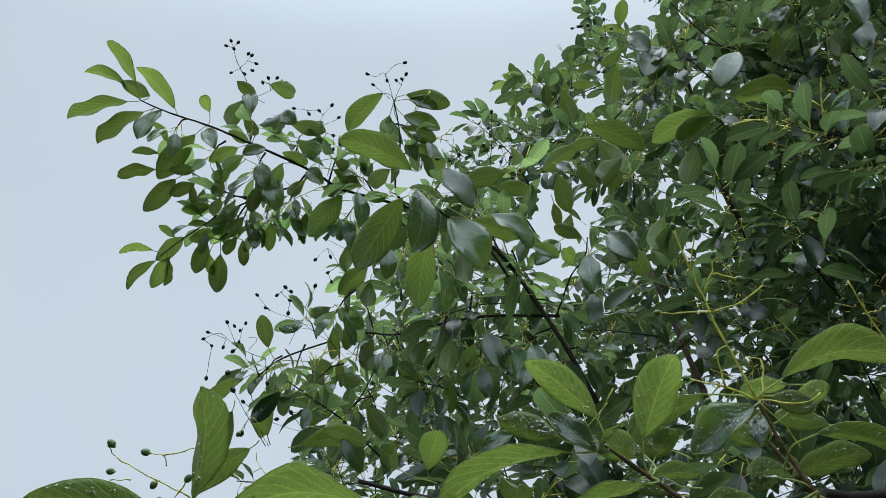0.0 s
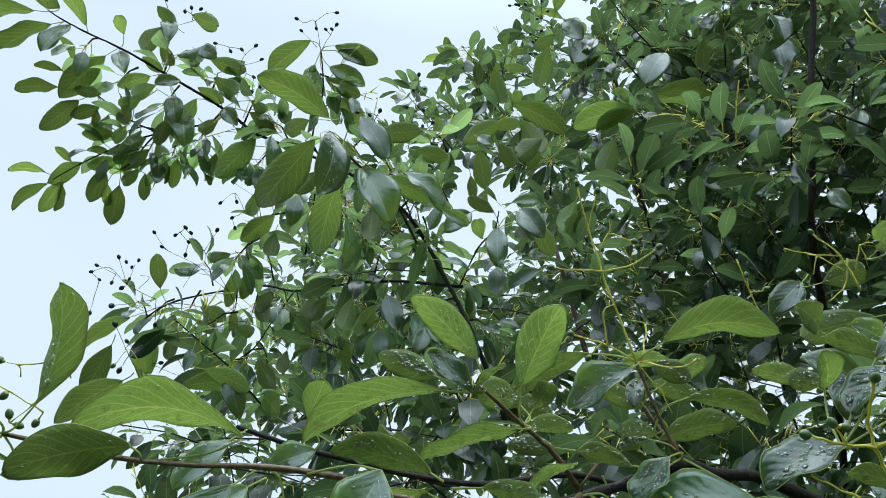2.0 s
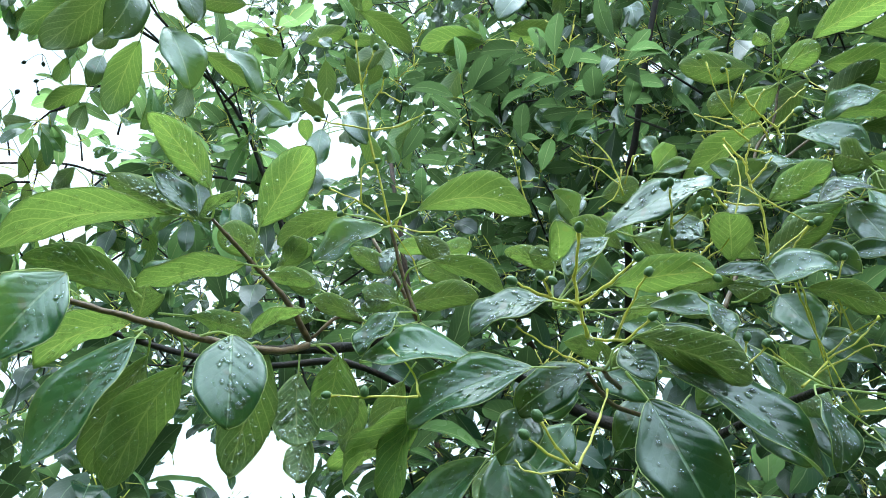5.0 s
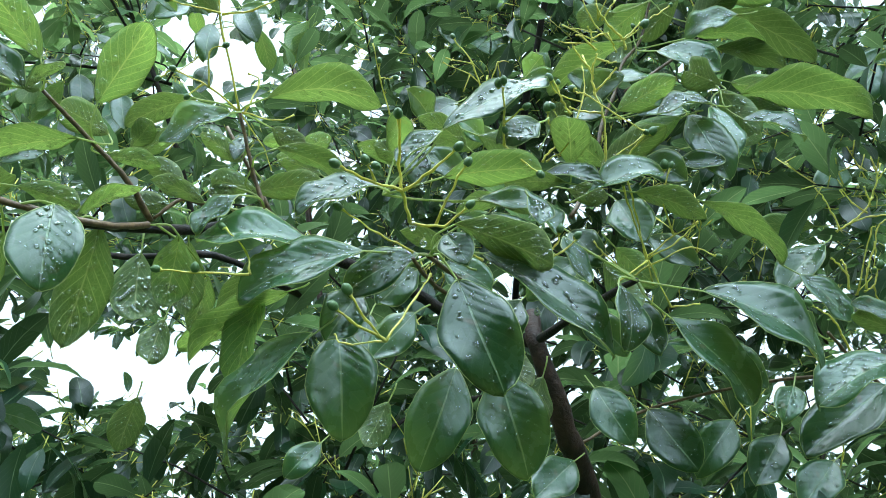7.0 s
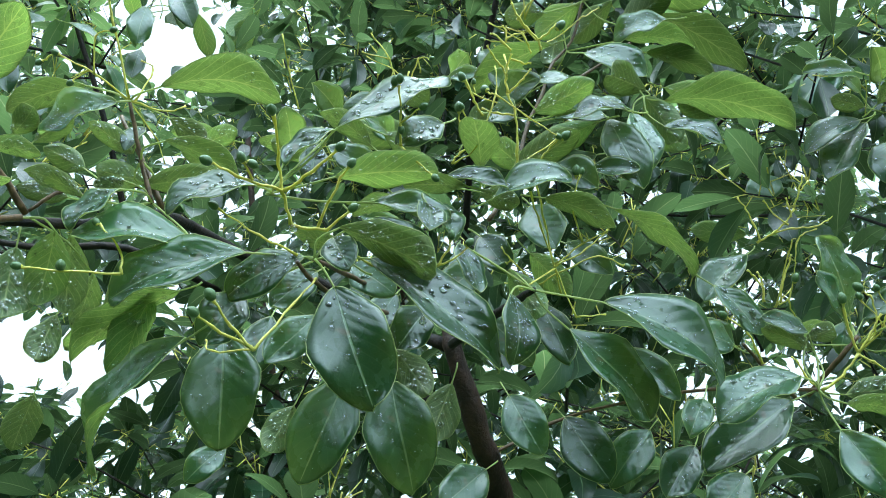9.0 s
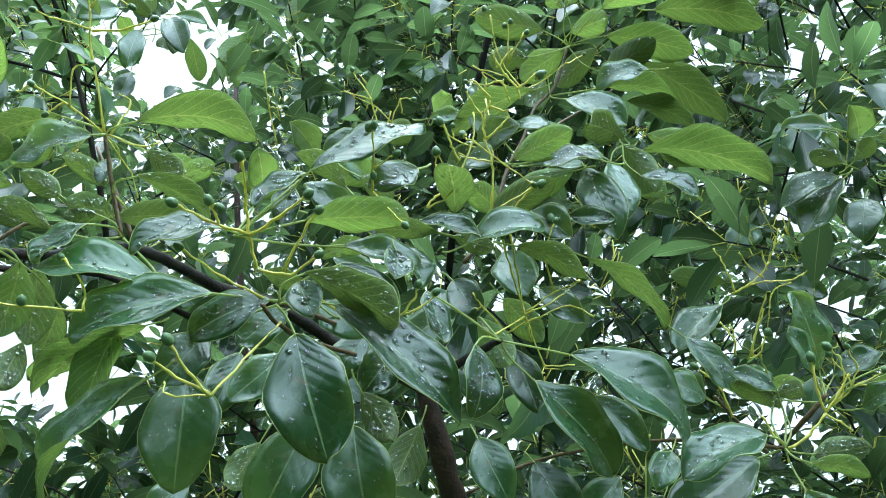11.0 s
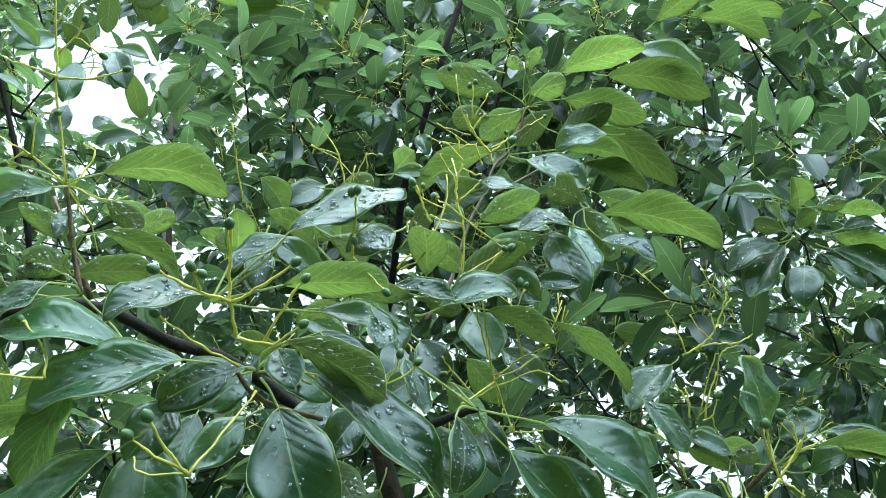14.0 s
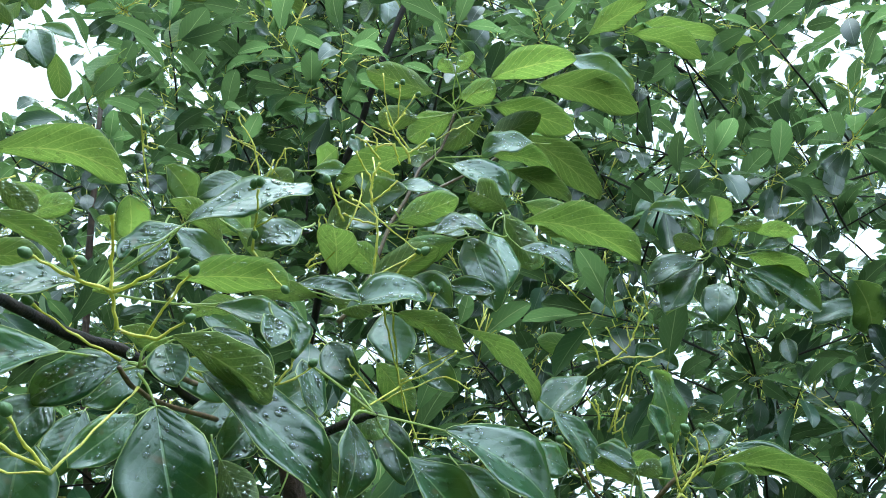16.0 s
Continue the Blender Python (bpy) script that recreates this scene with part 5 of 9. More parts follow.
c.stalk(0.0011, (0.4165, 0.5417, 1.7744), (0.4343, 0.5323, 1.7731), (0.4443, 0.5184, 1.7834))
c.stalk(0.0008, (0.4305, 0.5351, 1.774), (0.4335, 0.5134, 1.7968), (0.437, 0.5081, 1.8049))
c.berry(0.0026639999999999997, (0.3861, 0.4879, 1.8103), (-0.36, -0.89, 0.27))
c.berry(0.002812, (0.3628, 0.5225, 1.7896), (-0.92, -0.39, -0))
c.berry(0.0026639999999999997, (0.4279, 0.5018, 1.8096), (0.47, -0.7, 0.54))
c.berry(0.002516, (0.4445, 0.518, 1.7839), (0.5, -0.7, 0.51))
c.berry(0.002516, (0.437, 0.508, 1.8052), (0.34, -0.52, 0.78))
c.done()
c = Cluster(near_tree, False)
c.stalk(0.0009, (0.3895, 0.5313, 1.7898), (0.381, 0.5252, 1.798))
c.stalk(0.0007, (0.381, 0.5252, 1.798), (0.3841, 0.525, 1.7961), (0.3872, 0.5248, 1.7961))
c.berry(0.0026639999999999997, (0.3803, 0.5251, 1.7985), (-0.64, -0.46, 0.62))
c.berry(0.002516, (0.3872, 0.5248, 1.7961), (0.95, -0.06, -0.29))
c.done()
c = Cluster(near_tree, False)
c.stalk(0.0008, (0.4283, 0.5664, 1.7671), (0.4034, 0.5588, 1.7703), (0.3755, 0.5499, 1.7771))
c.berry(0.002516, (0.3738, 0.5501, 1.7775), (-0.93, -0.29, 0.23))
c.done()
c = Cluster(near_tree, False)
c.stalk(0.0008, (0.4762, 0.545, 1.8477), (0.4684, 0.5322, 1.8635), (0.4624, 0.5217, 1.8745))
c.stalk(0.0007, (0.4762, 0.545, 1.8477), (0.4862, 0.5375, 1.835), (0.4962, 0.53, 1.8243))
c.berry(0.002442, (0.4615, 0.5197, 1.8784), (-0.37, -0.65, 0.67))
c.berry(0.002442, (0.4962, 0.53, 1.8243), (0.58, -0.44, -0.68))
c.berry(0.0026639999999999997, (0.4596, 0.5236, 1.8781), (-0.37, -0.65, 0.67))
c.done()
c = Cluster(near_tree, False)
c.stalk(0.0007, (0.4705, 0.5351, 1.8575), (0.4796, 0.5228, 1.8652))
c.stalk(0.0007, (0.4705, 0.5351, 1.8575), (0.4714, 0.5359, 1.8547), (0.4724, 0.5367, 1.8539))
c.berry(0.002442, (0.48, 0.5222, 1.8662), (0.53, -0.72, 0.45))
c.berry(0.00222, (0.4724, 0.5367, 1.8539), (0.43, 0.36, -0.83))
c.done()
c = Cluster(near_tree, False)
c.stalk(0.0007, (0.5356, 0.5959, 1.8781), (0.5477, 0.5842, 1.8938), (0.529, 0.5775, 1.9138))
c.stalk(0.0007, (0.5477, 0.5842, 1.8938), (0.5535, 0.573, 1.9323), (0.5507, 0.5721, 1.9562))
c.stalk(0.0007, (0.5535, 0.573, 1.9323), (0.581, 0.5718, 1.9219), (0.6086, 0.5705, 1.9134))
c.stalk(0.0007, (0.5535, 0.573, 1.9323), (0.5514, 0.5783, 1.936), (0.5494, 0.5836, 1.9417))
c.berry(0.00222, (0.5288, 0.5769, 1.9149), (-0.66, -0.24, 0.71))
c.berry(0.00222, (0.6086, 0.5705, 1.9134), (0.94, -0.04, -0.32))
c.berry(0.003256, (0.5494, 0.5836, 1.9417), (-0.28, 0.72, 0.64))
c.done()
c = Cluster(near_tree, False)
c.stalk(0.0007, (0.5784, 0.5835, 1.8821), (0.6071, 0.572, 1.9114))
c.done()
c = Cluster(near_tree, False)
c.stalk(0.0009, (0.4093, 0.5386, 1.6992), (0.3945, 0.5316, 1.7075), (0.3819, 0.5238, 1.7165))
c.stalk(0.0009, (0.4079, 0.5384, 1.7001), (0.3861, 0.5295, 1.7043), (0.3756, 0.5246, 1.7072))
c.stalk(0.0006, (0.4093, 0.5386, 1.6992), (0.3906, 0.5552, 1.6984), (0.3884, 0.5737, 1.708))
c.stalk(0.0008, (0.4093, 0.5386, 1.6992), (0.4276, 0.5508, 1.7324), (0.4422, 0.569, 1.7565))
c.berry(0.00296, (0.38, 0.523, 1.7186), (-0.73, -0.45, 0.52))
c.berry(0.0026639999999999997, (0.374, 0.5242, 1.7085), (-0.88, -0.41, 0.24))
c.done()
c = Cluster(near_tree, False)
c.stalk(0.0008, (0.3364, 0.6016, 1.7431), (0.3054, 0.6055, 1.7388), (0.286, 0.606, 1.7356))
c.stalk(0.0007, (0.3054, 0.6055, 1.7388), (0.3051, 0.6048, 1.7391), (0.3048, 0.6042, 1.7414))
c.stalk(0.0008, (0.337, 0.6014, 1.7431), (0.3323, 0.6057, 1.7583), (0.3177, 0.6121, 1.7741))
c.berry(0.0026639999999999997, (0.3048, 0.6042, 1.7414), (-0.21, -0.44, 0.87))
c.berry(0.002368, (0.2833, 0.6063, 1.7362), (-0.99, 0.03, -0.16))
c.berry(0.00222, (0.3152, 0.6123, 1.7748), (-0.65, 0.28, 0.7))
c.done()
c = Cluster(near_tree, False)
c.stalk(0.0008, (0.5841, 0.5666, 1.8576), (0.6005, 0.5782, 1.8402), (0.6197, 0.5873, 1.8157), (0.6411, 0.5895, 1.7818))
c.stalk(0.0007, (0.5841, 0.5666, 1.8576), (0.5838, 0.566, 1.8578), (0.5835, 0.5654, 1.86))
c.stalk(0.0008, (0.6199, 0.5877, 1.815), (0.6392, 0.5745, 1.8305), (0.655, 0.572, 1.8491))
c.stalk(0.0007, (0.6411, 0.5895, 1.7818), (0.6618, 0.582, 1.7865))
c.berry(0.002368, (0.5835, 0.5654, 1.86), (-0.21, -0.44, 0.87))
c.done()
c = Cluster(near_tree, False)
c.stalk(0.0008, (0.5862, 0.5767, 1.7862), (0.6201, 0.5882, 1.814))
c.done()
c = Cluster(near_tree, False)
c.stalk(0.0008, (0.5054, 0.535, 1.7696), (0.509, 0.5291, 1.7786), (0.5089, 0.5259, 1.7844))
c.stalk(0.0008, (0.5026, 0.5366, 1.7679), (0.5137, 0.5301, 1.7747), (0.5198, 0.5243, 1.7825))
c.berry(0.002442, (0.5083, 0.5246, 1.787), (-0.02, -0.48, 0.87))
c.berry(0.002442, (0.5199, 0.523, 1.7849), (0.53, -0.51, 0.68))
c.done()
c = Cluster(near_tree, False)
c.stalk(0.0007, (0.5481, 0.7404, 2.0329), (0.5234, 0.7393, 2.0455), (0.4946, 0.7421, 2.0527))
c.stalk(0.0007, (0.5234, 0.7393, 2.0455), (0.5216, 0.7481, 2.0304))
c.done()
c = Cluster(near_tree, False)
c.stalk(0.0007, (0.4299, 0.6737, 1.9303), (0.4149, 0.6632, 1.9555), (0.4026, 0.653, 1.9789))
c.stalk(0.0007, (0.4149, 0.6632, 1.9555), (0.4131, 0.6603, 1.9605), (0.4112, 0.6574, 1.9674))
c.stalk(0.0007, (0.4149, 0.6632, 1.9555), (0.421, 0.6612, 1.9555), (0.427, 0.6592, 1.9574))
c.berry(0.00222, (0.4112, 0.6574, 1.9674), (-0.27, -0.42, 0.87))
c.berry(0.00222, (0.427, 0.6592, 1.9574), (0.94, -0.31, 0.15))
c.done()
c = Cluster(near_tree, False)
c.stalk(0.0007, (0.5244, 0.6959, 2.018), (0.5243, 0.7075, 1.9971), (0.5121, 0.7175, 1.9845))
c.done()
c = Cluster(near_tree, False)
c.stalk(0.0010, (0.4529, 0.5539, 1.7737), (0.4747, 0.5634, 1.7715))
c.done()
c = Cluster(near_tree, False)
c.stalk(0.0011, (0.5877, 0.5965, 1.8783), (0.5832, 0.5885, 1.9), (0.5752, 0.5802, 1.9254), (0.5656, 0.5773, 1.9406))
c.stalk(0.0010, (0.5656, 0.5773, 1.9406), (0.5618, 0.5745, 1.9503), (0.56, 0.5707, 1.9602), (0.561, 0.5666, 1.9684))
c.stalk(0.0009, (0.5752, 0.5802, 1.9254), (0.5623, 0.5854, 1.9261), (0.5506, 0.5893, 1.9281))
c.stalk(0.0009, (0.5664, 0.577, 1.9407), (0.5734, 0.5691, 1.9515), (0.5773, 0.5639, 1.9592))
c.stalk(0.0009, (0.5621, 0.5735, 1.9523), (0.5553, 0.5729, 1.9597), (0.5474, 0.5729, 1.967), (0.5428, 0.5723, 1.9726))
c.stalk(0.0009, (0.562, 0.5679, 1.9645), (0.5705, 0.5653, 1.9625), (0.5763, 0.5625, 1.9631))
c.stalk(0.0009, (0.5604, 0.5659, 1.9704), (0.5531, 0.5666, 1.9757), (0.5457, 0.5673, 1.9809), (0.543, 0.5685, 1.9807))
c.stalk(0.0008, (0.555, 0.5657, 1.9759), (0.5529, 0.563, 1.9837), (0.5499, 0.5625, 1.9874))
c.stalk(0.0008, (0.5545, 0.565, 1.9778), (0.5612, 0.56, 1.9826), (0.566, 0.5574, 1.9839))
c.stalk(0.0008, (0.565, 0.5582, 1.983), (0.571, 0.5591, 1.9755), (0.5745, 0.5602, 1.9698))
c.stalk(0.0010, (0.5908, 0.5951, 1.8786), (0.5988, 0.5849, 1.8936), (0.6053, 0.5763, 1.9064), (0.6109, 0.5699, 1.915))
c.stalk(0.0010, (0.5532, 0.5906, 1.9231), (0.5447, 0.5899, 1.9324), (0.537, 0.588, 1.9437), (0.532, 0.587, 1.9504))
c.berry(0.003404, (0.6133, 0.5689, 1.9153), (0.46, -0.52, 0.71))
c.berry(0.0031079999999999997, (0.5312, 0.5881, 1.9487), (-0.59, -0.12, 0.8))
c.done()
c = Cluster(near_tree, False)
c.stalk(0.0010, (0.5805, 0.5565, 1.9725), (0.5765, 0.5547, 1.9801), (0.5667, 0.5556, 1.9872), (0.5575, 0.5553, 1.9963), (0.5516, 0.5544, 2.0038))
c.stalk(0.0009, (0.5586, 0.5566, 1.9924), (0.5623, 0.5512, 2.0009), (0.5646, 0.5473, 2.0072))
c.stalk(0.0009, (0.5767, 0.5549, 1.9793), (0.5822, 0.5498, 1.9856), (0.5863, 0.5449, 1.9925))
c.berry(0.003404, (0.5894, 0.544, 1.9916), (0.44, -0.52, 0.73))
c.done()
c = Cluster(near_tree, False)
c.stalk(0.0008, (0.6278, 0.5796, 1.8784), (0.6288, 0.576, 1.8854), (0.6274, 0.5742, 1.8905))
c.berry(0.003404, (0.6271, 0.5738, 1.8917), (-0.24, -0.32, 0.92))
c.done()
c = Cluster(near_tree, False)
c.stalk(0.0009, (0.554, 0.5985, 1.905), (0.5435, 0.6006, 1.91), (0.538, 0.5995, 1.9175), (0.536, 0.5977, 1.9234))
c.stalk(0.0009, (0.554, 0.5985, 1.905), (0.5494, 0.596, 1.9147), (0.5462, 0.5951, 1.9196))
c.berry(0.003404, (0.535, 0.5963, 1.9273), (-0.3, -0.29, 0.91))
c.done()
c = Cluster(near_tree, False)
c.stalk(0.0009, (0.5408, 0.6121, 1.8875), (0.5445, 0.6066, 1.896), (0.554, 0.5985, 1.905), (0.5591, 0.5983, 1.9007))
c.done()
c = Cluster(near_tree, False)
c.stalk(0.0012, (0.8659, 0.6274, 1.9151), (0.8759, 0.6193, 1.9237), (0.8853, 0.6103, 1.9347), (0.8893, 0.6027, 1.9476))
c.stalk(0.0010, (0.8893, 0.6027, 1.9476), (0.8895, 0.5945, 1.9652), (0.8887, 0.5892, 1.9777))
c.stalk(0.0009, (0.8899, 0.595, 1.9638), (0.8948, 0.5886, 1.9733))
c.stalk(0.0010, (0.8759, 0.6193, 1.9237), (0.8914, 0.6097, 1.9303), (0.9102, 0.6002, 1.9338), (0.9206, 0.5926, 1.9409), (0.9231, 0.5898, 1.9446))
c.stalk(0.0009, (0.8676, 0.6255, 1.9178), (0.8596, 0.6235, 1.9295), (0.8485, 0.6218, 1.9434), (0.8387, 0.6218, 1.9524))
c.stalk(0.0009, (0.8881, 0.6097, 1.9335), (0.8738, 0.6122, 1.941), (0.8609, 0.6125, 1.9522))
c.done()
c = Cluster(near_tree, False)
c.stalk(0.0009, (0.8888, 0.6063, 1.9401), (0.8838, 0.6041, 1.9496), (0.8795, 0.6027, 1.9566))
c.done()
c = Cluster(near_tree, False)
c.stalk(0.0009, (0.8994, 0.6117, 1.9186), (0.9023, 0.6069, 1.9264), (0.913, 0.5996, 1.9326))
c.stalk(0.0007, (0.8994, 0.6117, 1.9186), (0.9046, 0.6199, 1.9012), (0.9098, 0.6281, 1.8858))
c.berry(0.002516, (0.9098, 0.6281, 1.8858), (0.27, 0.43, -0.86))
c.done()
c = Cluster(near_tree, False)
c.stalk(0.0010, (0.8401, 0.6008, 1.8426), (0.8362, 0.5973, 1.8537), (0.8272, 0.5973, 1.862), (0.8201, 0.5982, 1.8667))
c.stalk(0.0009, (0.8356, 0.5966, 1.8559), (0.8316, 0.5953, 1.8624), (0.8285, 0.5951, 1.8658))
c.done()
c = Cluster(near_tree, False)
c.stalk(0.0010, (0.8533, 0.5946, 1.844), (0.8504, 0.5886, 1.8598), (0.8512, 0.5819, 1.8737), (0.8511, 0.5778, 1.8828))
c.stalk(0.0009, (0.8521, 0.5962, 1.8416), (0.8584, 0.5911, 1.8468), (0.8591, 0.5866, 1.8561), (0.859, 0.5841, 1.8616))
c.stalk(0.0007, (0.8584, 0.5911, 1.8468), (0.8754, 0.6007, 1.8359), (0.8924, 0.6103, 1.8269))
c.berry(0.003404, (0.8596, 0.5826, 1.8644), (-0.02, -0.41, 0.91))
c.berry(0.002516, (0.8924, 0.6103, 1.8269), (0.78, 0.44, -0.45))
c.done()
c = Cluster(near_tree, False)
c.stalk(0.0010, (0.8523, 0.6182, 1.7933), (0.8449, 0.6164, 1.804), (0.8347, 0.6149, 1.8168), (0.8214, 0.6169, 1.8246), (0.8136, 0.6185, 1.8283))
c.berry(0.003256, (0.8106, 0.6192, 1.8294), (-0.89, 0.18, 0.43))
c.done()
c = Cluster(near_tree, False)
c.stalk(0.0012, (0.8274, 0.5407, 1.754), (0.8381, 0.5311, 1.7651), (0.8454, 0.5204, 1.7817))
c.stalk(0.0010, (0.8454, 0.5204, 1.7817), (0.8494, 0.5122, 1.796), (0.8534, 0.504, 1.8103))
c.stalk(0.0010, (0.8454, 0.5204, 1.7817), (0.8361, 0.5184, 1.7946), (0.8282, 0.5149, 1.8097), (0.8258, 0.5138, 1.8142))
c.stalk(0.0010, (0.8457, 0.5208, 1.7806), (0.8564, 0.518, 1.7769), (0.8667, 0.5159, 1.772))
c.berry(0.003404, (0.824, 0.5128, 1.818), (-0.46, -0.2, 0.87))
c.done()
c = Cluster(near_tree, False)
c.stalk(0.0009, (0.8206, 0.542, 1.7573), (0.8134, 0.5427, 1.7625), (0.8051, 0.542, 1.7716), (0.8005, 0.5427, 1.7743))
c.done()
c = Cluster(near_tree, False)
c.stalk(0.0009, (0.849, 0.5151, 1.79), (0.8521, 0.5091, 1.8003), (0.8451, 0.5033, 1.8194), (0.836, 0.5049, 1.8244))
c.berry(0.003404, (0.8326, 0.5052, 1.8268), (-0.87, 0.15, 0.47))
c.done()
c = Cluster(near_tree, False)
c.stalk(0.0008, (0.6364, 0.6525, 2.0636), (0.6085, 0.6543, 2.0891), (0.5875, 0.6442, 2.1253))
c.stalk(0.0007, (0.632, 0.6542, 2.0654), (0.5997, 0.6742, 2.0683), (0.5872, 0.6806, 2.0714))
c.stalk(0.0007, (0.6364, 0.6525, 2.0636), (0.6586, 0.6492, 2.0874), (0.6674, 0.6356, 2.0987))
c.stalk(0.0007, (0.6586, 0.6492, 2.0874), (0.6565, 0.6491, 2.0887), (0.6544, 0.649, 2.0919))
c.stalk(0.0007, (0.6674, 0.6356, 2.0987), (0.678, 0.6349, 2.1087), (0.6886, 0.6342, 2.1206))
c.berry(0.002516, (0.581, 0.6454, 2.1303), (-0.49, -0.23, 0.84))
c.berry(0.00222, (0.5876, 0.6809, 2.0705), (-0.87, 0.44, 0.22))
c.berry(0.00222, (0.6544, 0.649, 2.0919), (-0.69, -0.02, 0.73))
c.berry(0.00222, (0.6886, 0.6342, 2.1206), (0.69, -0.05, 0.72))
c.done()
c = Cluster(near_tree, False)
c.stalk(0.0008, (0.6158, 0.6504, 2.0877), (0.619, 0.6324, 2.1111))
c.stalk(0.0008, (0.6164, 0.6516, 2.0853), (0.6041, 0.638, 2.1178))
c.berry(0.002516, (0.6211, 0.6308, 2.1114), (0.11, -0.6, 0.79))
c.berry(0.002516, (0.602, 0.6403, 2.1166), (-0.33, -0.36, 0.87))
c.berry(0.002516, (0.6054, 0.6357, 2.12), (-0.33, -0.36, 0.87))
c.done()
c = Cluster(near_tree, False)
c.stalk(0.0007, (0.6227, 0.6598, 2.0666), (0.5885, 0.6713, 2.0839))
c.done()
c = Cluster(near_tree, False)
c.stalk(0.0007, (0.6205, 0.6648, 2.0614), (0.6099, 0.6763, 2.055), (0.5986, 0.6767, 2.0657))
c.done()
c = Cluster(near_tree, False)
c.stalk(0.0007, (0.6187, 0.6563, 2.0758), (0.5968, 0.6683, 2.0801))
c.done()
c = Cluster(near_tree, False)
c.stalk(0.0008, (0.5869, 0.602, 1.9417), (0.584, 0.6075, 1.9777), (0.5875, 0.6318, 2.0203))
c.done()
c = Cluster(near_tree, False)
c.stalk(0.0007, (0.5845, 0.5998, 1.9475), (0.5557, 0.6137, 1.9557), (0.537, 0.599, 1.9554))
c.stalk(0.0007, (0.5557, 0.6137, 1.9557), (0.5536, 0.6119, 1.9595), (0.5516, 0.6101, 1.9653))
c.berry(0.002072, (0.536, 0.5993, 1.956), (-0.79, -0.62, -0.02))
c.berry(0.002072, (0.5516, 0.6101, 1.9653), (-0.37, -0.33, 0.87))
c.done()
c = Cluster(near_tree, False)
c.stalk(0.0008, (0.5933, 0.5757, 1.8716), (0.6079, 0.5832, 1.8456), (0.6222, 0.5945, 1.8246), (0.6378, 0.6051, 1.8033))
c.stalk(0.0007, (0.5933, 0.5757, 1.8716), (0.5932, 0.5756, 1.8707), (0.5931, 0.5755, 1.8719))
c.stalk(0.0008, (0.6244, 0.5953, 1.8211), (0.6393, 0.5823, 1.8359), (0.6518, 0.5675, 1.8453))
c.stalk(0.0008, (0.6391, 0.5811, 1.8378), (0.6244, 0.5746, 1.8624), (0.6235, 0.562, 1.8821))
c.berry(0.00222, (0.5931, 0.5755, 1.8719), (-0.37, -0.33, 0.87))
c.berry(0.00222, (0.6543, 0.5643, 1.8475), (0.58, -0.69, 0.44))
c.berry(0.00222, (0.6234, 0.5608, 1.8839), (-0.04, -0.54, 0.84))
c.done()
c = Cluster(near_tree, False)
c.stalk(0.0008, (0.6159, 0.6051, 1.8048), (0.628, 0.5903, 1.8147), (0.6526, 0.5779, 1.829), (0.669, 0.5708, 1.8229))
c.stalk(0.0008, (0.6126, 0.6059, 1.807), (0.5946, 0.6085, 1.8213), (0.586, 0.6089, 1.8294))
c.stalk(0.0007, (0.5946, 0.6085, 1.8213), (0.5928, 0.6109, 1.8185), (0.591, 0.6133, 1.8178))
c.berry(0.00222, (0.6712, 0.5694, 1.8228), (0.87, -0.37, -0.32))
c.berry(0.00222, (0.591, 0.6133, 1.8178), (-0.52, 0.69, -0.51))
c.done()
c = Cluster(near_tree, False)
c.stalk(0.0008, (0.9027, 0.5634, 1.804), (0.9031, 0.5398, 1.8182), (0.881, 0.5411, 1.8386))
c.stalk(0.0008, (0.9031, 0.5398, 1.8182), (0.9006, 0.5314, 1.8333), (0.8891, 0.5307, 1.8459))
c.stalk(0.0008, (0.9017, 0.5418, 1.8167), (0.9194, 0.5199, 1.8315))
c.berry(0.0026639999999999997, (0.8801, 0.5403, 1.8407), (-0.73, 0.04, 0.68))
c.berry(0.002516, (0.8886, 0.5302, 1.8471), (-0.67, -0.04, 0.74))
c.berry(0.0026639999999999997, (0.9181, 0.52, 1.8327), (0.56, -0.69, 0.47))
c.done()
c = Cluster(near_tree, False)
c.stalk(0.0008, (0.8962, 0.5525, 1.8062), (0.905, 0.5384, 1.8185), (0.9186, 0.5151, 1.8188))
c.berry(0.0026639999999999997, (0.9194, 0.5139, 1.8198), (0.51, -0.86, 0.01))
c.done()
c = Cluster(near_tree, False)
c.stalk(0.0008, (0.8934, 0.5615, 1.8162), (0.8814, 0.5573, 1.8347))
c.berry(0.002516, (0.8797, 0.5559, 1.8385), (-0.54, -0.19, 0.82))
c.done()
c = Cluster(near_tree, False)
c.stalk(0.0007, (0.9029, 0.6471, 1.8644), (0.9097, 0.6316, 1.8806))
c.stalk(0.0008, (0.9042, 0.6461, 1.8646), (0.8964, 0.6163, 1.917), (0.8987, 0.6111, 1.9224))
c.done()
c = Cluster(near_tree, False)
c.stalk(0.0008, (1.1718, 0.7142, 2.2138), (1.1568, 0.6957, 2.2566), (1.132, 0.6897, 2.2906))
c.done()
c = Cluster(near_tree, False)
c.stalk(0.0008, (1.1629, 0.701, 2.2425), (1.1173, 0.7085, 2.2773))
c.done()
c = Cluster(near_tree, False)
c.stalk(0.0008, (1.163, 0.6959, 2.25), (1.1542, 0.6776, 2.2862))
c.done()
c = Cluster(near_tree, False)
c.stalk(0.0008, (1.249, 0.6447, 2.2396), (1.2312, 0.6132, 2.3044))
c.done()
c = Cluster(near_tree, False)
c.stalk(0.0008, (1.2461, 0.6369, 2.2541), (1.266, 0.6015, 2.2868))
c.done()
c = Cluster(near_tree, False)
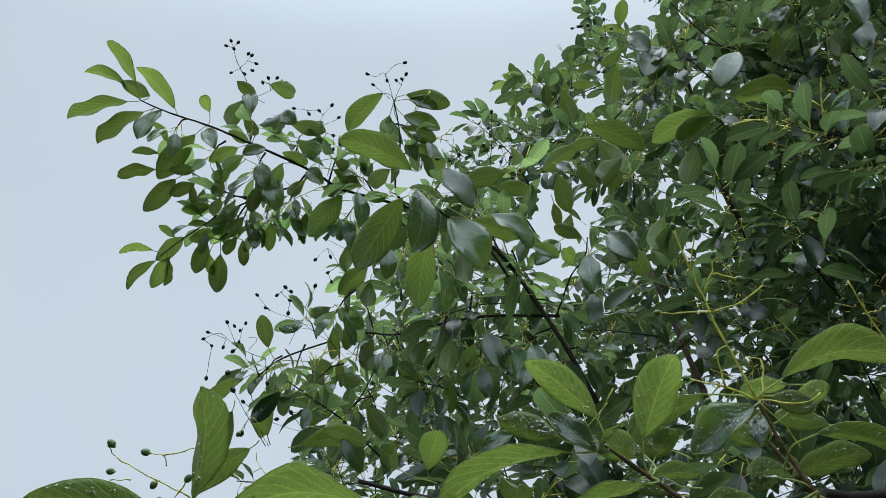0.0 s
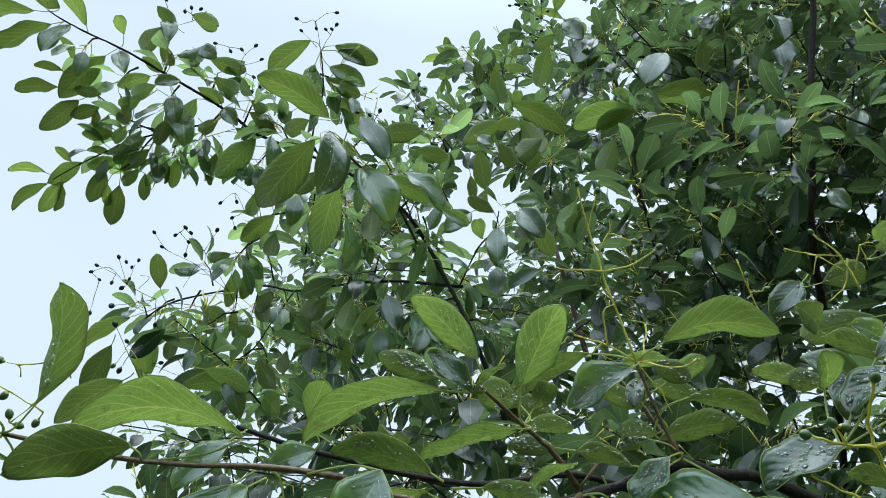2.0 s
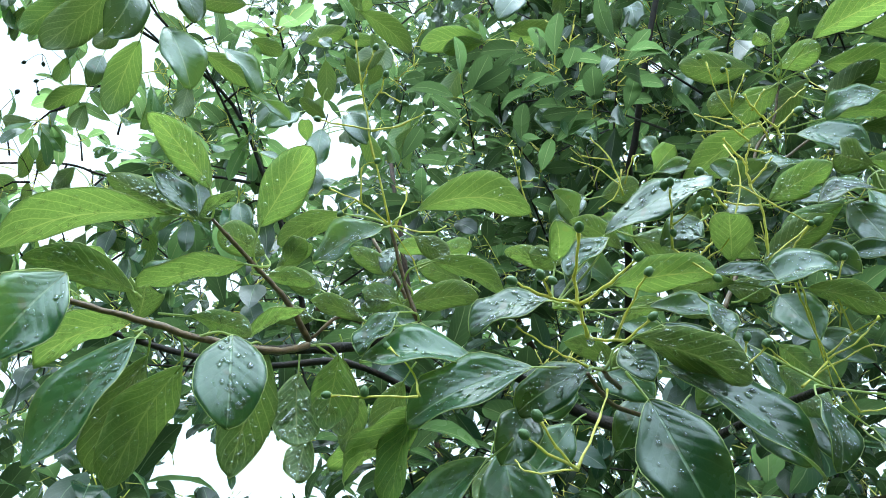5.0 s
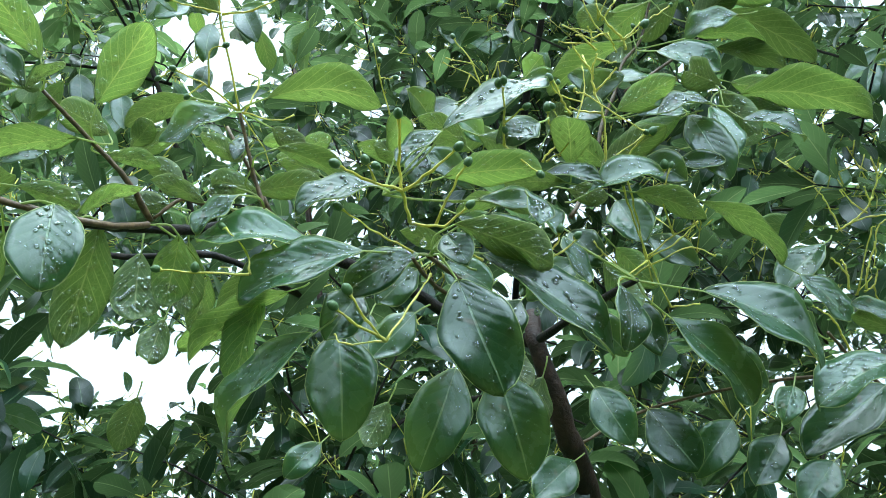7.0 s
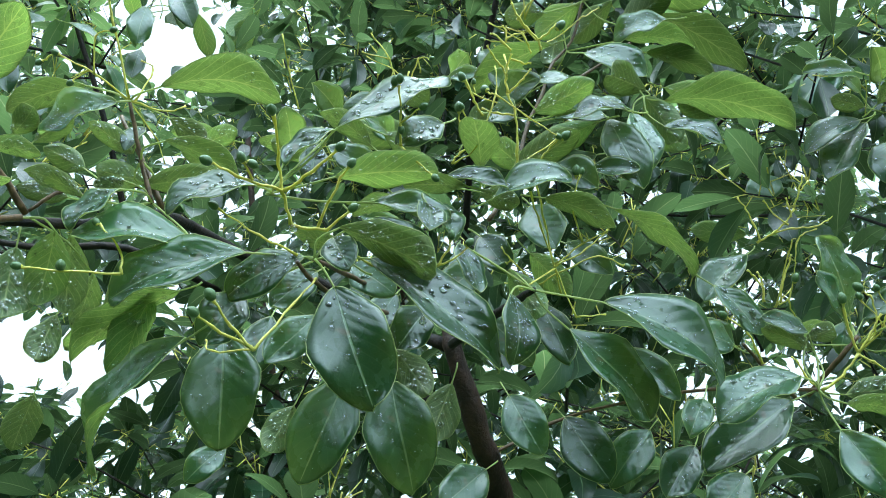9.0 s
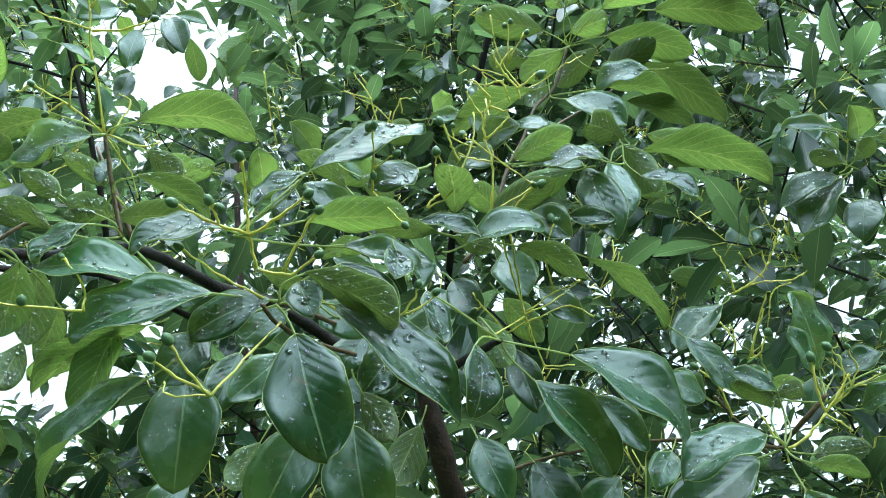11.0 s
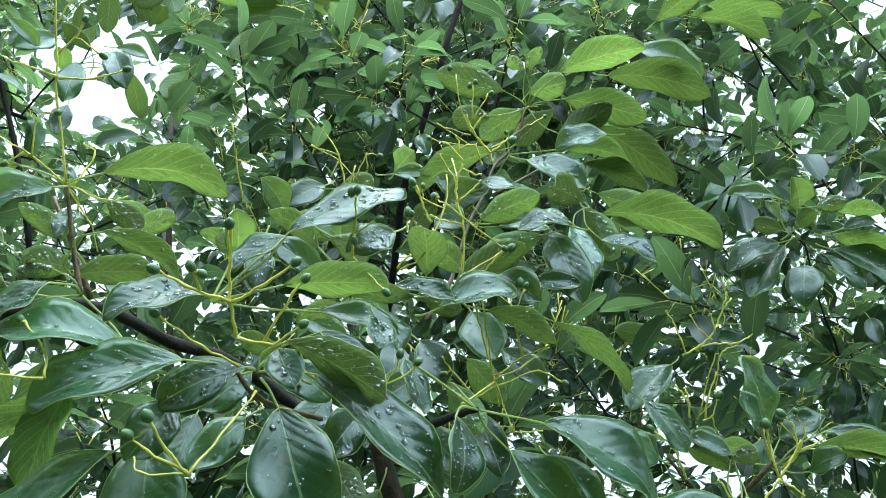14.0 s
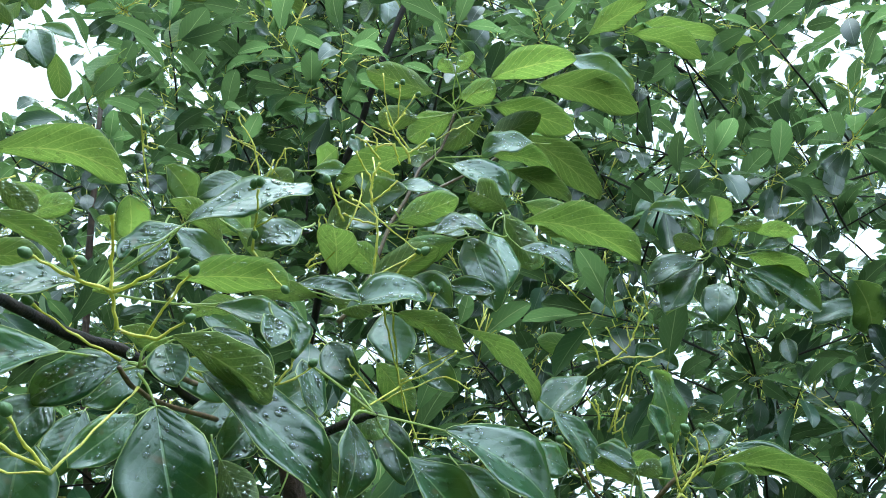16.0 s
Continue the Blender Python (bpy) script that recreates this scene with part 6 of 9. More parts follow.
c.stalk(0.0008, (1.2103, 0.6845, 2.2192), (1.2048, 0.6587, 2.2633), (1.2132, 0.6396, 2.2832))
c.done()
c = Cluster(near_tree, False)
c.stalk(0.0007, (1.0272, 0.7839, 2.0499), (1.0563, 0.7615, 2.054), (1.0516, 0.7286, 2.1077))
c.done()
c = Cluster(near_tree, False)
c.stalk(0.0007, (1.0474, 0.7729, 2.0459), (1.094, 0.737, 2.0524))
c.done()
c = Cluster(near_tree, False)
c.stalk(0.0008, (0.5089, 0.6654, 1.9672), (0.4933, 0.6576, 1.9945), (0.4731, 0.6577, 2.0149))
c.stalk(0.0007, (0.4944, 0.6573, 1.9938), (0.4718, 0.6685, 2))
c.berry(0.00222, (0.4727, 0.6574, 2.0157), (-0.71, 0, 0.71))
c.done()
c = Cluster(near_tree, False)
c.stalk(0.0007, (0.5238, 0.6899, 1.9979), (0.5252, 0.6753, 2.0183), (0.5353, 0.6684, 2.0184))
c.berry(0.002072, (0.5351, 0.6682, 2.0188), (0.83, -0.56, 0.01))
c.done()
c = Cluster(near_tree, False)
c.stalk(0.0007, (0.5297, 0.6793, 2.0077), (0.5246, 0.6748, 2.0196))
c.done()
c = Cluster(near_tree, False)
c.stalk(0.0008, (0.9936, 0.8599, 1.9704), (0.9886, 0.8364, 2.0105))
c.done()
hanging_drop(near_tree, (0.2087, 0.6164, 1.8231), 0.0018)
hanging_drop(near_tree, (0.2364, 0.6311, 1.8165), 0.0018)
hanging_drop(near_tree, (0.608, 0.5547, 1.8163), 0.0018)
hanging_drop(near_tree, (0.4184, 0.5419, 1.7726), 0.0026)
hanging_drop(near_tree, (0.4288, 0.5496, 1.7669), 0.0024)
hanging_drop(near_tree, (0.5, 0.5348, 1.7335), 0.0022)
hanging_drop(near_tree, (0.4259, 0.5555, 1.8079), 0.0018)

# ---- the tree behind: limbs, leaves, fruit, leafy twigs ----
limb(far_tree, "twig", [(-0.553, 1.125, 2.666), (-0.526, 1.134, 2.656), (-0.484, 1.146, 2.643), (-0.429, 1.161, 2.63), (-0.346, 1.187, 2.602), (-0.241, 1.222, 2.564), (-0.183, 1.247, 2.534)], 0.0012, 0.0028, M_BARK)
limb(far_tree, "branch", [(-0.183, 1.247, 2.534), (-0.011, 1.272, 2.486), (0.108, 1.308, 2.43), (0.202, 1.307, 2.278), (0.266, 1.329, 2.159), (0.311, 1.359, 2.063)], 0.0028, 0.0045, M_BARK)
limb(far_tree, "twig", [(-0.41, 1.279, 2.446), (-0.388, 1.269, 2.465), (-0.349, 1.244, 2.511), (-0.268, 1.237, 2.536)], 0.001, 0.002, M_BARK)
limb(far_tree, "twig", [(-0.533, 1.288, 2.411), (-0.479, 1.271, 2.447), (-0.403, 1.252, 2.489), (-0.349, 1.244, 2.511)], 0.001, 0.0016, M_BARK)
limb(far_tree, "twig", [(-0.46, 1.206, 2.553), (-0.397, 1.231, 2.523), (-0.349, 1.244, 2.511)], 0.001, 0.0016, M_BARK)
limb(far_tree, "twig", [(-0.074, 1.16, 2.67), (-0.068, 1.178, 2.643), (-0.064, 1.204, 2.603), (-0.073, 1.244, 2.52), (-0.031, 1.257, 2.487)], 0.001, 0.002, M_BARK)
limb(far_tree, "twig", [(-0.38, 1.476, 2.233), (-0.324, 1.456, 2.274), (-0.259, 1.491, 2.323), (-0.177, 1.53, 2.369), (-0.113, 1.556, 2.377), (-0.033, 1.517, 2.376), (0.087, 1.445, 2.36), (0.221, 1.322, 2.295)], 0.0015, 0.003, M_BARK)
limb(far_tree, "twig", [(-0.205, 1.526, 2.183), (-0.17, 1.553, 2.241), (-0.139, 1.547, 2.312), (-0.113, 1.556, 2.377)], 0.001, 0.002, M_BARK)
limb(far_tree, "twig", [(0.269, 1.21, 2.387), (0.264, 1.227, 2.358), (0.239, 1.243, 2.329), (0.215, 1.304, 2.285)], 0.001, 0.0016, M_BARK)
limb(far_tree, "twig", [(0.166, 1.798, 3.317), (0.242, 1.793, 3.244), (0.319, 1.797, 3.156), (0.385, 1.793, 2.986)], 0.001, 0.0018, M_BARK)
limb(far_tree, "twig", [(0.327, 1.72, 3.28), (0.321, 1.754, 3.225), (0.319, 1.797, 3.156)], 0.001, 0.0016, M_BARK)
limb(far_tree, "twig", [(0.554, 1.313, 2.739), (0.611, 1.381, 2.735), (0.657, 1.506, 2.733), (0.707, 1.605, 2.773)], 0.0012, 0.003, M_BARK)
limb(far_tree, "twig", [(0.466, 1.39, 2.98), (0.603, 1.421, 3.009), (0.73, 1.479, 3.07), (0.89, 1.588, 3.113)], 0.0015, 0.003, M_BARK)
limb(far_tree, "twig", [(0.515, 1.323, 3.094), (0.596, 1.399, 3.08), (0.676, 1.467, 3.08), (0.787, 1.539, 3.08)], 0.0012, 0.0024, M_BARK)
limb(far_tree, "twig", [(0.707, 1.605, 2.773), (0.872, 1.671, 2.791), (1.03, 1.763, 2.765)], 0.0012, 0.0024, M_BARK)
limb(far_tree, "twig", [(0.776, 1.797, 2.669), (0.733, 1.713, 2.7), (0.666, 1.63, 2.727)], 0.0012, 0.002, M_BARK)
limb(far_tree, "stem", [(0.717, 1.997, 3.613), (0.786, 2.1, 3.26), (0.872, 2.169, 2.96), (0.926, 2.262, 2.811), (1.024, 2.364, 2.651), (1.215, 2.503, 2.434), (1.535, 2.874, 1.847), (1.437, 2.589, 1.016), (1.317, 2.241, -0.08)], 0.01, 0.016, M_RED_BARK)
limb(far_tree, "branch", [(0.793, 0.886, 3.243), (0.82, 0.995, 3.051), (0.84, 1.102, 2.824), (0.836, 1.159, 2.67), (0.85, 1.234, 2.54), (0.862, 1.298, 2.428), (0.956, 1.483, 2.19), (1.202, 2.019, 1.618), (1.202, 1.984, 0.89), (1.201, 1.942, -0.08)], 0.0045, 0.009, M_BARK)
limb(far_tree, "stem", [(0.445, 1.639, 2.614), (0.547, 1.653, 2.231), (0.632, 1.633, 1.941), (0.679, 1.658, 1.841), (0.74, 1.702, 1.691), (0.982, 2.01, 1.05), (1.046, 1.978, 0.578), (1.124, 1.939, -0.08)], 0.005, 0.012, M_RED_BARK)
limb(far_tree, "branch", [(1.61, 1.049, 2.83), (1.597, 1.201, 2.768), (1.544, 1.39, 2.661), (1.506, 1.561, 2.58)], 0.003, 0.005, M_BARK)
limb(far_tree, "twig", [(1.239, 0.718, 2.223), (1.343, 0.769, 2.165), (1.441, 0.809, 2.11), (1.579, 0.893, 1.948)], 0.0012, 0.0022, M_BARK)
limb(far_tree, "twig", [(1.109, 1.054, 2.183), (1.238, 1.021, 2.204), (1.355, 0.993, 2.231)], 0.002, 0.003, M_BARK)
limb(far_tree, "branch", [(1.744, 0.773, 3.196), (1.763, 0.931, 3.148), (1.697, 1.027, 3.071), (1.599, 1.075, 3.098), (1.507, 1.109, 3.14)], 0.003, 0.006, M_BARK)
limb(far_tree, "branch", [(2.065, 0.785, 2.854), (1.947, 0.973, 2.796), (1.865, 1.116, 2.768)], 0.003, 0.005, M_BARK)
limb(far_tree, "twig", [(1.167, 0.731, 2.606), (1.294, 0.765, 2.632), (1.418, 0.801, 2.66)], 0.0015, 0.0025, M_BARK)
leaf(far_tree, (-0.007, 1.005, 2.382), (-0.113, 0.97, 2.421), (0.18, 0.43, 0.88), 0.050, 0.10, (0.007, 1.006, 2.384), 0)
leaf(far_tree, (-0.042, 1.065, 2.282), (-0.042, 1.06, 2.229), (0.2, -0.98, 0.1), 0.031, 0.08, None, 0)
leaf(far_tree, (0.081, 1.053, 2.321), (0.153, 1.073, 2.301), (0.04, 0.62, 0.78), 0.032, 0.03, (0.019, 1.027, 2.352), 0)
leaf(far_tree, (-0.285, 1.175, 2.068), (-0.317, 1.214, 2.001), (-0.47, 0.65, 0.6), 0.035, 0.03, None, 0)
leaf(far_tree, (1, 0.7, 2.511), (1.111, 0.622, 2.515), (-0.12, -0.11, 0.99), 0.057, 0.07, None, 0)
leaf(far_tree, (0.065, 1.117, 2.311), (0.065, 1.116, 2.249), (-0.07, 1, -0.02), 0.035, 0.07, None, 0)
leaf(far_tree, (0.167, 1.207, 2.186), (0.186, 1.187, 2.123), (-0.21, -0.95, 0.23), 0.043, 0.07, None, 0)
leaf(far_tree, (0.178, 1.165, 2.254), (0.222, 1.174, 2.248), (0.24, -0.84, 0.49), 0.028, 0.07, None, 0)
leaf(far_tree, (0.171, 1.124, 2.318), (0.214, 1.137, 2.304), (0.21, -0.95, -0.24), 0.023, 0.08, None, 0)
leaf(far_tree, (0.759, 1.052, 2.373), (0.765, 1.025, 2.324), (-0.76, -0.61, 0.24), 0.031, 0.04, None, 0)
leaf(far_tree, (1.461, 0.747, 2.079), (1.554, 0.684, 2.079), (-0.48, -0.71, 0.52), 0.053, 0.03, None, 0)
leaf(far_tree, (1.498, 0.673, 2.153), (1.438, 0.692, 2.101), (-0.55, -0.77, 0.34), 0.047, 0.08, None, 0)
leaf(far_tree, (1.405, 0.732, 2.158), (1.394, 0.717, 2.108), (-0.88, -0.37, 0.31), 0.033, 0.07, None, 0)
leaf(far_tree, (1.185, 0.803, 2.274), (1.11, 0.807, 2.262), (-0.05, -1, -0.01), 0.047, 0.04, None, 0)
leaf(far_tree, (0.163, 1.267, 2.184), (0.152, 1.253, 2.13), (0.11, -0.97, 0.23), 0.036, 0.05, None, 0)
leaf(far_tree, (0.271, 1.217, 2.281), (0.27, 1.207, 2.222), (-0.12, -0.98, 0.18), 0.037, 0.07, (0.264, 1.184, 2.332), 0)
leaf(far_tree, (0.264, 1.183, 2.334), (0.266, 1.169, 2.259), (-0.15, -0.97, 0.18), 0.047, 0.04, (0.264, 1.184, 2.332), 0)
leaf(far_tree, (0.292, 1.169, 2.361), (0.322, 1.161, 2.305), (0.25, -0.93, 0.26), 0.040, 0.06, (0.264, 1.184, 2.332), 0)
leaf(far_tree, (0.301, 1.18, 2.344), (0.304, 1.165, 2.303), (0.3, 0.9, -0.31), 0.028, 0.04, (0.264, 1.184, 2.332), 0)
leaf(far_tree, (0.301, 1.175, 2.371), (0.333, 1.138, 2.298), (-0.53, -0.83, 0.18), 0.041, 0.06, None, 0)
leaf(far_tree, (-0.119, 1.134, 2.441), (-0.105, 1.13, 2.368), (0.69, -0.7, 0.18), 0.035, 0.06, (-0.111, 1.13, 2.449), 0)
leaf(far_tree, (0.074, 1.29, 2.227), (0.048, 1.316, 2.182), (-0.01, 0.87, 0.5), 0.033, 0.05, None, 0)
leaf(far_tree, (0.063, 1.305, 2.202), (0.043, 1.324, 2.168), (-0.01, 0.87, 0.5), 0.019, 0.06, None, 0)
leaf(far_tree, (0.093, 1.281, 2.244), (0.117, 1.265, 2.176), (-0.16, -0.97, 0.18), 0.046, 0.05, (0.094, 1.266, 2.268), 0)
leaf(far_tree, (0.336, 1.221, 2.38), (0.368, 1.254, 2.332), (0.09, 0.78, 0.61), 0.038, 0.06, (0.269, 1.228, 2.358), 0)
leaf(far_tree, (0.222, 1.231, 2.393), (0.18, 1.212, 2.335), (0.28, -0.95, 0.12), 0.040, 0.08, None, 0)
leaf(far_tree, (1.519, 0.815, 2.125), (1.508, 0.792, 2.088), (-0.88, -0.23, 0.41), 0.028, 0.08, None, 0)
leaf(far_tree, (1.209, 0.681, 2.638), (1.272, 0.651, 2.619), (0.18, -0.24, 0.95), 0.030, 0.09, None, 0)
leaf(far_tree, (0.031, 1.327, 2.256), (0.022, 1.321, 2.189), (-0.17, 0.98, -0.07), 0.042, 0.09, None, 0)
leaf(far_tree, (0.248, 1.277, 2.371), (0.232, 1.227, 2.376), (-0.28, 0.19, 0.94), 0.030, 0.07, (0.274, 1.271, 2.385), 0)
leaf(far_tree, (0.419, 1.254, 2.435), (0.392, 1.289, 2.375), (0.16, 0.88, 0.45), 0.034, 0.06, None, 0)
leaf(far_tree, (0.424, 1.255, 2.435), (0.427, 1.295, 2.372), (-0.56, 0.71, 0.43), 0.032, 0.08, None, 0)
leaf(far_tree, (-0.167, 1.214, 2.495), (-0.229, 1.249, 2.43), (-0.2, 0.77, 0.6), 0.046, 0.07, (-0.131, 1.209, 2.509), 0)
leaf(far_tree, (0.269, 1.294, 2.441), (0.218, 1.278, 2.457), (-0.06, 0.8, 0.6), 0.025, 0.04, (0.279, 1.314, 2.411), 0)
leaf(far_tree, (0.244, 1.386, 2.292), (0.23, 1.375, 2.231), (-0.07, 0.98, -0.16), 0.039, 0.06, None, 0)
leaf(far_tree, (0.345, 1.223, 2.566), (0.298, 1.209, 2.505), (-0.4, 0.91, 0.1), 0.046, 0.06, None, 0)
leaf(far_tree, (0.117, 1.23, 2.516), (0.173, 1.21, 2.492), (0.47, 0.74, 0.48), 0.037, 0.07, None, 0)
leaf(far_tree, (0.301, 1.285, 2.46), (0.352, 1.285, 2.47), (-0.03, -1, 0.05), 0.028, 0.08, None, 0)
leaf(far_tree, (0.69, 1.223, 2.495), (0.788, 1.218, 2.481), (0, -0.94, 0.34), 0.047, 0.06, None, 0)
leaf(far_tree, (0.417, 1.276, 2.47), (0.39, 1.274, 2.4), (-0.08, 1, 0.01), 0.047, 0.08, None, 0)
leaf(far_tree, (1.323, 0.858, 2.465), (1.249, 0.89, 2.337), (-0.55, -0.83, 0.11), 0.073, 0.05, None, 0)
leaf(far_tree, (0.909, 1.137, 2.63), (0.882, 1.138, 2.555), (-0.34, -0.94, 0.11), 0.050, 0.09, None, 0)
leaf(far_tree, (-0.579, 1.123, 2.664), (-0.692, 1.132, 2.631), (-0.29, -0.26, 0.92), 0.050, 0.04, (-0.553, 1.125, 2.666), 0)
leaf(far_tree, (-0.562, 1.106, 2.693), (-0.614, 1.059, 2.76), (0.5, 0.47, 0.72), 0.041, 0.05, (-0.553, 1.125, 2.666), 0)
leaf(far_tree, (-0.579, 1.109, 2.686), (-0.653, 1.084, 2.713), (0.33, 0.04, 0.94), 0.035, 0.09, (-0.553, 1.125, 2.666), 0)
leaf(far_tree, (-0.536, 1.121, 2.674), (-0.589, 1.102, 2.695), (-0.08, 0.84, 0.54), 0.028, 0.07, (-0.553, 1.125, 2.666), 0)
leaf(far_tree, (-0.548, 1.136, 2.648), (-0.638, 1.161, 2.595), (-0.53, -0.15, 0.83), 0.045, 0.04, (-0.526, 1.134, 2.656), 0)
leaf(far_tree, (-0.516, 1.138, 2.652), (-0.536, 1.123, 2.571), (-0.04, -0.98, 0.19), 0.040, 0.06, (-0.526, 1.134, 2.656), 0)
leaf(far_tree, (-0.534, 1.147, 2.633), (-0.501, 1.17, 2.602), (0.37, 0.51, 0.78), 0.021, 0.06, (-0.526, 1.134, 2.656), 0)
leaf(far_tree, (-0.489, 1.138, 2.655), (-0.554, 1.091, 2.72), (0.4, 0.49, 0.77), 0.043, 0.04, (-0.484, 1.146, 2.643), 0)
leaf(far_tree, (-0.453, 1.168, 2.614), (-0.524, 1.207, 2.54), (-0.49, 0.48, 0.73), 0.046, 0.08, (-0.429, 1.161, 2.63), 0)
leaf(far_tree, (-0.43, 1.164, 2.624), (-0.403, 1.155, 2.568), (0.06, -0.98, 0.19), 0.039, 0.04, (-0.429, 1.161, 2.63), 0)
leaf(far_tree, (-0.424, 1.147, 2.651), (-0.421, 1.102, 2.649), (-0.47, -0.08, 0.88), 0.028, 0.06, (-0.429, 1.161, 2.63), 0)
leaf(far_tree, (-0.523, 1.181, 2.582), (-0.572, 1.175, 2.583), (0.02, 0.08, 1), 0.021, 0.07, (-0.46, 1.206, 2.553), 0)
leaf(far_tree, (-0.454, 1.204, 2.556), (-0.502, 1.199, 2.557), (-0.08, 0.79, 0.6), 0.021, 0.06, (-0.46, 1.206, 2.553), 0)
leaf(far_tree, (-0.529, 1.197, 2.556), (-0.601, 1.197, 2.543), (-0.17, 0.14, 0.97), 0.031, 0.07, (-0.46, 1.206, 2.553), 0)
leaf(far_tree, (-0.492, 1.21, 2.541), (-0.552, 1.236, 2.489), (-0.29, 0.67, 0.68), 0.036, 0.08, (-0.46, 1.206, 2.553), 0)
leaf(far_tree, (-0.455, 1.217, 2.535), (-0.504, 1.225, 2.516), (-0.17, 0.72, 0.68), 0.028, 0.10, (-0.46, 1.206, 2.553), 0)
leaf(far_tree, (-0.458, 1.22, 2.531), (-0.461, 1.236, 2.505), (-0.4, 0.76, 0.52), 0.017, 0.05, (-0.46, 1.206, 2.553), 0)
leaf(far_tree, (-0.427, 1.243, 2.5), (-0.481, 1.242, 2.492), (-0.1, 0.79, 0.61), 0.028, 0.08, (-0.397, 1.231, 2.523), 0)
leaf(far_tree, (-0.439, 1.225, 2.527), (-0.43, 1.215, 2.484), (-0.36, 0.89, -0.28), 0.026, 0.08, (-0.397, 1.231, 2.523), 0)
leaf(far_tree, (-0.401, 1.216, 2.546), (-0.41, 1.214, 2.498), (-0.54, 0.84, 0.05), 0.028, 0.05, (-0.397, 1.231, 2.523), 0)
leaf(far_tree, (-0.408, 1.236, 2.514), (-0.414, 1.23, 2.471), (-0.55, 0.83, -0.03), 0.026, 0.03, (-0.397, 1.231, 2.523), 0)
leaf(far_tree, (-0.381, 1.241, 2.51), (-0.383, 1.225, 2.46), (-0.56, 0.79, -0.23), 0.032, 0.10, (-0.397, 1.231, 2.523), 0)
leaf(far_tree, (-0.36, 1.141, 2.671), (-0.379, 1.139, 2.608), (-0.59, 0.8, 0.15), 0.036, 0.05, None, 0)
leaf(far_tree, (-0.334, 1.142, 2.675), (-0.37, 1.122, 2.701), (-0.09, 0.84, 0.53), 0.024, 0.05, None, 0)
leaf(far_tree, (-0.347, 1.135, 2.683), (-0.332, 1.125, 2.626), (0.18, -0.96, 0.22), 0.034, 0.09, None, 0)
leaf(far_tree, (-0.308, 1.13, 2.698), (-0.253, 1.123, 2.666), (0.37, 0.8, 0.46), 0.032, 0.07, None, 0)
leaf(far_tree, (-0.361, 1.157, 2.647), (-0.335, 1.179, 2.616), (-0.18, 0.86, 0.47), 0.026, 0.06, (-0.346, 1.187, 2.602), 0)
leaf(far_tree, (-0.313, 1.164, 2.644), (-0.275, 1.148, 2.6), (0.44, 0.9, 0.05), 0.032, 0.08, (-0.346, 1.187, 2.602), 0)
leaf(far_tree, (-0.389, 1.17, 2.622), (-0.352, 1.184, 2.606), (-0.08, 0.84, 0.54), 0.024, 0.03, (-0.346, 1.187, 2.602), 0)
leaf(far_tree, (-0.373, 1.189, 2.595), (-0.427, 1.197, 2.572), (-0.18, 0.7, 0.69), 0.032, 0.08, (-0.346, 1.187, 2.602), 0)
leaf(far_tree, (-0.363, 1.197, 2.583), (-0.386, 1.177, 2.535), (-0.75, 0.65, 0.1), 0.035, 0.06, (-0.346, 1.187, 2.602), 0)
leaf(far_tree, (-0.32, 1.193, 2.596), (-0.351, 1.169, 2.564), (0.6, -0.8, 0.03), 0.031, 0.04, (-0.346, 1.187, 2.602), 0)
leaf(far_tree, (-0.331, 1.208, 2.571), (-0.309, 1.204, 2.506), (0.13, -0.99, 0.11), 0.036, 0.08, (-0.346, 1.187, 2.602), 0)
leaf(far_tree, (-0.311, 1.224, 2.548), (-0.286, 1.215, 2.469), (0.13, -0.98, 0.15), 0.043, 0.10, (-0.346, 1.187, 2.602), 0)
leaf(far_tree, (-0.338, 1.231, 2.534), (-0.342, 1.236, 2.479), (-0.4, 0.91, 0.12), 0.030, 0.04, None, 0)
leaf(far_tree, (-0.385, 1.209, 2.56), (-0.407, 1.187, 2.517), (-0.79, 0.6, 0.1), 0.033, 0.07, (-0.346, 1.187, 2.602), 0)
leaf(far_tree, (-0.479, 1.27, 2.449), (-0.53, 1.288, 2.411), (-0.23, 0.72, 0.66), 0.030, 0.05, (-0.41, 1.279, 2.446), 0)
leaf(far_tree, (-0.538, 1.278, 2.426), (-0.6, 1.273, 2.423), (-0.06, 0.08, 0.99), 0.026, 0.08, None, 0)
leaf(far_tree, (-0.533, 1.289, 2.409), (-0.591, 1.31, 2.367), (-0.59, 0.02, 0.81), 0.031, 0.08, None, 0)
leaf(far_tree, (-0.506, 1.287, 2.416), (-0.542, 1.315, 2.367), (-0.34, 0.7, 0.63), 0.028, 0.05, None, 0)
leaf(far_tree, (-0.509, 1.29, 2.412), (-0.516, 1.316, 2.37), (0.33, 0.83, 0.45), 0.021, 0.09, None, 0)
leaf(far_tree, (-0.495, 1.268, 2.448), (-0.524, 1.254, 2.466), (-0.05, 0.82, 0.58), 0.015, 0.08, None, 0)
leaf(far_tree, (-0.415, 1.27, 2.46), (-0.468, 1.274, 2.445), (-0.12, 0.78, 0.61), 0.028, 0.08, (-0.41, 1.279, 2.446), 0)
leaf(far_tree, (-0.43, 1.261, 2.47), (-0.47, 1.258, 2.469), (-0.05, 0.28, 0.96), 0.017, 0.09, (-0.41, 1.279, 2.446), 0)
leaf(far_tree, (-0.436, 1.276, 2.445), (-0.459, 1.308, 2.392), (-0.35, 0.73, 0.58), 0.032, 0.06, (-0.41, 1.279, 2.446), 0)
leaf(far_tree, (-0.432, 1.291, 2.423), (-0.427, 1.313, 2.389), (-0.37, 0.8, 0.47), 0.019, 0.08, (-0.41, 1.279, 2.446), 0)
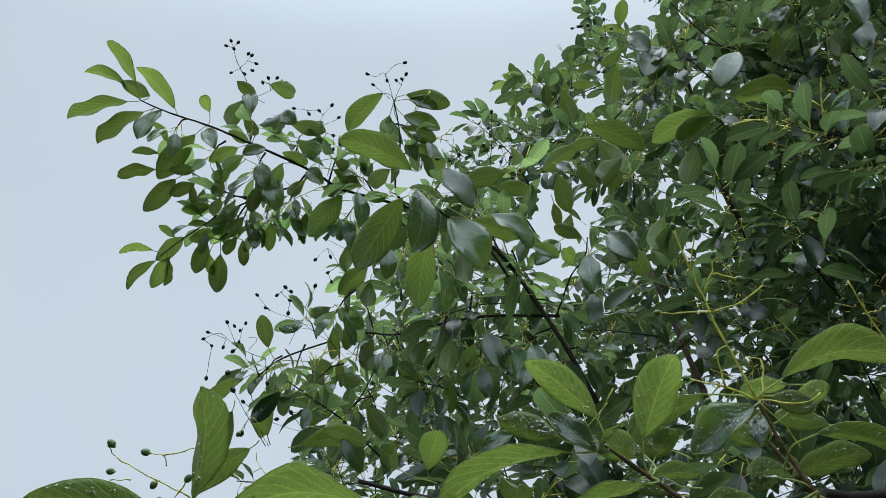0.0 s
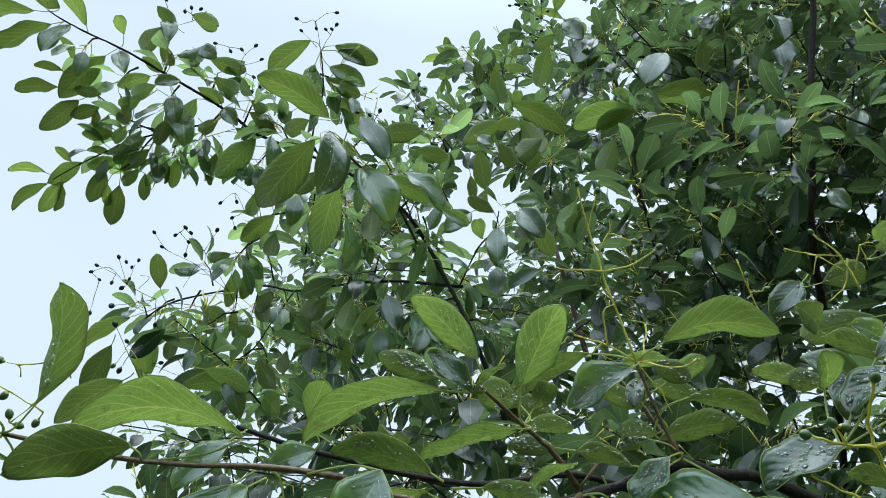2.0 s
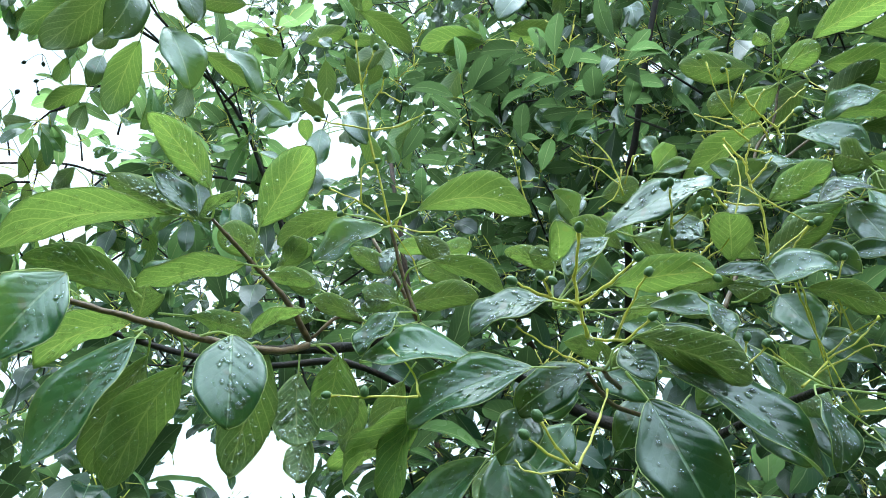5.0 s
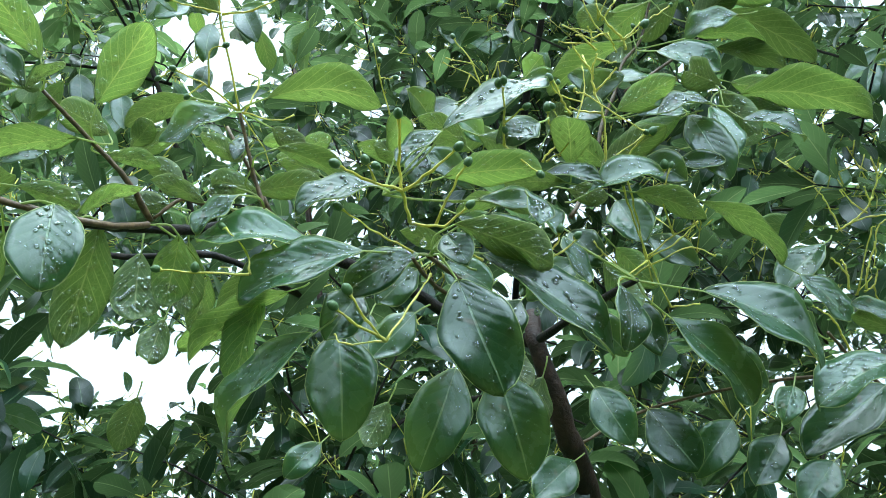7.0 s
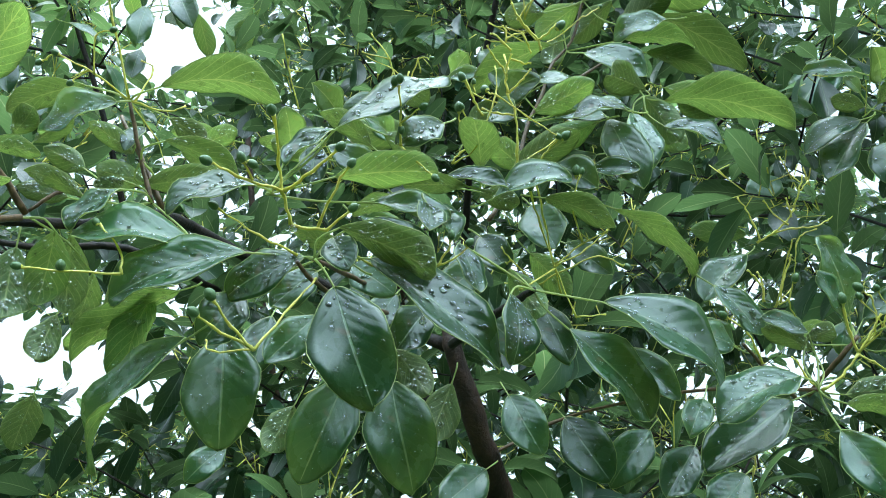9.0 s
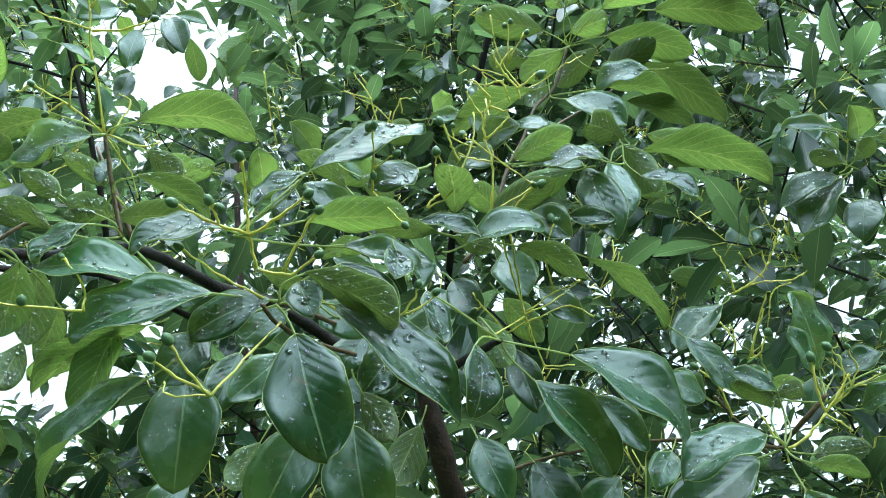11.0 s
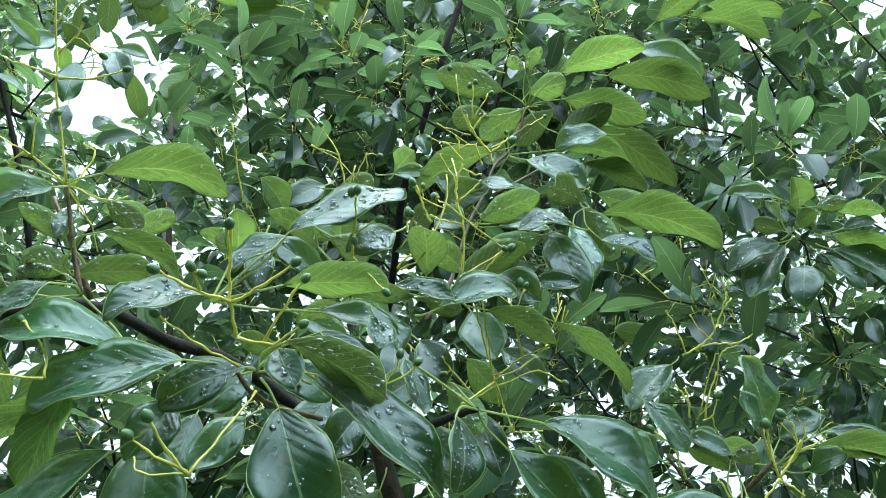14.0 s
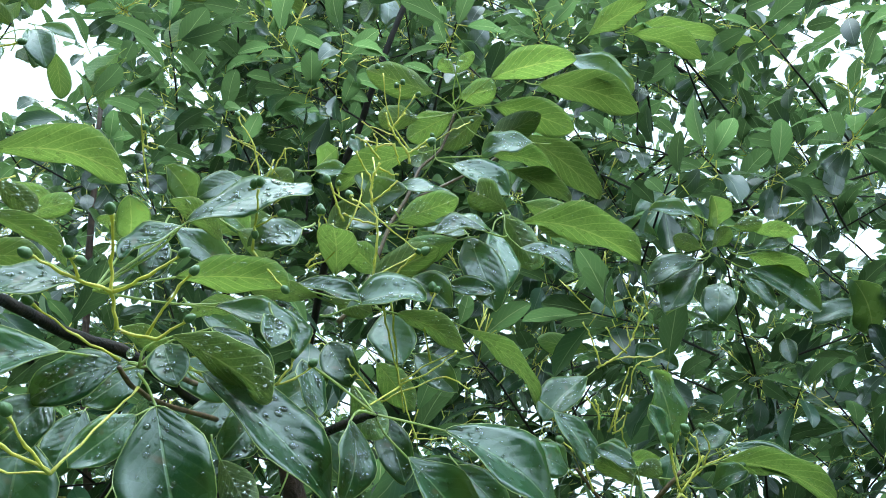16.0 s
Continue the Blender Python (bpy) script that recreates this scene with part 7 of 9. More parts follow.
leaf(far_tree, (-0.41, 1.293, 2.423), (-0.419, 1.331, 2.362), (-0.36, 0.77, 0.53), 0.039, 0.09, (-0.41, 1.279, 2.446), 0)
leaf(far_tree, (-0.38, 1.279, 2.451), (-0.394, 1.27, 2.409), (-0.59, 0.8, 0.05), 0.028, 0.04, (-0.41, 1.279, 2.446), 0)
leaf(far_tree, (-0.367, 1.283, 2.447), (-0.366, 1.309, 2.406), (-0.34, 0.8, 0.5), 0.021, 0.09, (-0.41, 1.279, 2.446), 0)
leaf(far_tree, (-0.345, 1.273, 2.466), (-0.331, 1.261, 2.414), (0.2, -0.94, 0.27), 0.032, 0.06, (-0.41, 1.279, 2.446), 0)
leaf(far_tree, (-0.313, 1.27, 2.476), (-0.319, 1.298, 2.431), (-0.31, 0.79, 0.53), 0.024, 0.06, None, 0)
leaf(far_tree, (-0.334, 1.271, 2.471), (-0.33, 1.293, 2.436), (0.4, 0.75, 0.53), 0.017, 0.04, None, 0)
leaf(far_tree, (-0.366, 1.26, 2.484), (-0.379, 1.242, 2.434), (-0.66, 0.74, -0.09), 0.034, 0.08, (-0.41, 1.279, 2.446), 0)
leaf(far_tree, (-0.371, 1.248, 2.501), (-0.383, 1.223, 2.465), (-0.84, 0.54, -0.07), 0.028, 0.05, (-0.41, 1.279, 2.446), 0)
leaf(far_tree, (-0.349, 1.253, 2.498), (-0.326, 1.236, 2.453), (0.09, 0.95, -0.31), 0.032, 0.09, None, 0)
leaf(far_tree, (-0.096, 1.157, 2.69), (-0.167, 1.188, 2.629), (-0.51, 0.37, 0.78), 0.041, 0.05, (-0.075, 1.168, 2.677), 0)
leaf(far_tree, (-0.051, 1.163, 2.689), (0.031, 1.18, 2.675), (-0.04, 0.74, 0.68), 0.036, 0.07, (-0.075, 1.168, 2.677), 0)
leaf(far_tree, (-0.045, 1.168, 2.682), (0.008, 1.174, 2.664), (0.03, -0.96, -0.26), 0.028, 0.06, (-0.075, 1.168, 2.677), 0)
leaf(far_tree, (-0.057, 1.184, 2.655), (0.011, 1.193, 2.627), (0.02, -0.97, -0.26), 0.035, 0.07, (-0.075, 1.168, 2.677), 0)
leaf(far_tree, (-0.063, 1.195, 2.637), (0.003, 1.214, 2.618), (-0.04, 0.77, 0.63), 0.032, 0.04, (-0.075, 1.168, 2.677), 0)
leaf(far_tree, (-0.084, 1.181, 2.654), (-0.09, 1.175, 2.6), (-0.34, 0.94, -0.08), 0.030, 0.04, (-0.075, 1.168, 2.677), 0)
leaf(far_tree, (-0.074, 1.211, 2.609), (-0.079, 1.196, 2.556), (-0.37, 0.9, -0.22), 0.032, 0.08, None, 0)
leaf(far_tree, (-0.271, 1.173, 2.636), (-0.205, 1.186, 2.626), (-0.06, 0.77, 0.63), 0.030, 0.08, None, 0)
leaf(far_tree, (-0.297, 1.163, 2.648), (-0.249, 1.142, 2.614), (-0.38, -0.92, 0.02), 0.038, 0.07, None, 0)
leaf(far_tree, (-0.261, 1.192, 2.609), (-0.205, 1.184, 2.565), (0.35, 0.89, 0.3), 0.036, 0.09, (-0.241, 1.222, 2.564), 0)
leaf(far_tree, (-0.288, 1.201, 2.59), (-0.241, 1.216, 2.573), (-0.08, 0.83, 0.56), 0.028, 0.04, (-0.241, 1.222, 2.564), 0)
leaf(far_tree, (-0.192, 1.215, 2.583), (-0.159, 1.209, 2.554), (0.38, 0.89, 0.24), 0.024, 0.09, (-0.241, 1.222, 2.564), 0)
leaf(far_tree, (-0.193, 1.226, 2.565), (-0.148, 1.242, 2.548), (-0.07, 0.83, 0.56), 0.028, 0.04, (-0.241, 1.222, 2.564), 0)
leaf(far_tree, (-0.241, 1.222, 2.564), (-0.205, 1.208, 2.518), (-0.23, -0.97, 0.12), 0.033, 0.10, (-0.241, 1.222, 2.564), 0)
leaf(far_tree, (-0.289, 1.212, 2.572), (-0.301, 1.209, 2.516), (-0.5, 0.86, 0.06), 0.032, 0.07, (-0.241, 1.222, 2.564), 0)
leaf(far_tree, (-0.247, 1.233, 2.546), (-0.272, 1.223, 2.506), (-0.61, 0.77, 0.2), 0.028, 0.07, (-0.241, 1.222, 2.564), 0)
leaf(far_tree, (-0.215, 1.241, 2.537), (-0.178, 1.235, 2.512), (0.35, 0.89, 0.29), 0.024, 0.10, (-0.241, 1.222, 2.564), 0)
leaf(far_tree, (-0.034, 1.214, 2.61), (0.018, 1.243, 2.573), (-0.03, 0.81, 0.58), 0.036, 0.09, (-0.027, 1.241, 2.57), 0)
leaf(far_tree, (-0.021, 1.23, 2.588), (-0.003, 1.252, 2.557), (-0.06, 0.84, 0.55), 0.019, 0.09, (-0.027, 1.241, 2.57), 0)
leaf(far_tree, (-0.118, 1.227, 2.576), (-0.132, 1.205, 2.533), (-0.69, 0.71, -0.13), 0.031, 0.06, None, 0)
leaf(far_tree, (-0.086, 1.236, 2.568), (-0.123, 1.22, 2.518), (-0.59, 0.78, 0.2), 0.036, 0.04, (-0.027, 1.241, 2.57), 0)
leaf(far_tree, (-0.14, 1.248, 2.539), (-0.178, 1.218, 2.545), (-0.42, 0.64, 0.65), 0.028, 0.04, None, 0)
leaf(far_tree, (-0.01, 1.214, 2.615), (-0.002, 1.206, 2.568), (0.31, -0.93, 0.2), 0.023, 0.04, (-0.027, 1.241, 2.57), 0)
leaf(far_tree, (-0.17, 1.306, 2.443), (-0.168, 1.305, 2.391), (-0.23, 0.97, -0.02), 0.030, 0.08, (-0.164, 1.298, 2.457), 0)
leaf(far_tree, (-0.185, 1.284, 2.475), (-0.177, 1.281, 2.438), (-0.12, 0.99, -0.12), 0.021, 0.08, (-0.164, 1.298, 2.457), 0)
leaf(far_tree, (-0.243, 1.265, 2.496), (-0.255, 1.296, 2.444), (-0.83, 0.37, 0.42), 0.026, 0.07, None, 0)
leaf(far_tree, (-0.28, 1.262, 2.495), (-0.26, 1.292, 2.45), (0.7, 0.4, 0.59), 0.024, 0.07, None, 0)
leaf(far_tree, (-0.133, 1.329, 2.413), (-0.188, 1.353, 2.366), (-0.13, 0.82, 0.56), 0.036, 0.04, (-0.164, 1.298, 2.457), 0)
leaf(far_tree, (-0.129, 1.347, 2.386), (-0.128, 1.337, 2.326), (-0.22, 0.96, -0.16), 0.036, 0.06, None, 0)
leaf(far_tree, (-0.189, 1.367, 2.343), (-0.137, 1.356, 2.295), (-0.13, -0.99, 0.1), 0.044, 0.04, None, 0)
leaf(far_tree, (-0.205, 1.366, 2.343), (-0.232, 1.336, 2.31), (-0.77, 0.64, 0.06), 0.032, 0.06, None, 0)
leaf(far_tree, (-0.324, 1.395, 2.276), (-0.335, 1.362, 2.328), (-0.32, 0.82, 0.47), 0.032, 0.08, (-0.308, 1.411, 2.254), 0)
leaf(far_tree, (-0.373, 1.422, 2.225), (-0.446, 1.446, 2.175), (-0.49, 0.26, 0.83), 0.038, 0.06, (-0.308, 1.411, 2.254), 0)
leaf(far_tree, (-0.333, 1.439, 2.206), (-0.342, 1.485, 2.131), (-0.3, 0.8, 0.53), 0.039, 0.07, (-0.308, 1.411, 2.254), 0)
leaf(far_tree, (-0.291, 1.441, 2.209), (-0.294, 1.447, 2.159), (-0.31, 0.94, 0.13), 0.030, 0.04, (-0.308, 1.411, 2.254), 0)
leaf(far_tree, (-0.295, 1.421, 2.241), (-0.292, 1.408, 2.196), (-0.31, 0.91, -0.28), 0.029, 0.08, (-0.308, 1.411, 2.254), 0)
leaf(far_tree, (-0.25, 1.416, 2.255), (-0.197, 1.411, 2.233), (0.19, 0.95, 0.24), 0.030, 0.06, (-0.308, 1.411, 2.254), 0)
leaf(far_tree, (-0.256, 1.43, 2.233), (-0.209, 1.412, 2.21), (0.42, 0.9, 0.13), 0.030, 0.06, (-0.308, 1.411, 2.254), 0)
leaf(far_tree, (-0.191, 1.421, 2.257), (-0.19, 1.443, 2.224), (-0.23, 0.82, 0.52), 0.017, 0.09, None, 0)
leaf(far_tree, (-0.2, 1.386, 2.311), (-0.202, 1.418, 2.261), (0.08, 0.84, 0.53), 0.025, 0.06, None, 0)
leaf(far_tree, (-0.168, 1.383, 2.321), (-0.177, 1.411, 2.276), (-0.19, 0.82, 0.54), 0.030, 0.05, None, 0)
leaf(far_tree, (-0.148, 1.408, 2.285), (-0.125, 1.4, 2.23), (0.02, 0.99, -0.14), 0.036, 0.05, None, 0)
leaf(far_tree, (-0.186, 1.436, 2.235), (-0.146, 1.418, 2.212), (0.46, 0.89, 0.09), 0.028, 0.06, None, 0)
leaf(far_tree, (-0.198, 1.467, 2.184), (-0.253, 1.48, 2.154), (-0.28, 0.59, 0.76), 0.027, 0.04, None, 0)
leaf(far_tree, (-0.182, 1.468, 2.185), (-0.205, 1.489, 2.148), (-0.11, 0.83, 0.54), 0.026, 0.07, None, 0)
leaf(far_tree, (-0.164, 1.471, 2.183), (-0.165, 1.491, 2.152), (0.11, 0.84, 0.53), 0.016, 0.09, None, 0)
leaf(far_tree, (-0.089, 1.465, 2.205), (-0.092, 1.453, 2.157), (-0.22, 0.95, -0.21), 0.031, 0.07, None, 0)
leaf(far_tree, (-0.14, 1.472, 2.186), (-0.102, 1.477, 2.131), (-0.01, 1, 0.09), 0.039, 0.08, None, 0)
leaf(far_tree, (-0.069, 1.438, 2.251), (-0.028, 1.48, 2.191), (-0.19, 0.86, 0.47), 0.041, 0.10, (-0.084, 1.431, 2.26), 0)
leaf(far_tree, (0.011, 1.454, 2.24), (0.017, 1.493, 2.178), (0.33, 0.78, 0.53), 0.031, 0.09, None, 0)
leaf(far_tree, (-0.046, 1.411, 2.297), (-0.058, 1.407, 2.238), (-0.25, 0.97, -0.01), 0.036, 0.08, (-0.084, 1.431, 2.26), 0)
leaf(far_tree, (-0.025, 1.413, 2.298), (-0.048, 1.405, 2.242), (-0.33, 0.94, -0), 0.036, 0.09, (-0.084, 1.431, 2.26), 0)
leaf(far_tree, (-0.126, 1.404, 2.295), (-0.142, 1.397, 2.246), (-0.37, 0.93, -0.02), 0.032, 0.05, (-0.084, 1.431, 2.26), 0)
leaf(far_tree, (0.229, 1.258, 2.585), (0.252, 1.234, 2.552), (-0.57, -0.8, 0.18), 0.029, 0.03, None, 0)
leaf(far_tree, (0.536, 1.271, 2.71), (0.416, 1.289, 2.661), (-0.26, 0.49, 0.83), 0.055, 0.07, (0.54, 1.274, 2.705), 0)
leaf(far_tree, (0.544, 1.276, 2.702), (0.465, 1.291, 2.665), (-0.27, 0.55, 0.79), 0.037, 0.04, (0.54, 1.274, 2.705), 0)
leaf(far_tree, (0.289, 1.262, 2.682), (0.404, 1.296, 2.648), (0.2, 0.28, 0.94), 0.052, 0.08, None, 0)
leaf(far_tree, (0.295, 1.264, 2.68), (0.302, 1.22, 2.676), (0.36, -0.02, 0.93), 0.028, 0.10, None, 0)
leaf(far_tree, (0.555, 1.276, 2.705), (0.583, 1.261, 2.658), (-0.09, -0.97, 0.24), 0.035, 0.03, (0.54, 1.274, 2.705), 0)
leaf(far_tree, (0.528, 1.264, 2.719), (0.487, 1.228, 2.705), (0.69, -0.68, -0.27), 0.035, 0.06, (0.54, 1.274, 2.705), 0)
leaf(far_tree, (0.809, 1.176, 2.904), (0.812, 1.158, 2.819), (-0.11, -0.97, 0.21), 0.041, 0.08, None, 0)
leaf(far_tree, (0.767, 1.363, 2.603), (0.867, 1.36, 2.625), (-0.11, -0.91, 0.41), 0.048, 0.08, None, 0)
leaf(far_tree, (0.336, 1.336, 2.573), (0.348, 1.282, 2.586), (0.32, 0.28, 0.9), 0.035, 0.09, None, 0)
leaf(far_tree, (0.204, 1.301, 2.607), (0.272, 1.283, 2.646), (-0.1, 0.83, 0.54), 0.038, 0.10, None, 0)
leaf(far_tree, (0.225, 1.338, 2.551), (0.235, 1.363, 2.514), (0.06, 0.83, 0.56), 0.020, 0.05, None, 0)
leaf(far_tree, (0.257, 1.353, 2.533), (0.244, 1.355, 2.482), (-0.08, 1, 0.05), 0.029, 0.08, None, 0)
leaf(far_tree, (0.105, 1.298, 2.595), (0.144, 1.296, 2.605), (-0.11, 0.8, 0.59), 0.022, 0.07, None, 0)
leaf(far_tree, (0.145, 1.273, 2.641), (0.165, 1.28, 2.592), (0.22, 0.95, 0.22), 0.029, 0.08, None, 0)
leaf(far_tree, (1.634, 0.703, 2.588), (1.577, 0.735, 2.535), (-0.67, -0.68, 0.3), 0.040, 0.06, None, 0)
leaf(far_tree, (1.537, 0.805, 2.534), (1.62, 0.748, 2.535), (-0.56, -0.81, 0.16), 0.047, 0.08, None, 0)
leaf(far_tree, (0.598, 1.295, 2.776), (0.711, 1.295, 2.795), (-0.16, 0.1, 0.98), 0.048, 0.07, (0.554, 1.313, 2.739), 0)
leaf(far_tree, (0.367, 1.278, 2.859), (0.353, 1.321, 2.788), (0.1, 0.86, 0.51), 0.043, 0.09, None, 0)
leaf(far_tree, (0.601, 1.339, 2.8), (0.717, 1.345, 2.811), (-0.09, -0.11, 0.99), 0.049, 0.03, (0.567, 1.352, 2.774), 0)
leaf(far_tree, (0.626, 1.37, 2.755), (0.654, 1.339, 2.689), (-0.58, -0.8, 0.13), 0.042, 0.09, (0.567, 1.352, 2.774), 0)
leaf(far_tree, (0.676, 1.375, 2.757), (0.739, 1.382, 2.755), (-0, 0.2, 0.98), 0.026, 0.05, None, 0)
leaf(far_tree, (0.877, 1.253, 2.982), (0.852, 1.245, 2.915), (-0.18, -0.97, 0.18), 0.045, 0.05, None, 0)
leaf(far_tree, (0.834, 1.417, 2.716), (0.865, 1.405, 2.675), (-0.47, -0.88, -0.1), 0.032, 0.06, None, 0)
leaf(far_tree, (0.873, 1.344, 2.837), (0.817, 1.351, 2.714), (-0.79, -0.52, 0.33), 0.064, 0.07, None, 0)
leaf(far_tree, (0.328, 1.367, 2.733), (0.371, 1.366, 2.645), (0.41, 0.89, 0.2), 0.052, 0.07, None, 0)
leaf(far_tree, (1.05, 1.153, 2.928), (1.003, 1.155, 2.864), (-0.21, -0.97, 0.11), 0.037, 0.09, None, 0)
leaf(far_tree, (0.999, 1.17, 2.91), (0.957, 1.168, 2.822), (-0.58, -0.77, 0.28), 0.046, 0.04, None, 0)
leaf(far_tree, (0.969, 1.197, 2.871), (1.024, 1.199, 2.855), (0.25, 0.39, 0.88), 0.024, 0.07, None, 0)
leaf(far_tree, (0.703, 1.363, 2.653), (0.727, 1.325, 2.559), (-0.65, -0.75, 0.13), 0.064, 0.09, None, 0)
leaf(far_tree, (0.523, 1.36, 2.7), (0.493, 1.37, 2.611), (0.02, 0.99, 0.11), 0.059, 0.05, None, 0)
leaf(far_tree, (0.387, 1.299, 2.922), (0.345, 1.314, 2.892), (-0.12, 0.82, 0.56), 0.029, 0.03, None, 0)
leaf(far_tree, (0.39, 1.307, 3.004), (0.396, 1.254, 3.03), (0.17, 0.45, 0.88), 0.037, 0.09, None, 0)
leaf(far_tree, (0.408, 1.315, 2.994), (0.342, 1.307, 2.996), (0.04, -0.17, 0.99), 0.028, 0.10, None, 0)
leaf(far_tree, (0.411, 1.318, 2.99), (0.443, 1.286, 2.904), (-0.55, -0.83, 0.1), 0.052, 0.04, None, 0)
leaf(far_tree, (0.432, 1.335, 2.966), (0.482, 1.343, 2.962), (0.12, -0.94, -0.31), 0.029, 0.07, None, 0)
leaf(far_tree, (0.76, 1.315, 3.052), (0.72, 1.305, 2.975), (-0.35, -0.89, 0.29), 0.041, 0.08, None, 0)
leaf(far_tree, (0.74, 1.342, 3.006), (0.747, 1.385, 2.939), (-0.1, 0.84, 0.53), 0.033, 0.06, None, 0)
leaf(far_tree, (0.786, 1.309, 3.066), (0.778, 1.339, 3.018), (-0.02, 0.85, 0.53), 0.024, 0.05, None, 0)
leaf(far_tree, (0.872, 1.351, 3.015), (0.868, 1.367, 2.926), (0.42, 0.89, 0.14), 0.045, 0.04, None, 0)
leaf(far_tree, (0.249, 1.491, 2.739), (0.271, 1.532, 2.664), (0.08, 0.86, 0.5), 0.045, 0.04, None, 0)
leaf(far_tree, (0.29, 1.477, 2.754), (0.331, 1.499, 2.707), (0.17, 0.83, 0.54), 0.038, 0.07, None, 0)
leaf(far_tree, (0.637, 1.326, 2.93), (0.58, 1.312, 2.815), (-0.17, -0.97, 0.2), 0.060, 0.07, None, 0)
leaf(far_tree, (0.48, 1.33, 2.959), (0.427, 1.302, 2.845), (0.01, -0.97, 0.24), 0.061, 0.08, None, 0)
leaf(far_tree, (0.277, 1.537, 2.853), (0.348, 1.523, 2.86), (0.08, 0.74, 0.67), 0.032, 0.05, None, 0)
leaf(far_tree, (0.885, 1.352, 3.024), (0.862, 1.363, 2.932), (0.27, 0.96, 0.04), 0.048, 0.04, None, 0)
leaf(far_tree, (0.903, 1.345, 3.033), (0.91, 1.323, 2.917), (-0.2, -0.97, 0.17), 0.056, 0.07, None, 0)
leaf(far_tree, (0.284, 1.615, 3.116), (0.315, 1.657, 3.037), (0.14, 0.85, 0.51), 0.053, 0.09, None, 0)
leaf(far_tree, (0.25, 1.69, 3.126), (0.244, 1.656, 3.179), (0.07, 0.83, 0.55), 0.028, 0.08, None, 0)
leaf(far_tree, (0.328, 1.715, 3.287), (0.329, 1.685, 3.335), (-0.68, 0.61, 0.41), 0.024, 0.05, (0.327, 1.72, 3.28), 0)
leaf(far_tree, (0.319, 1.719, 3.28), (0.286, 1.712, 3.286), (-0.02, 0.69, 0.73), 0.020, 0.07, (0.327, 1.72, 3.28), 0)
leaf(far_tree, (0.339, 1.718, 3.285), (0.388, 1.715, 3.298), (-0.22, 0.4, 0.89), 0.021, 0.10, (0.327, 1.72, 3.28), 0)
leaf(far_tree, (0.317, 1.742, 3.243), (0.277, 1.726, 3.261), (0.04, 0.71, 0.71), 0.023, 0.04, (0.327, 1.72, 3.28), 0)
leaf(far_tree, (0.322, 1.737, 3.252), (0.387, 1.742, 3.254), (-0.08, 0.71, 0.7), 0.029, 0.06, (0.327, 1.72, 3.28), 0)
leaf(far_tree, (0.164, 1.796, 3.32), (0.084, 1.798, 3.303), (-0.2, 0.01, 0.98), 0.034, 0.08, (0.166, 1.798, 3.317), 0)
leaf(far_tree, (0.168, 1.787, 3.334), (0.149, 1.761, 3.373), (0.07, 0.8, 0.59), 0.027, 0.05, (0.166, 1.798, 3.317), 0)
leaf(far_tree, (0.161, 1.791, 3.327), (0.128, 1.776, 3.346), (0.05, 0.73, 0.68), 0.024, 0.04, (0.166, 1.798, 3.317), 0)
leaf(far_tree, (0.232, 1.811, 3.307), (0.235, 1.778, 3.361), (-0.8, 0.49, 0.35), 0.026, 0.10, (0.166, 1.798, 3.317), 0)
leaf(far_tree, (0.211, 1.814, 3.3), (0.195, 1.794, 3.328), (0.09, 0.8, 0.6), 0.017, 0.05, (0.166, 1.798, 3.317), 0)
leaf(far_tree, (0.185, 1.818, 3.289), (0.139, 1.826, 3.269), (-0.14, 0.77, 0.63), 0.027, 0.04, (0.166, 1.798, 3.317), 0)
leaf(far_tree, (0.159, 1.827, 3.269), (0.153, 1.85, 3.233), (-0.54, 0.68, 0.51), 0.018, 0.05, (0.166, 1.798, 3.317), 0)
leaf(far_tree, (0.164, 1.828, 3.27), (0.175, 1.853, 3.231), (0.55, 0.62, 0.56), 0.020, 0.05, (0.166, 1.798, 3.317), 0)
c = Cluster(far_tree, True)
c.stalk(0.0006, (-0.3521, 1.1233, 2.7014), (-0.3693, 1.1017, 2.7326), (-0.3761, 1.0868, 2.7551), (-0.3801, 1.079, 2.7668))
c.stalk(0.0005, (-0.3654, 1.1089, 2.7219), (-0.3501, 1.1023, 2.735), (-0.3412, 1.0973, 2.7443))
c.stalk(0.0006, (-0.3654, 1.1089, 2.7219), (-0.3607, 1.1119, 2.7169), (-0.356, 1.1149, 2.714))
c.stalk(0.0005, (-0.3501, 1.1023, 2.735), (-0.3331, 1.1066, 2.7309))
c.stalk(0.0005, (-0.3654, 1.1089, 2.7219), (-0.3816, 1.1115, 2.7151))
c.stalk(0.0005, (-0.3761, 1.0868, 2.7551), (-0.3663, 1.0819, 2.7644))
c.stalk(0.0005, (-0.3761, 1.0868, 2.7551), (-0.3899, 1.0833, 2.7584))
c.berry(0.00315, (-0.3801, 1.079, 2.7668), (-0.27, -0.53, 0.8))
c.berry(0.00315, (-0.3751, 1.0874, 2.7542), (-0.27, -0.53, 0.8))
c.berry(0.00315, (-0.3476, 1.095, 2.7468), (0.64, -0.36, 0.68))
c.berry(0.00315, (-0.3412, 1.0973, 2.7443), (0.64, -0.36, 0.68))
c.berry(0.00315, (-0.356, 1.1149, 2.714), (0.69, 0.44, -0.58))
c.berry(0.00315, (-0.3331, 1.1066, 2.7309), (0.94, 0.24, -0.23))
c.berry(0.00315, (-0.3409, 1.1128, 2.7198), (0.94, 0.24, -0.23))
c.berry(0.0027, (-0.3816, 1.1115, 2.7151), (-0.91, 0.15, -0.38))
c.berry(0.00315, (-0.3663, 1.0819, 2.7644), (0.68, -0.34, 0.65))
c.berry(0.00315, (-0.3899, 1.0833, 2.7584), (-0.94, -0.24, 0.22))
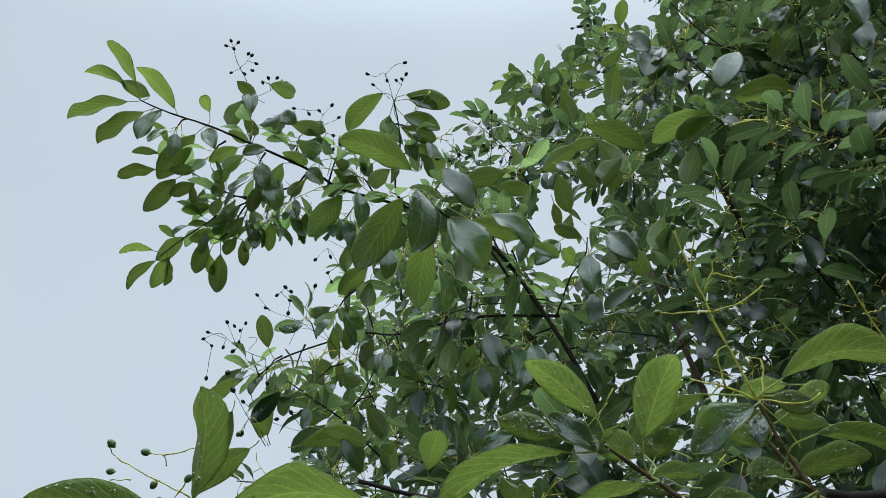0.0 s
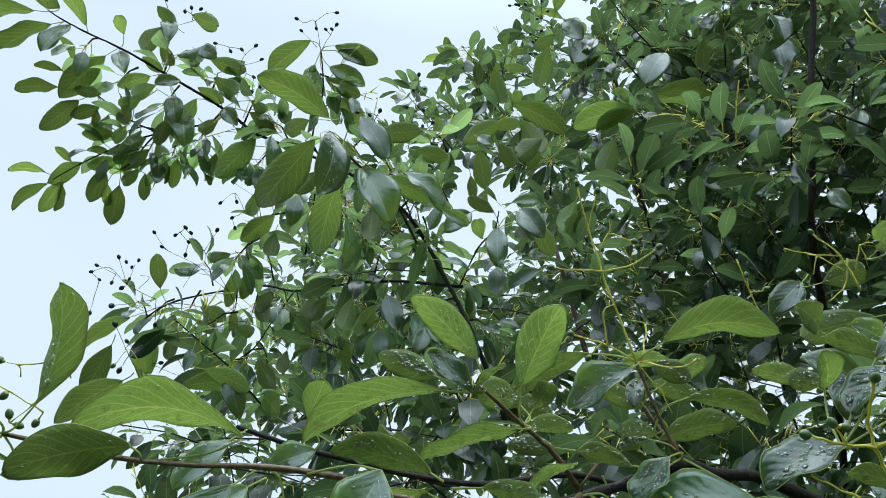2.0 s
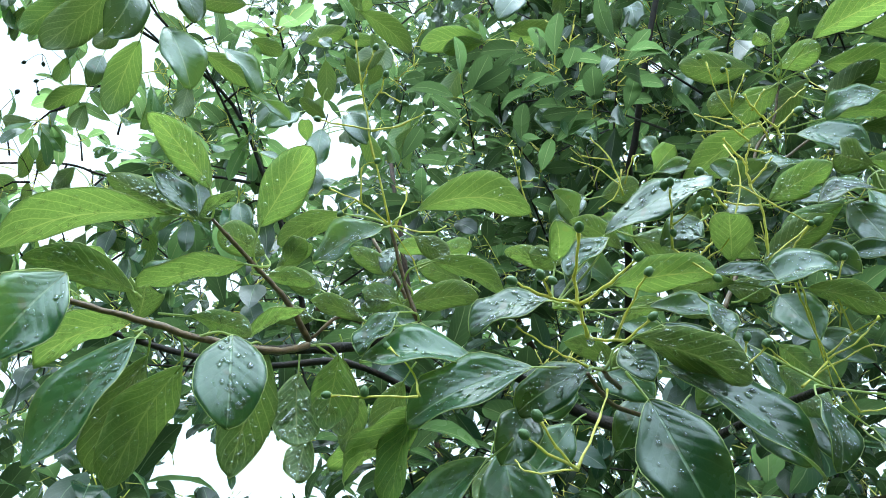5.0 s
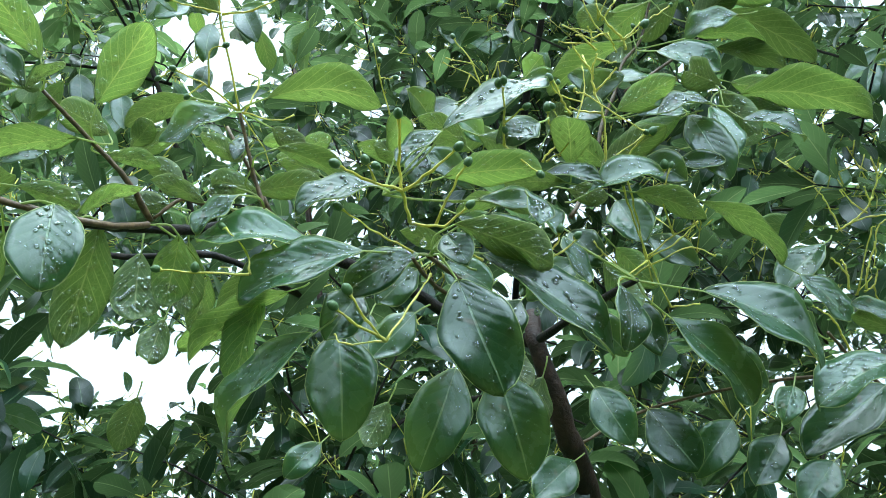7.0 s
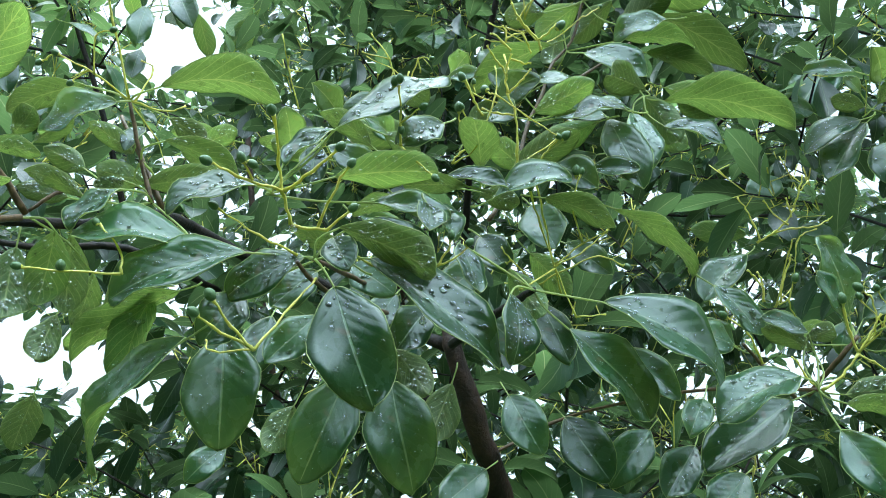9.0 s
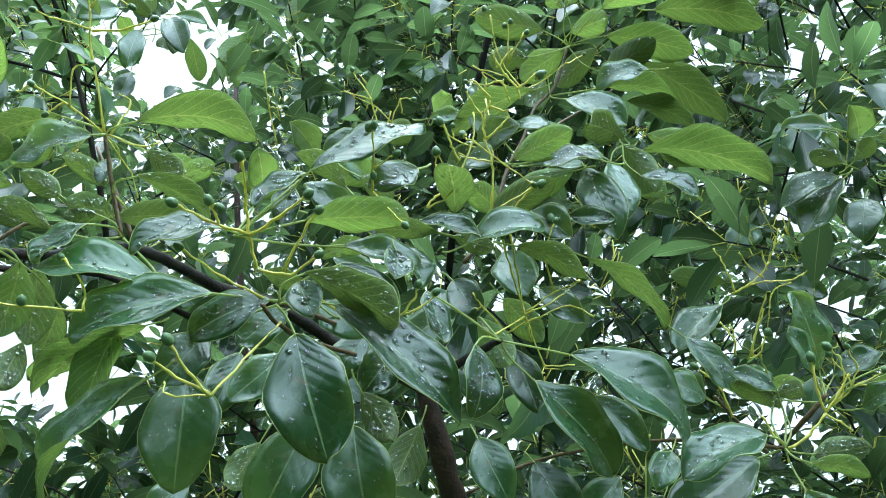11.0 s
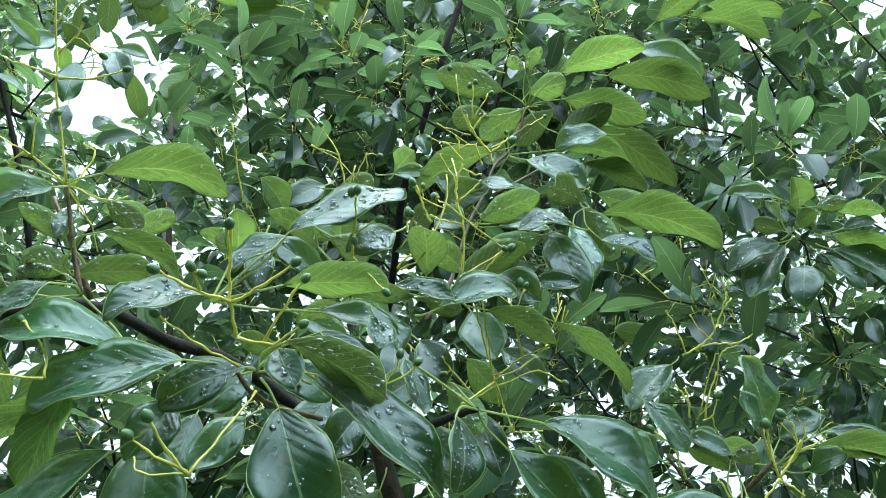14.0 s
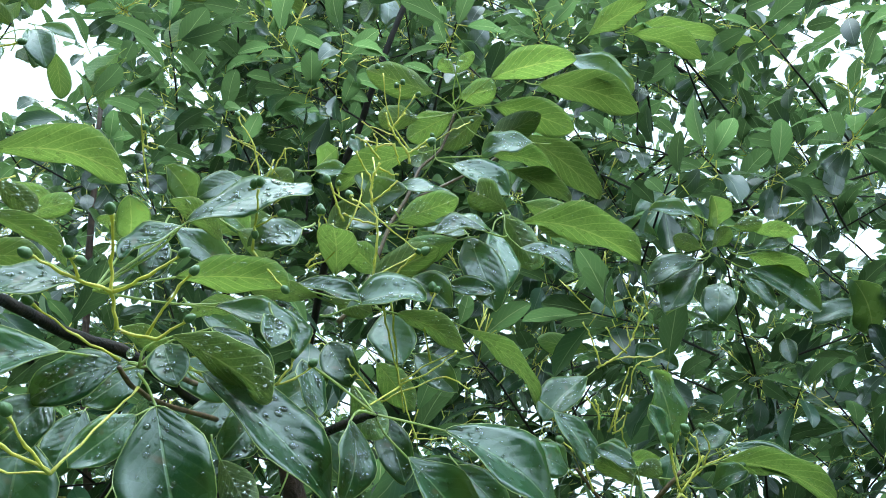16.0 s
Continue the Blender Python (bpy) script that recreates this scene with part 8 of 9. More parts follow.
c.done()
c = Cluster(far_tree, True)
c.stalk(0.0005, (-0.3443, 1.1412, 2.6744), (-0.3066, 1.1359, 2.689), (-0.2847, 1.1264, 2.7077))
c.stalk(0.0006, (-0.3066, 1.1359, 2.689), (-0.309, 1.1294, 2.6979), (-0.3113, 1.1229, 2.7088))
c.berry(0.00315, (-0.2943, 1.1244, 2.7093), (0.72, -0.31, 0.62))
c.berry(0.00315, (-0.3113, 1.1229, 2.7088), (-0.2, -0.54, 0.82))
c.berry(0.00315, (-0.3222, 1.1265, 2.7013), (-0.18, -0.5, 0.84))
c.done()
c = Cluster(far_tree, True)
c.stalk(0.0006, (-0.0754, 1.1678, 2.677), (-0.0902, 1.139, 2.7202), (-0.1084, 1.1396, 2.716), (-0.1243, 1.1354, 2.7201))
c.stalk(0.0006, (-0.0902, 1.139, 2.7202), (-0.0887, 1.1422, 2.7142), (-0.0873, 1.1455, 2.7103))
c.stalk(0.0005, (-0.0902, 1.139, 2.7202), (-0.0705, 1.131, 2.7361), (-0.0523, 1.1303, 2.7402))
c.stalk(0.0005, (-0.0754, 1.1678, 2.677), (-0.0608, 1.1519, 2.7046), (-0.0517, 1.1418, 2.7221))
c.stalk(0.0006, (-0.0608, 1.1519, 2.7046), (-0.0655, 1.1492, 2.7071), (-0.0702, 1.1465, 2.7116))
c.stalk(0.0005, (-0.0828, 1.1643, 2.6814), (-0.1141, 1.1472, 2.7032))
c.berry(0.00333, (-0.1243, 1.1354, 2.7201), (-0.94, -0.25, 0.24))
c.berry(0.00297, (-0.0873, 1.1455, 2.7103), (0.24, 0.54, -0.81))
c.berry(0.00333, (-0.0523, 1.1303, 2.7402), (0.97, -0.04, 0.22))
c.berry(0.00333, (-0.0507, 1.1419, 2.7221), (0.41, -0.46, 0.79))
c.berry(0.00297, (-0.0702, 1.1465, 2.7116), (-0.73, -0.42, 0.54))
c.berry(0.00297, (-0.0594, 1.1463, 2.7137), (-0.67, -0.38, 0.64))
c.berry(0.00297, (-0.1141, 1.1472, 2.7032), (-0.75, -0.41, 0.52))
c.done()
c = Cluster(far_tree, True)
c.stalk(0.0005, (-0.2203, 1.241, 2.5372), (-0.2166, 1.184, 2.628), (-0.2095, 1.1703, 2.6508), (-0.192, 1.1609, 2.6685))
c.stalk(0.0006, (-0.2166, 1.184, 2.628), (-0.2039, 1.188, 2.6228), (-0.1912, 1.192, 2.6196))
c.stalk(0.0006, (-0.2039, 1.188, 2.6228), (-0.2084, 1.1919, 2.6154), (-0.2129, 1.1958, 2.6099))
c.stalk(0.0006, (-0.1912, 1.192, 2.6196), (-0.1916, 1.1991, 2.6072), (-0.1919, 1.2062, 2.5969))
c.stalk(0.0005, (-0.2143, 1.1808, 2.6335), (-0.1798, 1.1758, 2.6471))
c.stalk(0.0005, (-0.2095, 1.1703, 2.6508), (-0.2168, 1.1645, 2.6588))
c.stalk(0.0006, (-0.2168, 1.1645, 2.6588), (-0.2407, 1.1612, 2.6589), (-0.2647, 1.158, 2.6611))
c.stalk(0.0006, (-0.2407, 1.1612, 2.6589), (-0.2384, 1.1637, 2.6549), (-0.2361, 1.1662, 2.6528))
c.berry(0.00333, (-0.192, 1.1609, 2.6685), (0.66, -0.35, 0.66))
c.berry(0.00315, (-0.1912, 1.192, 2.6196), (0.91, 0.29, -0.3))
c.berry(0.00297, (-0.2129, 1.1958, 2.6099), (-0.51, 0.45, -0.73))
c.berry(0.0027, (-0.1992, 1.2016, 2.603), (-0.56, 0.49, -0.67))
c.berry(0.00297, (-0.1919, 1.2062, 2.5969), (-0.02, 0.53, -0.85))
c.berry(0.00297, (-0.1788, 1.2017, 2.6063), (-0.03, 0.57, -0.82))
c.berry(0.00297, (-0.1797, 1.1746, 2.6489), (0.92, -0.13, 0.36))
c.berry(0.00315, (-0.2168, 1.1645, 2.6588), (-0.59, -0.47, 0.65))
c.berry(0.00315, (-0.2647, 1.158, 2.6611), (-0.99, -0.13, 0.05))
c.berry(0.00315, (-0.2361, 1.1662, 2.6528), (0.5, 0.55, -0.67))
c.done()
c = Cluster(far_tree, True)
c.stalk(0.0005, (-0.2598, 1.1687, 2.6449), (-0.2647, 1.158, 2.6611))
c.done()
c = Cluster(far_tree, True)
c.stalk(0.0005, (-0.1829, 1.2443, 2.5382), (-0.1628, 1.226, 2.5705), (-0.169, 1.2215, 2.5767))
c.berry(0.00315, (-0.169, 1.2215, 2.5767), (-0.63, -0.46, 0.63))
c.done()
c = Cluster(far_tree, True)
c.stalk(0.0005, (-0.2176, 1.2068, 2.5917), (-0.1918, 1.2045, 2.5996), (-0.1788, 1.2017, 2.6063))
c.done()
c = Cluster(far_tree, True)
c.stalk(0.0006, (-0.1907, 1.4128, 2.2707), (-0.2526, 1.3614, 2.3415), (-0.2891, 1.3381, 2.3723))
c.stalk(0.0006, (-0.2891, 1.3381, 2.3723), (-0.2972, 1.3411, 2.3652), (-0.3054, 1.3442, 2.36))
c.stalk(0.0006, (-0.2972, 1.3411, 2.3652), (-0.2892, 1.3463, 2.3578), (-0.2811, 1.3515, 2.3525))
c.stalk(0.0006, (-0.2811, 1.3515, 2.3525), (-0.283, 1.3579, 2.3411), (-0.2849, 1.3643, 2.3316))
c.stalk(0.0005, (-0.2009, 1.4033, 2.284), (-0.2639, 1.3748, 2.3186), (-0.3168, 1.3586, 2.3353), (-0.3428, 1.3403, 2.36))
c.stalk(0.0006, (-0.3168, 1.3586, 2.3353), (-0.3221, 1.3567, 2.3364), (-0.3273, 1.3548, 2.3395))
c.stalk(0.0005, (-0.2526, 1.3614, 2.3415), (-0.2302, 1.3405, 2.3784))
c.stalk(0.0005, (-0.2639, 1.3748, 2.3186), (-0.2842, 1.3959, 2.2818))
c.berry(0.0036000000000000003, (-0.289, 1.337, 2.3741), (-0.69, -0.44, 0.58))
c.berry(0.00315, (-0.2785, 1.3425, 2.3671), (-0.69, -0.44, 0.58))
c.berry(0.00315, (-0.3054, 1.3442, 2.36), (-0.77, 0.28, -0.57))
c.berry(0.00315, (-0.2811, 1.3515, 2.3525), (0.7, 0.45, -0.55))
c.berry(0.0036000000000000003, (-0.2849, 1.3643, 2.3316), (-0.15, 0.52, -0.84))
c.berry(0.00315, (-0.3428, 1.3403, 2.36), (-0.64, -0.46, 0.61))
c.berry(0.00315, (-0.3273, 1.3548, 2.3395), (-0.88, -0.32, 0.35))
c.berry(0.0036000000000000003, (-0.2324, 1.3409, 2.3774), (0.47, -0.44, 0.77))
c.done()
c = Cluster(far_tree, True)
c.stalk(0.0005, (-0.1866, 1.3243, 2.4113), (-0.2072, 1.3052, 2.4379), (-0.2312, 1.3157, 2.4173))
c.stalk(0.0006, (-0.2072, 1.3052, 2.4379), (-0.2047, 1.3098, 2.4302), (-0.2022, 1.3143, 2.4244))
c.stalk(0.0006, (-0.1866, 1.3243, 2.4113), (-0.1974, 1.327, 2.4041), (-0.2083, 1.3298, 2.3989))
c.stalk(0.0006, (-0.2083, 1.3298, 2.3989), (-0.2048, 1.335, 2.3903), (-0.2013, 1.3402, 2.3837))
c.berry(0.00315, (-0.2312, 1.3146, 2.4191), (-0.72, 0.31, -0.62))
c.berry(0.00315, (-0.2022, 1.3143, 2.4244), (0.29, 0.53, -0.79))
c.berry(0.00315, (-0.2083, 1.3298, 2.3989), (-0.85, 0.22, -0.48))
c.berry(0.00315, (-0.2013, 1.3402, 2.3837), (0.36, 0.53, -0.77))
c.done()
c = Cluster(far_tree, True)
c.stalk(0.0005, (-0.1646, 1.3119, 2.4345), (-0.212, 1.2945, 2.4541))
c.berry(0.00315, (-0.212, 1.2945, 2.4541), (-0.88, -0.32, 0.36))
c.done()
c = Cluster(far_tree, True)
c.stalk(0.0006, (-0.3297, 1.4062, 2.2579), (-0.3826, 1.3901, 2.2746), (-0.4139, 1.373, 2.2964), (-0.4462, 1.3759, 2.2865))
c.stalk(0.0006, (-0.3826, 1.3901, 2.2746), (-0.3869, 1.3917, 2.2703), (-0.3913, 1.3933, 2.268))
c.stalk(0.0006, (-0.4462, 1.3759, 2.2865), (-0.4384, 1.38, 2.2803), (-0.4305, 1.3841, 2.276))
c.stalk(0.0006, (-0.3826, 1.3901, 2.2746), (-0.3808, 1.3874, 2.2782), (-0.3791, 1.3847, 2.2838))
c.stalk(0.0006, (-0.3297, 1.4062, 2.2579), (-0.3192, 1.2973, 2.1961), (-0.3086, 1.1884, 2.1363))
c.stalk(0.0006, (-0.4305, 1.3841, 2.276), (-0.4366, 1.4002, 2.2486), (-0.4427, 1.4163, 2.2232))
c.stalk(0.0006, (-0.3297, 1.4062, 2.2579), (-0.3287, 1.4189, 2.237), (-0.3277, 1.4316, 2.2181))
c.stalk(0.0005, (-0.3826, 1.3901, 2.2746), (-0.4006, 1.3627, 2.3149))
c.stalk(0.0005, (-0.4035, 1.3796, 2.2876), (-0.4352, 1.37, 2.2977))
c.stalk(0.0006, (-0.4035, 1.3796, 2.2876), (-0.4064, 1.3837, 2.2798), (-0.4092, 1.3877, 2.2739))
c.stalk(0.0005, (-0.3826, 1.3901, 2.2746), (-0.371, 1.371, 2.3066))
c.berry(0.00315, (-0.4462, 1.3759, 2.2865), (-0.95, 0.09, -0.29))
c.berry(0.00405, (-0.3913, 1.3933, 2.268), (-0.77, 0.28, -0.58))
c.berry(0.0027, (-0.4305, 1.3841, 2.276), (0.76, 0.4, -0.51))
c.berry(0.0027, (-0.3791, 1.3847, 2.2838), (0.31, -0.48, 0.82))
c.berry(0.00432, (-0.3086, 1.1884, 2.1363), (0.08, -0.87, -0.49))
c.berry(0.0036000000000000003, (-0.4427, 1.4163, 2.2232), (-0.19, 0.51, -0.84))
c.berry(0.0036000000000000003, (-0.3277, 1.4316, 2.2181), (0.04, 0.54, -0.84))
c.berry(0.00342, (-0.4006, 1.3627, 2.3149), (-0.35, -0.53, 0.78))
c.berry(0.00297, (-0.3869, 1.3679, 2.3089), (-0.35, -0.53, 0.78))
c.berry(0.00315, (-0.4374, 1.3698, 2.2976), (-0.92, -0.28, 0.29))
c.berry(0.00315, (-0.4092, 1.3877, 2.2739), (-0.34, 0.48, -0.81))
c.berry(0.00297, (-0.3654, 1.3669, 2.314), (0.3, -0.49, 0.82))
c.berry(0.0027, (-0.3764, 1.3734, 2.302), (0.3, -0.49, 0.82))
c.done()
c = Cluster(far_tree, True)
c.stalk(0.0005, (-0.3613, 1.3948, 2.2706), (-0.3448, 1.3848, 2.2892), (-0.3607, 1.3817, 2.2915))
c.done()
c = Cluster(far_tree, True)
c.stalk(0.0006, (-0.0626, 1.3243, 2.1502), (-0.1382, 1.297, 2.1806), (-0.2107, 1.3061, 2.1543), (-0.2634, 1.3014, 2.1529))
c.done()
c = Cluster(far_tree, True)
c.stalk(0.0006, (-0.2351, 1.4461, 2.2106), (-0.199, 1.478, 2.1662), (-0.195, 1.507, 2.121))
c.stalk(0.0006, (-0.2351, 1.4461, 2.2106), (-0.2373, 1.4365, 2.2245), (-0.2395, 1.4268, 2.2404))
c.stalk(0.0006, (-0.2351, 1.4461, 2.2106), (-0.2192, 1.4504, 2.2055), (-0.2033, 1.4547, 2.2024))
c.berry(0.0036000000000000003, (-0.2395, 1.4268, 2.2404), (-0.12, -0.54, 0.83))
c.berry(0.00315, (-0.2033, 1.4547, 2.2024), (0.94, 0.25, -0.24))
c.done()
c = Cluster(far_tree, True)
c.stalk(0.0006, (-0.1942, 1.4899, 2.1482), (-0.2584, 1.4871, 2.142), (-0.3326, 1.469, 2.1581))
c.stalk(0.0006, (-0.3326, 1.469, 2.1581), (-0.3535, 1.4574, 2.172), (-0.3744, 1.4459, 2.1878))
c.stalk(0.0006, (-0.2584, 1.4871, 2.142), (-0.2713, 1.4759, 2.1565), (-0.2842, 1.4647, 2.173))
c.stalk(0.0006, (-0.2842, 1.4647, 2.173), (-0.2735, 1.4651, 2.1732), (-0.2627, 1.4655, 2.1754))
c.stalk(0.0006, (-0.3326, 1.469, 2.1581), (-0.3219, 1.4691, 2.1588), (-0.3112, 1.4692, 2.1614))
c.berry(0.0036000000000000003, (-0.3744, 1.4459, 2.1878), (-0.74, -0.41, 0.53))
c.berry(0.00405, (-0.2842, 1.4647, 2.173), (-0.56, -0.48, 0.67))
c.berry(0.00405, (-0.2682, 1.4678, 2.1707), (-0.54, -0.47, 0.7))
c.berry(0.00405, (-0.2627, 1.4655, 2.1754), (0.99, 0.03, 0.11))
c.berry(0.0036000000000000003, (-0.3112, 1.4692, 2.1614), (0.99, 0.01, 0.15))
c.done()
c = Cluster(far_tree, True)
c.stalk(0.0006, (-0.2937, 1.2464, 2.141), (-0.2671, 1.259, 2.0691), (-0.2478, 1.2554, 2.0404))
c.stalk(0.0006, (-0.2523, 1.255, 2.0403), (-0.2777, 1.2291, 2.0771), (-0.3013, 1.2033, 2.114))
c.stalk(0.0006, (-0.2777, 1.2291, 2.0771), (-0.2837, 1.2352, 2.0655), (-0.2898, 1.2413, 2.0558))
c.berry(0.00405, (-0.3013, 1.2033, 2.114), (-0.47, -0.51, 0.73))
c.berry(0.00405, (-0.2898, 1.2413, 2.0558), (-0.44, 0.45, -0.78))
c.done()
c = Cluster(far_tree, True)
c.stalk(0.0006, (-0.1504, 1.4708, 2.1856), (-0.2033, 1.4547, 2.2024), (-0.2463, 1.4566, 2.1922))
c.berry(0.0027, (-0.2516, 1.4567, 2.1911), (-0.97, 0.04, -0.23))
c.done()
spray(Vector((-0.472, 1.158, 2.646)), Vector((-0.018, 0.002, -0.025)), 5, 0.062, 0.031)
spray(Vector((-0.398, 1.187, 2.612)), Vector((-0.029, 0.007, -0.035)), 6, 0.062, 0.046)
spray(Vector((-0.355, 1.197, 2.604)), Vector((0.015, -0.029, 0.03)), 6, 0.062, 0.045)
spray(Vector((-0.323, 1.205, 2.595)), Vector((-0.019, 0.013, -0.043)), 7, 0.062, 0.049)
spray(Vector((-0.27, 1.222, 2.578)), Vector((0.015, -0.035, 0.039)), 7, 0.062, 0.055)
spray(Vector((-0.249, 1.235, 2.561)), Vector((-0.031, 0.018, -0.052)), 8, 0.062, 0.063)
spray(Vector((-0.207, 1.25, 2.544)), Vector((0.025, -0.04, 0.049)), 8, 0.062, 0.068)
spray(Vector((-0.183, 1.247, 2.534)), Vector((-0.01, 0.02, -0.051)), 8, 0.062, 0.056)
spray(Vector((-0.358, 1.248, 2.521)), Vector((-0.05, -0.007, -0.016)), 7, 0.062, 0.053)
spray(Vector((-0.347, 1.249, 2.522)), Vector((-0.019, 0.013, -0.043)), 7, 0.062, 0.049)
spray(Vector((-0.314, 1.247, 2.532)), Vector((-0.009, 0.02, -0.052)), 7, 0.062, 0.056)
spray(Vector((-0.271, 1.245, 2.542)), Vector((0.001, 0.021, -0.051)), 7, 0.062, 0.055)
spray(Vector((-0.401, 1.262, 2.493)), Vector((-0.04, 0, -0.025)), 5, 0.062, 0.047)
spray(Vector((-0.077, 1.244, 2.574)), Vector((0.035, -0.028, 0.031)), 8, 0.062, 0.054)
spray(Vector((-0.121, 1.264, 2.537)), Vector((-0.029, -0.028, 0.02)), 8, 0.062, 0.045)
spray(Vector((-0.143, 1.273, 2.518)), Vector((-0.031, 0.006, -0.034)), 8, 0.062, 0.046)
spray(Vector((-0.075, 1.198, 2.648)), Vector((0.033, 0.007, -0.024)), 6, 0.062, 0.041)
spray(Vector((-0.085, 1.323, 2.524)), Vector((-0.011, 0.026, -0.062)), 9, 0.062, 0.068)
spray(Vector((-0.019, 1.335, 2.517)), Vector((0.01, 0.034, -0.071)), 9, 0.062, 0.079)
spray(Vector((-0.319, 1.469, 2.292)), Vector((-0.031, 0.006, -0.033)), 7, 0.062, 0.046)
spray(Vector((-0.281, 1.488, 2.325)), Vector((-0.021, 0.019, -0.053)), 8, 0.062, 0.060)
spray(Vector((-0.258, 1.484, 2.335)), Vector((-0.019, -0.035, 0.034)), 8, 0.062, 0.052)
spray(Vector((-0.219, 1.515, 2.349)), Vector((0.001, 0.022, -0.053)), 8, 0.062, 0.058)
spray(Vector((-0.177, 1.53, 2.369)), Vector((-0.011, 0.021, -0.054)), 8, 0.062, 0.060)
spray(Vector((-0.153, 1.526, 2.38)), Vector((-0.02, -0.042, 0.045)), 8, 0.062, 0.065)
spray(Vector((-0.106, 1.536, 2.371)), Vector((0.012, 0.023, -0.054)), 8, 0.062, 0.060)
spray(Vector((-0.058, 1.528, 2.392)), Vector((0, 0.029, -0.064)), 8, 0.062, 0.070)
spray(Vector((0.005, 1.482, 2.381)), Vector((-0.012, 0.026, -0.063)), 9, 0.062, 0.069)
spray(Vector((0.053, 1.46, 2.368)), Vector((0.013, -0.044, 0.052)), 9, 0.062, 0.069)
spray(Vector((-0.187, 1.535, 2.21)), Vector((-0.032, 0.005, -0.033)), 7, 0.062, 0.046)
spray(Vector((-0.158, 1.548, 2.251)), Vector((0.023, 0.023, -0.051)), 8, 0.062, 0.061)
spray(Vector((0.123, 1.326, 2.404)), Vector((0.051, 0.013, -0.03)), 8, 0.062, 0.061)
spray(Vector((0.093, 1.306, 2.43)), Vector((0.043, -0.027, 0.031)), 8, 0.062, 0.059)
spray(Vector((0.173, 1.328, 2.333)), Vector((0.06, 0.007, -0.02)), 8, 0.062, 0.064)
spray(Vector((0.228, 1.336, 2.236)), Vector((0.048, 0, -0.011)), 8, 0.062, 0.049)
spray(Vector((0.211, 1.341, 2.282)), Vector((-0.061, 0.007, -0.04)), 8, 0.062, 0.073)
spray(Vector((-0.358, 1.471, 2.245)), Vector((-0.018, -0.029, 0.024)), 6, 0.062, 0.041)
spray(Vector((-0.018, 1.311, 2.554)), Vector((0.046, -0.028, 0.033)), 8, 0.062, 0.063)
spray(Vector((0.029, 1.303, 2.48)), Vector((0.065, -0.02, 0.023)), 8, 0.062, 0.072)
spray(Vector((-0.042, 1.189, 2.443)), Vector((-0.027, -0.026, 0.018)), 7, 0.062, 0.042)
spray(Vector((0.052, 1.263, 2.529)), Vector((-0.029, 0.006, -0.034)), 6, 0.062, 0.045)
spray(Vector((0.174, 1.218, 2.507)), Vector((-0.023, -0.026, 0.019)), 6, 0.062, 0.040)
spray(Vector((-0.053, 1.252, 2.416)), Vector((0, 0.008, -0.031)), 5, 0.062, 0.032)
spray(Vector((0.067, 1.408, 2.547)), Vector((0.03, -0.024, 0.024)), 7, 0.062, 0.046)
spray(Vector((0.186, 1.333, 2.478)), Vector((-0.029, -0.028, 0.021)), 7, 0.062, 0.046)
spray(Vector((-0.12, 1.36, 2.441)), Vector((-0.052, 0.004, -0.034)), 5, 0.062, 0.063)
spray(Vector((0.016, 1.354, 2.436)), Vector((0.018, 0.01, -0.032)), 8, 0.062, 0.038)
spray(Vector((0.14, 1.278, 2.407)), Vector((0.014, 0.017, -0.043)), 7, 0.062, 0.049)
spray(Vector((-0.147, 1.317, 2.354)), Vector((-0.04, 0.013, -0.045)), 6, 0.062, 0.062)
spray(Vector((-0.076, 1.396, 2.373)), Vector((0.003, -0.026, 0.023)), 6, 0.062, 0.035)
spray(Vector((0.048, 1.499, 2.474)), Vector((-0.054, 0.005, -0.036)), 7, 0.062, 0.066)
spray(Vector((0.178, 1.375, 2.391)), Vector((-0.032, -0.029, 0.021)), 8, 0.062, 0.048)
spray(Vector((-0.123, 1.482, 2.342)), Vector((0.013, 0.01, -0.033)), 7, 0.062, 0.037)
spray(Vector((0.016, 1.522, 2.376)), Vector((-0.03, -0.03, 0.024)), 8, 0.062, 0.049)
spray(Vector((0.13, 1.468, 2.331)), Vector((-0.051, 0.004, -0.034)), 7, 0.062, 0.061)
spray(Vector((-0.164, 1.352, 2.222)), Vector((-0.048, 0.003, -0.031)), 7, 0.062, 0.057)
spray(Vector((-0.064, 1.476, 2.304)), Vector((0.003, 0.009, -0.032)), 6, 0.062, 0.034)
spray(Vector((0.083, 1.366, 2.259)), Vector((-0.004, 0.007, -0.03)), 7, 0.062, 0.031)
spray(Vector((0.189, 1.493, 2.282)), Vector((-0.019, 0.015, -0.046)), 5, 0.062, 0.052)
spray(Vector((-0.114, 1.387, 2.174)), Vector((-0.044, 0.003, -0.03)), 6, 0.062, 0.054)
spray(Vector((0.011, 1.485, 2.247)), Vector((0.003, 0.008, -0.031)), 7, 0.062, 0.033)
spray(Vector((0.13, 1.441, 2.241)), Vector((-0.016, 0.006, -0.031)), 5, 0.062, 0.036)



def sprig(root, top, count):
    """A forked stalk with ripe dark berries at the ends."""
    root, top = Vector(root), Vector(top)
    way, c = (top - root), Cluster(far_tree, True)
    c.stalk(0.0008, root, root.lerp(top, 0.5) + Vector(rng.normal(0, 0.004, 3)), top)
    c.berry(0.0032, top, way)
    for k in range(count):
        a = root.lerp(top, 0.35 + 0.6 * k / count)
        d = (way.normalized() * 0.6 + Vector(rng.normal(0, 0.7, 3))).normalized()
        b = a + d * rng.uniform(0.018, 0.036)
        c.stalk(0.0006, a, a.lerp(b, 0.5) + Vector((0, 0, 0.003)), b)
        c.berry(rng.uniform(0.0026, 0.0034), b, d)
    c.done()


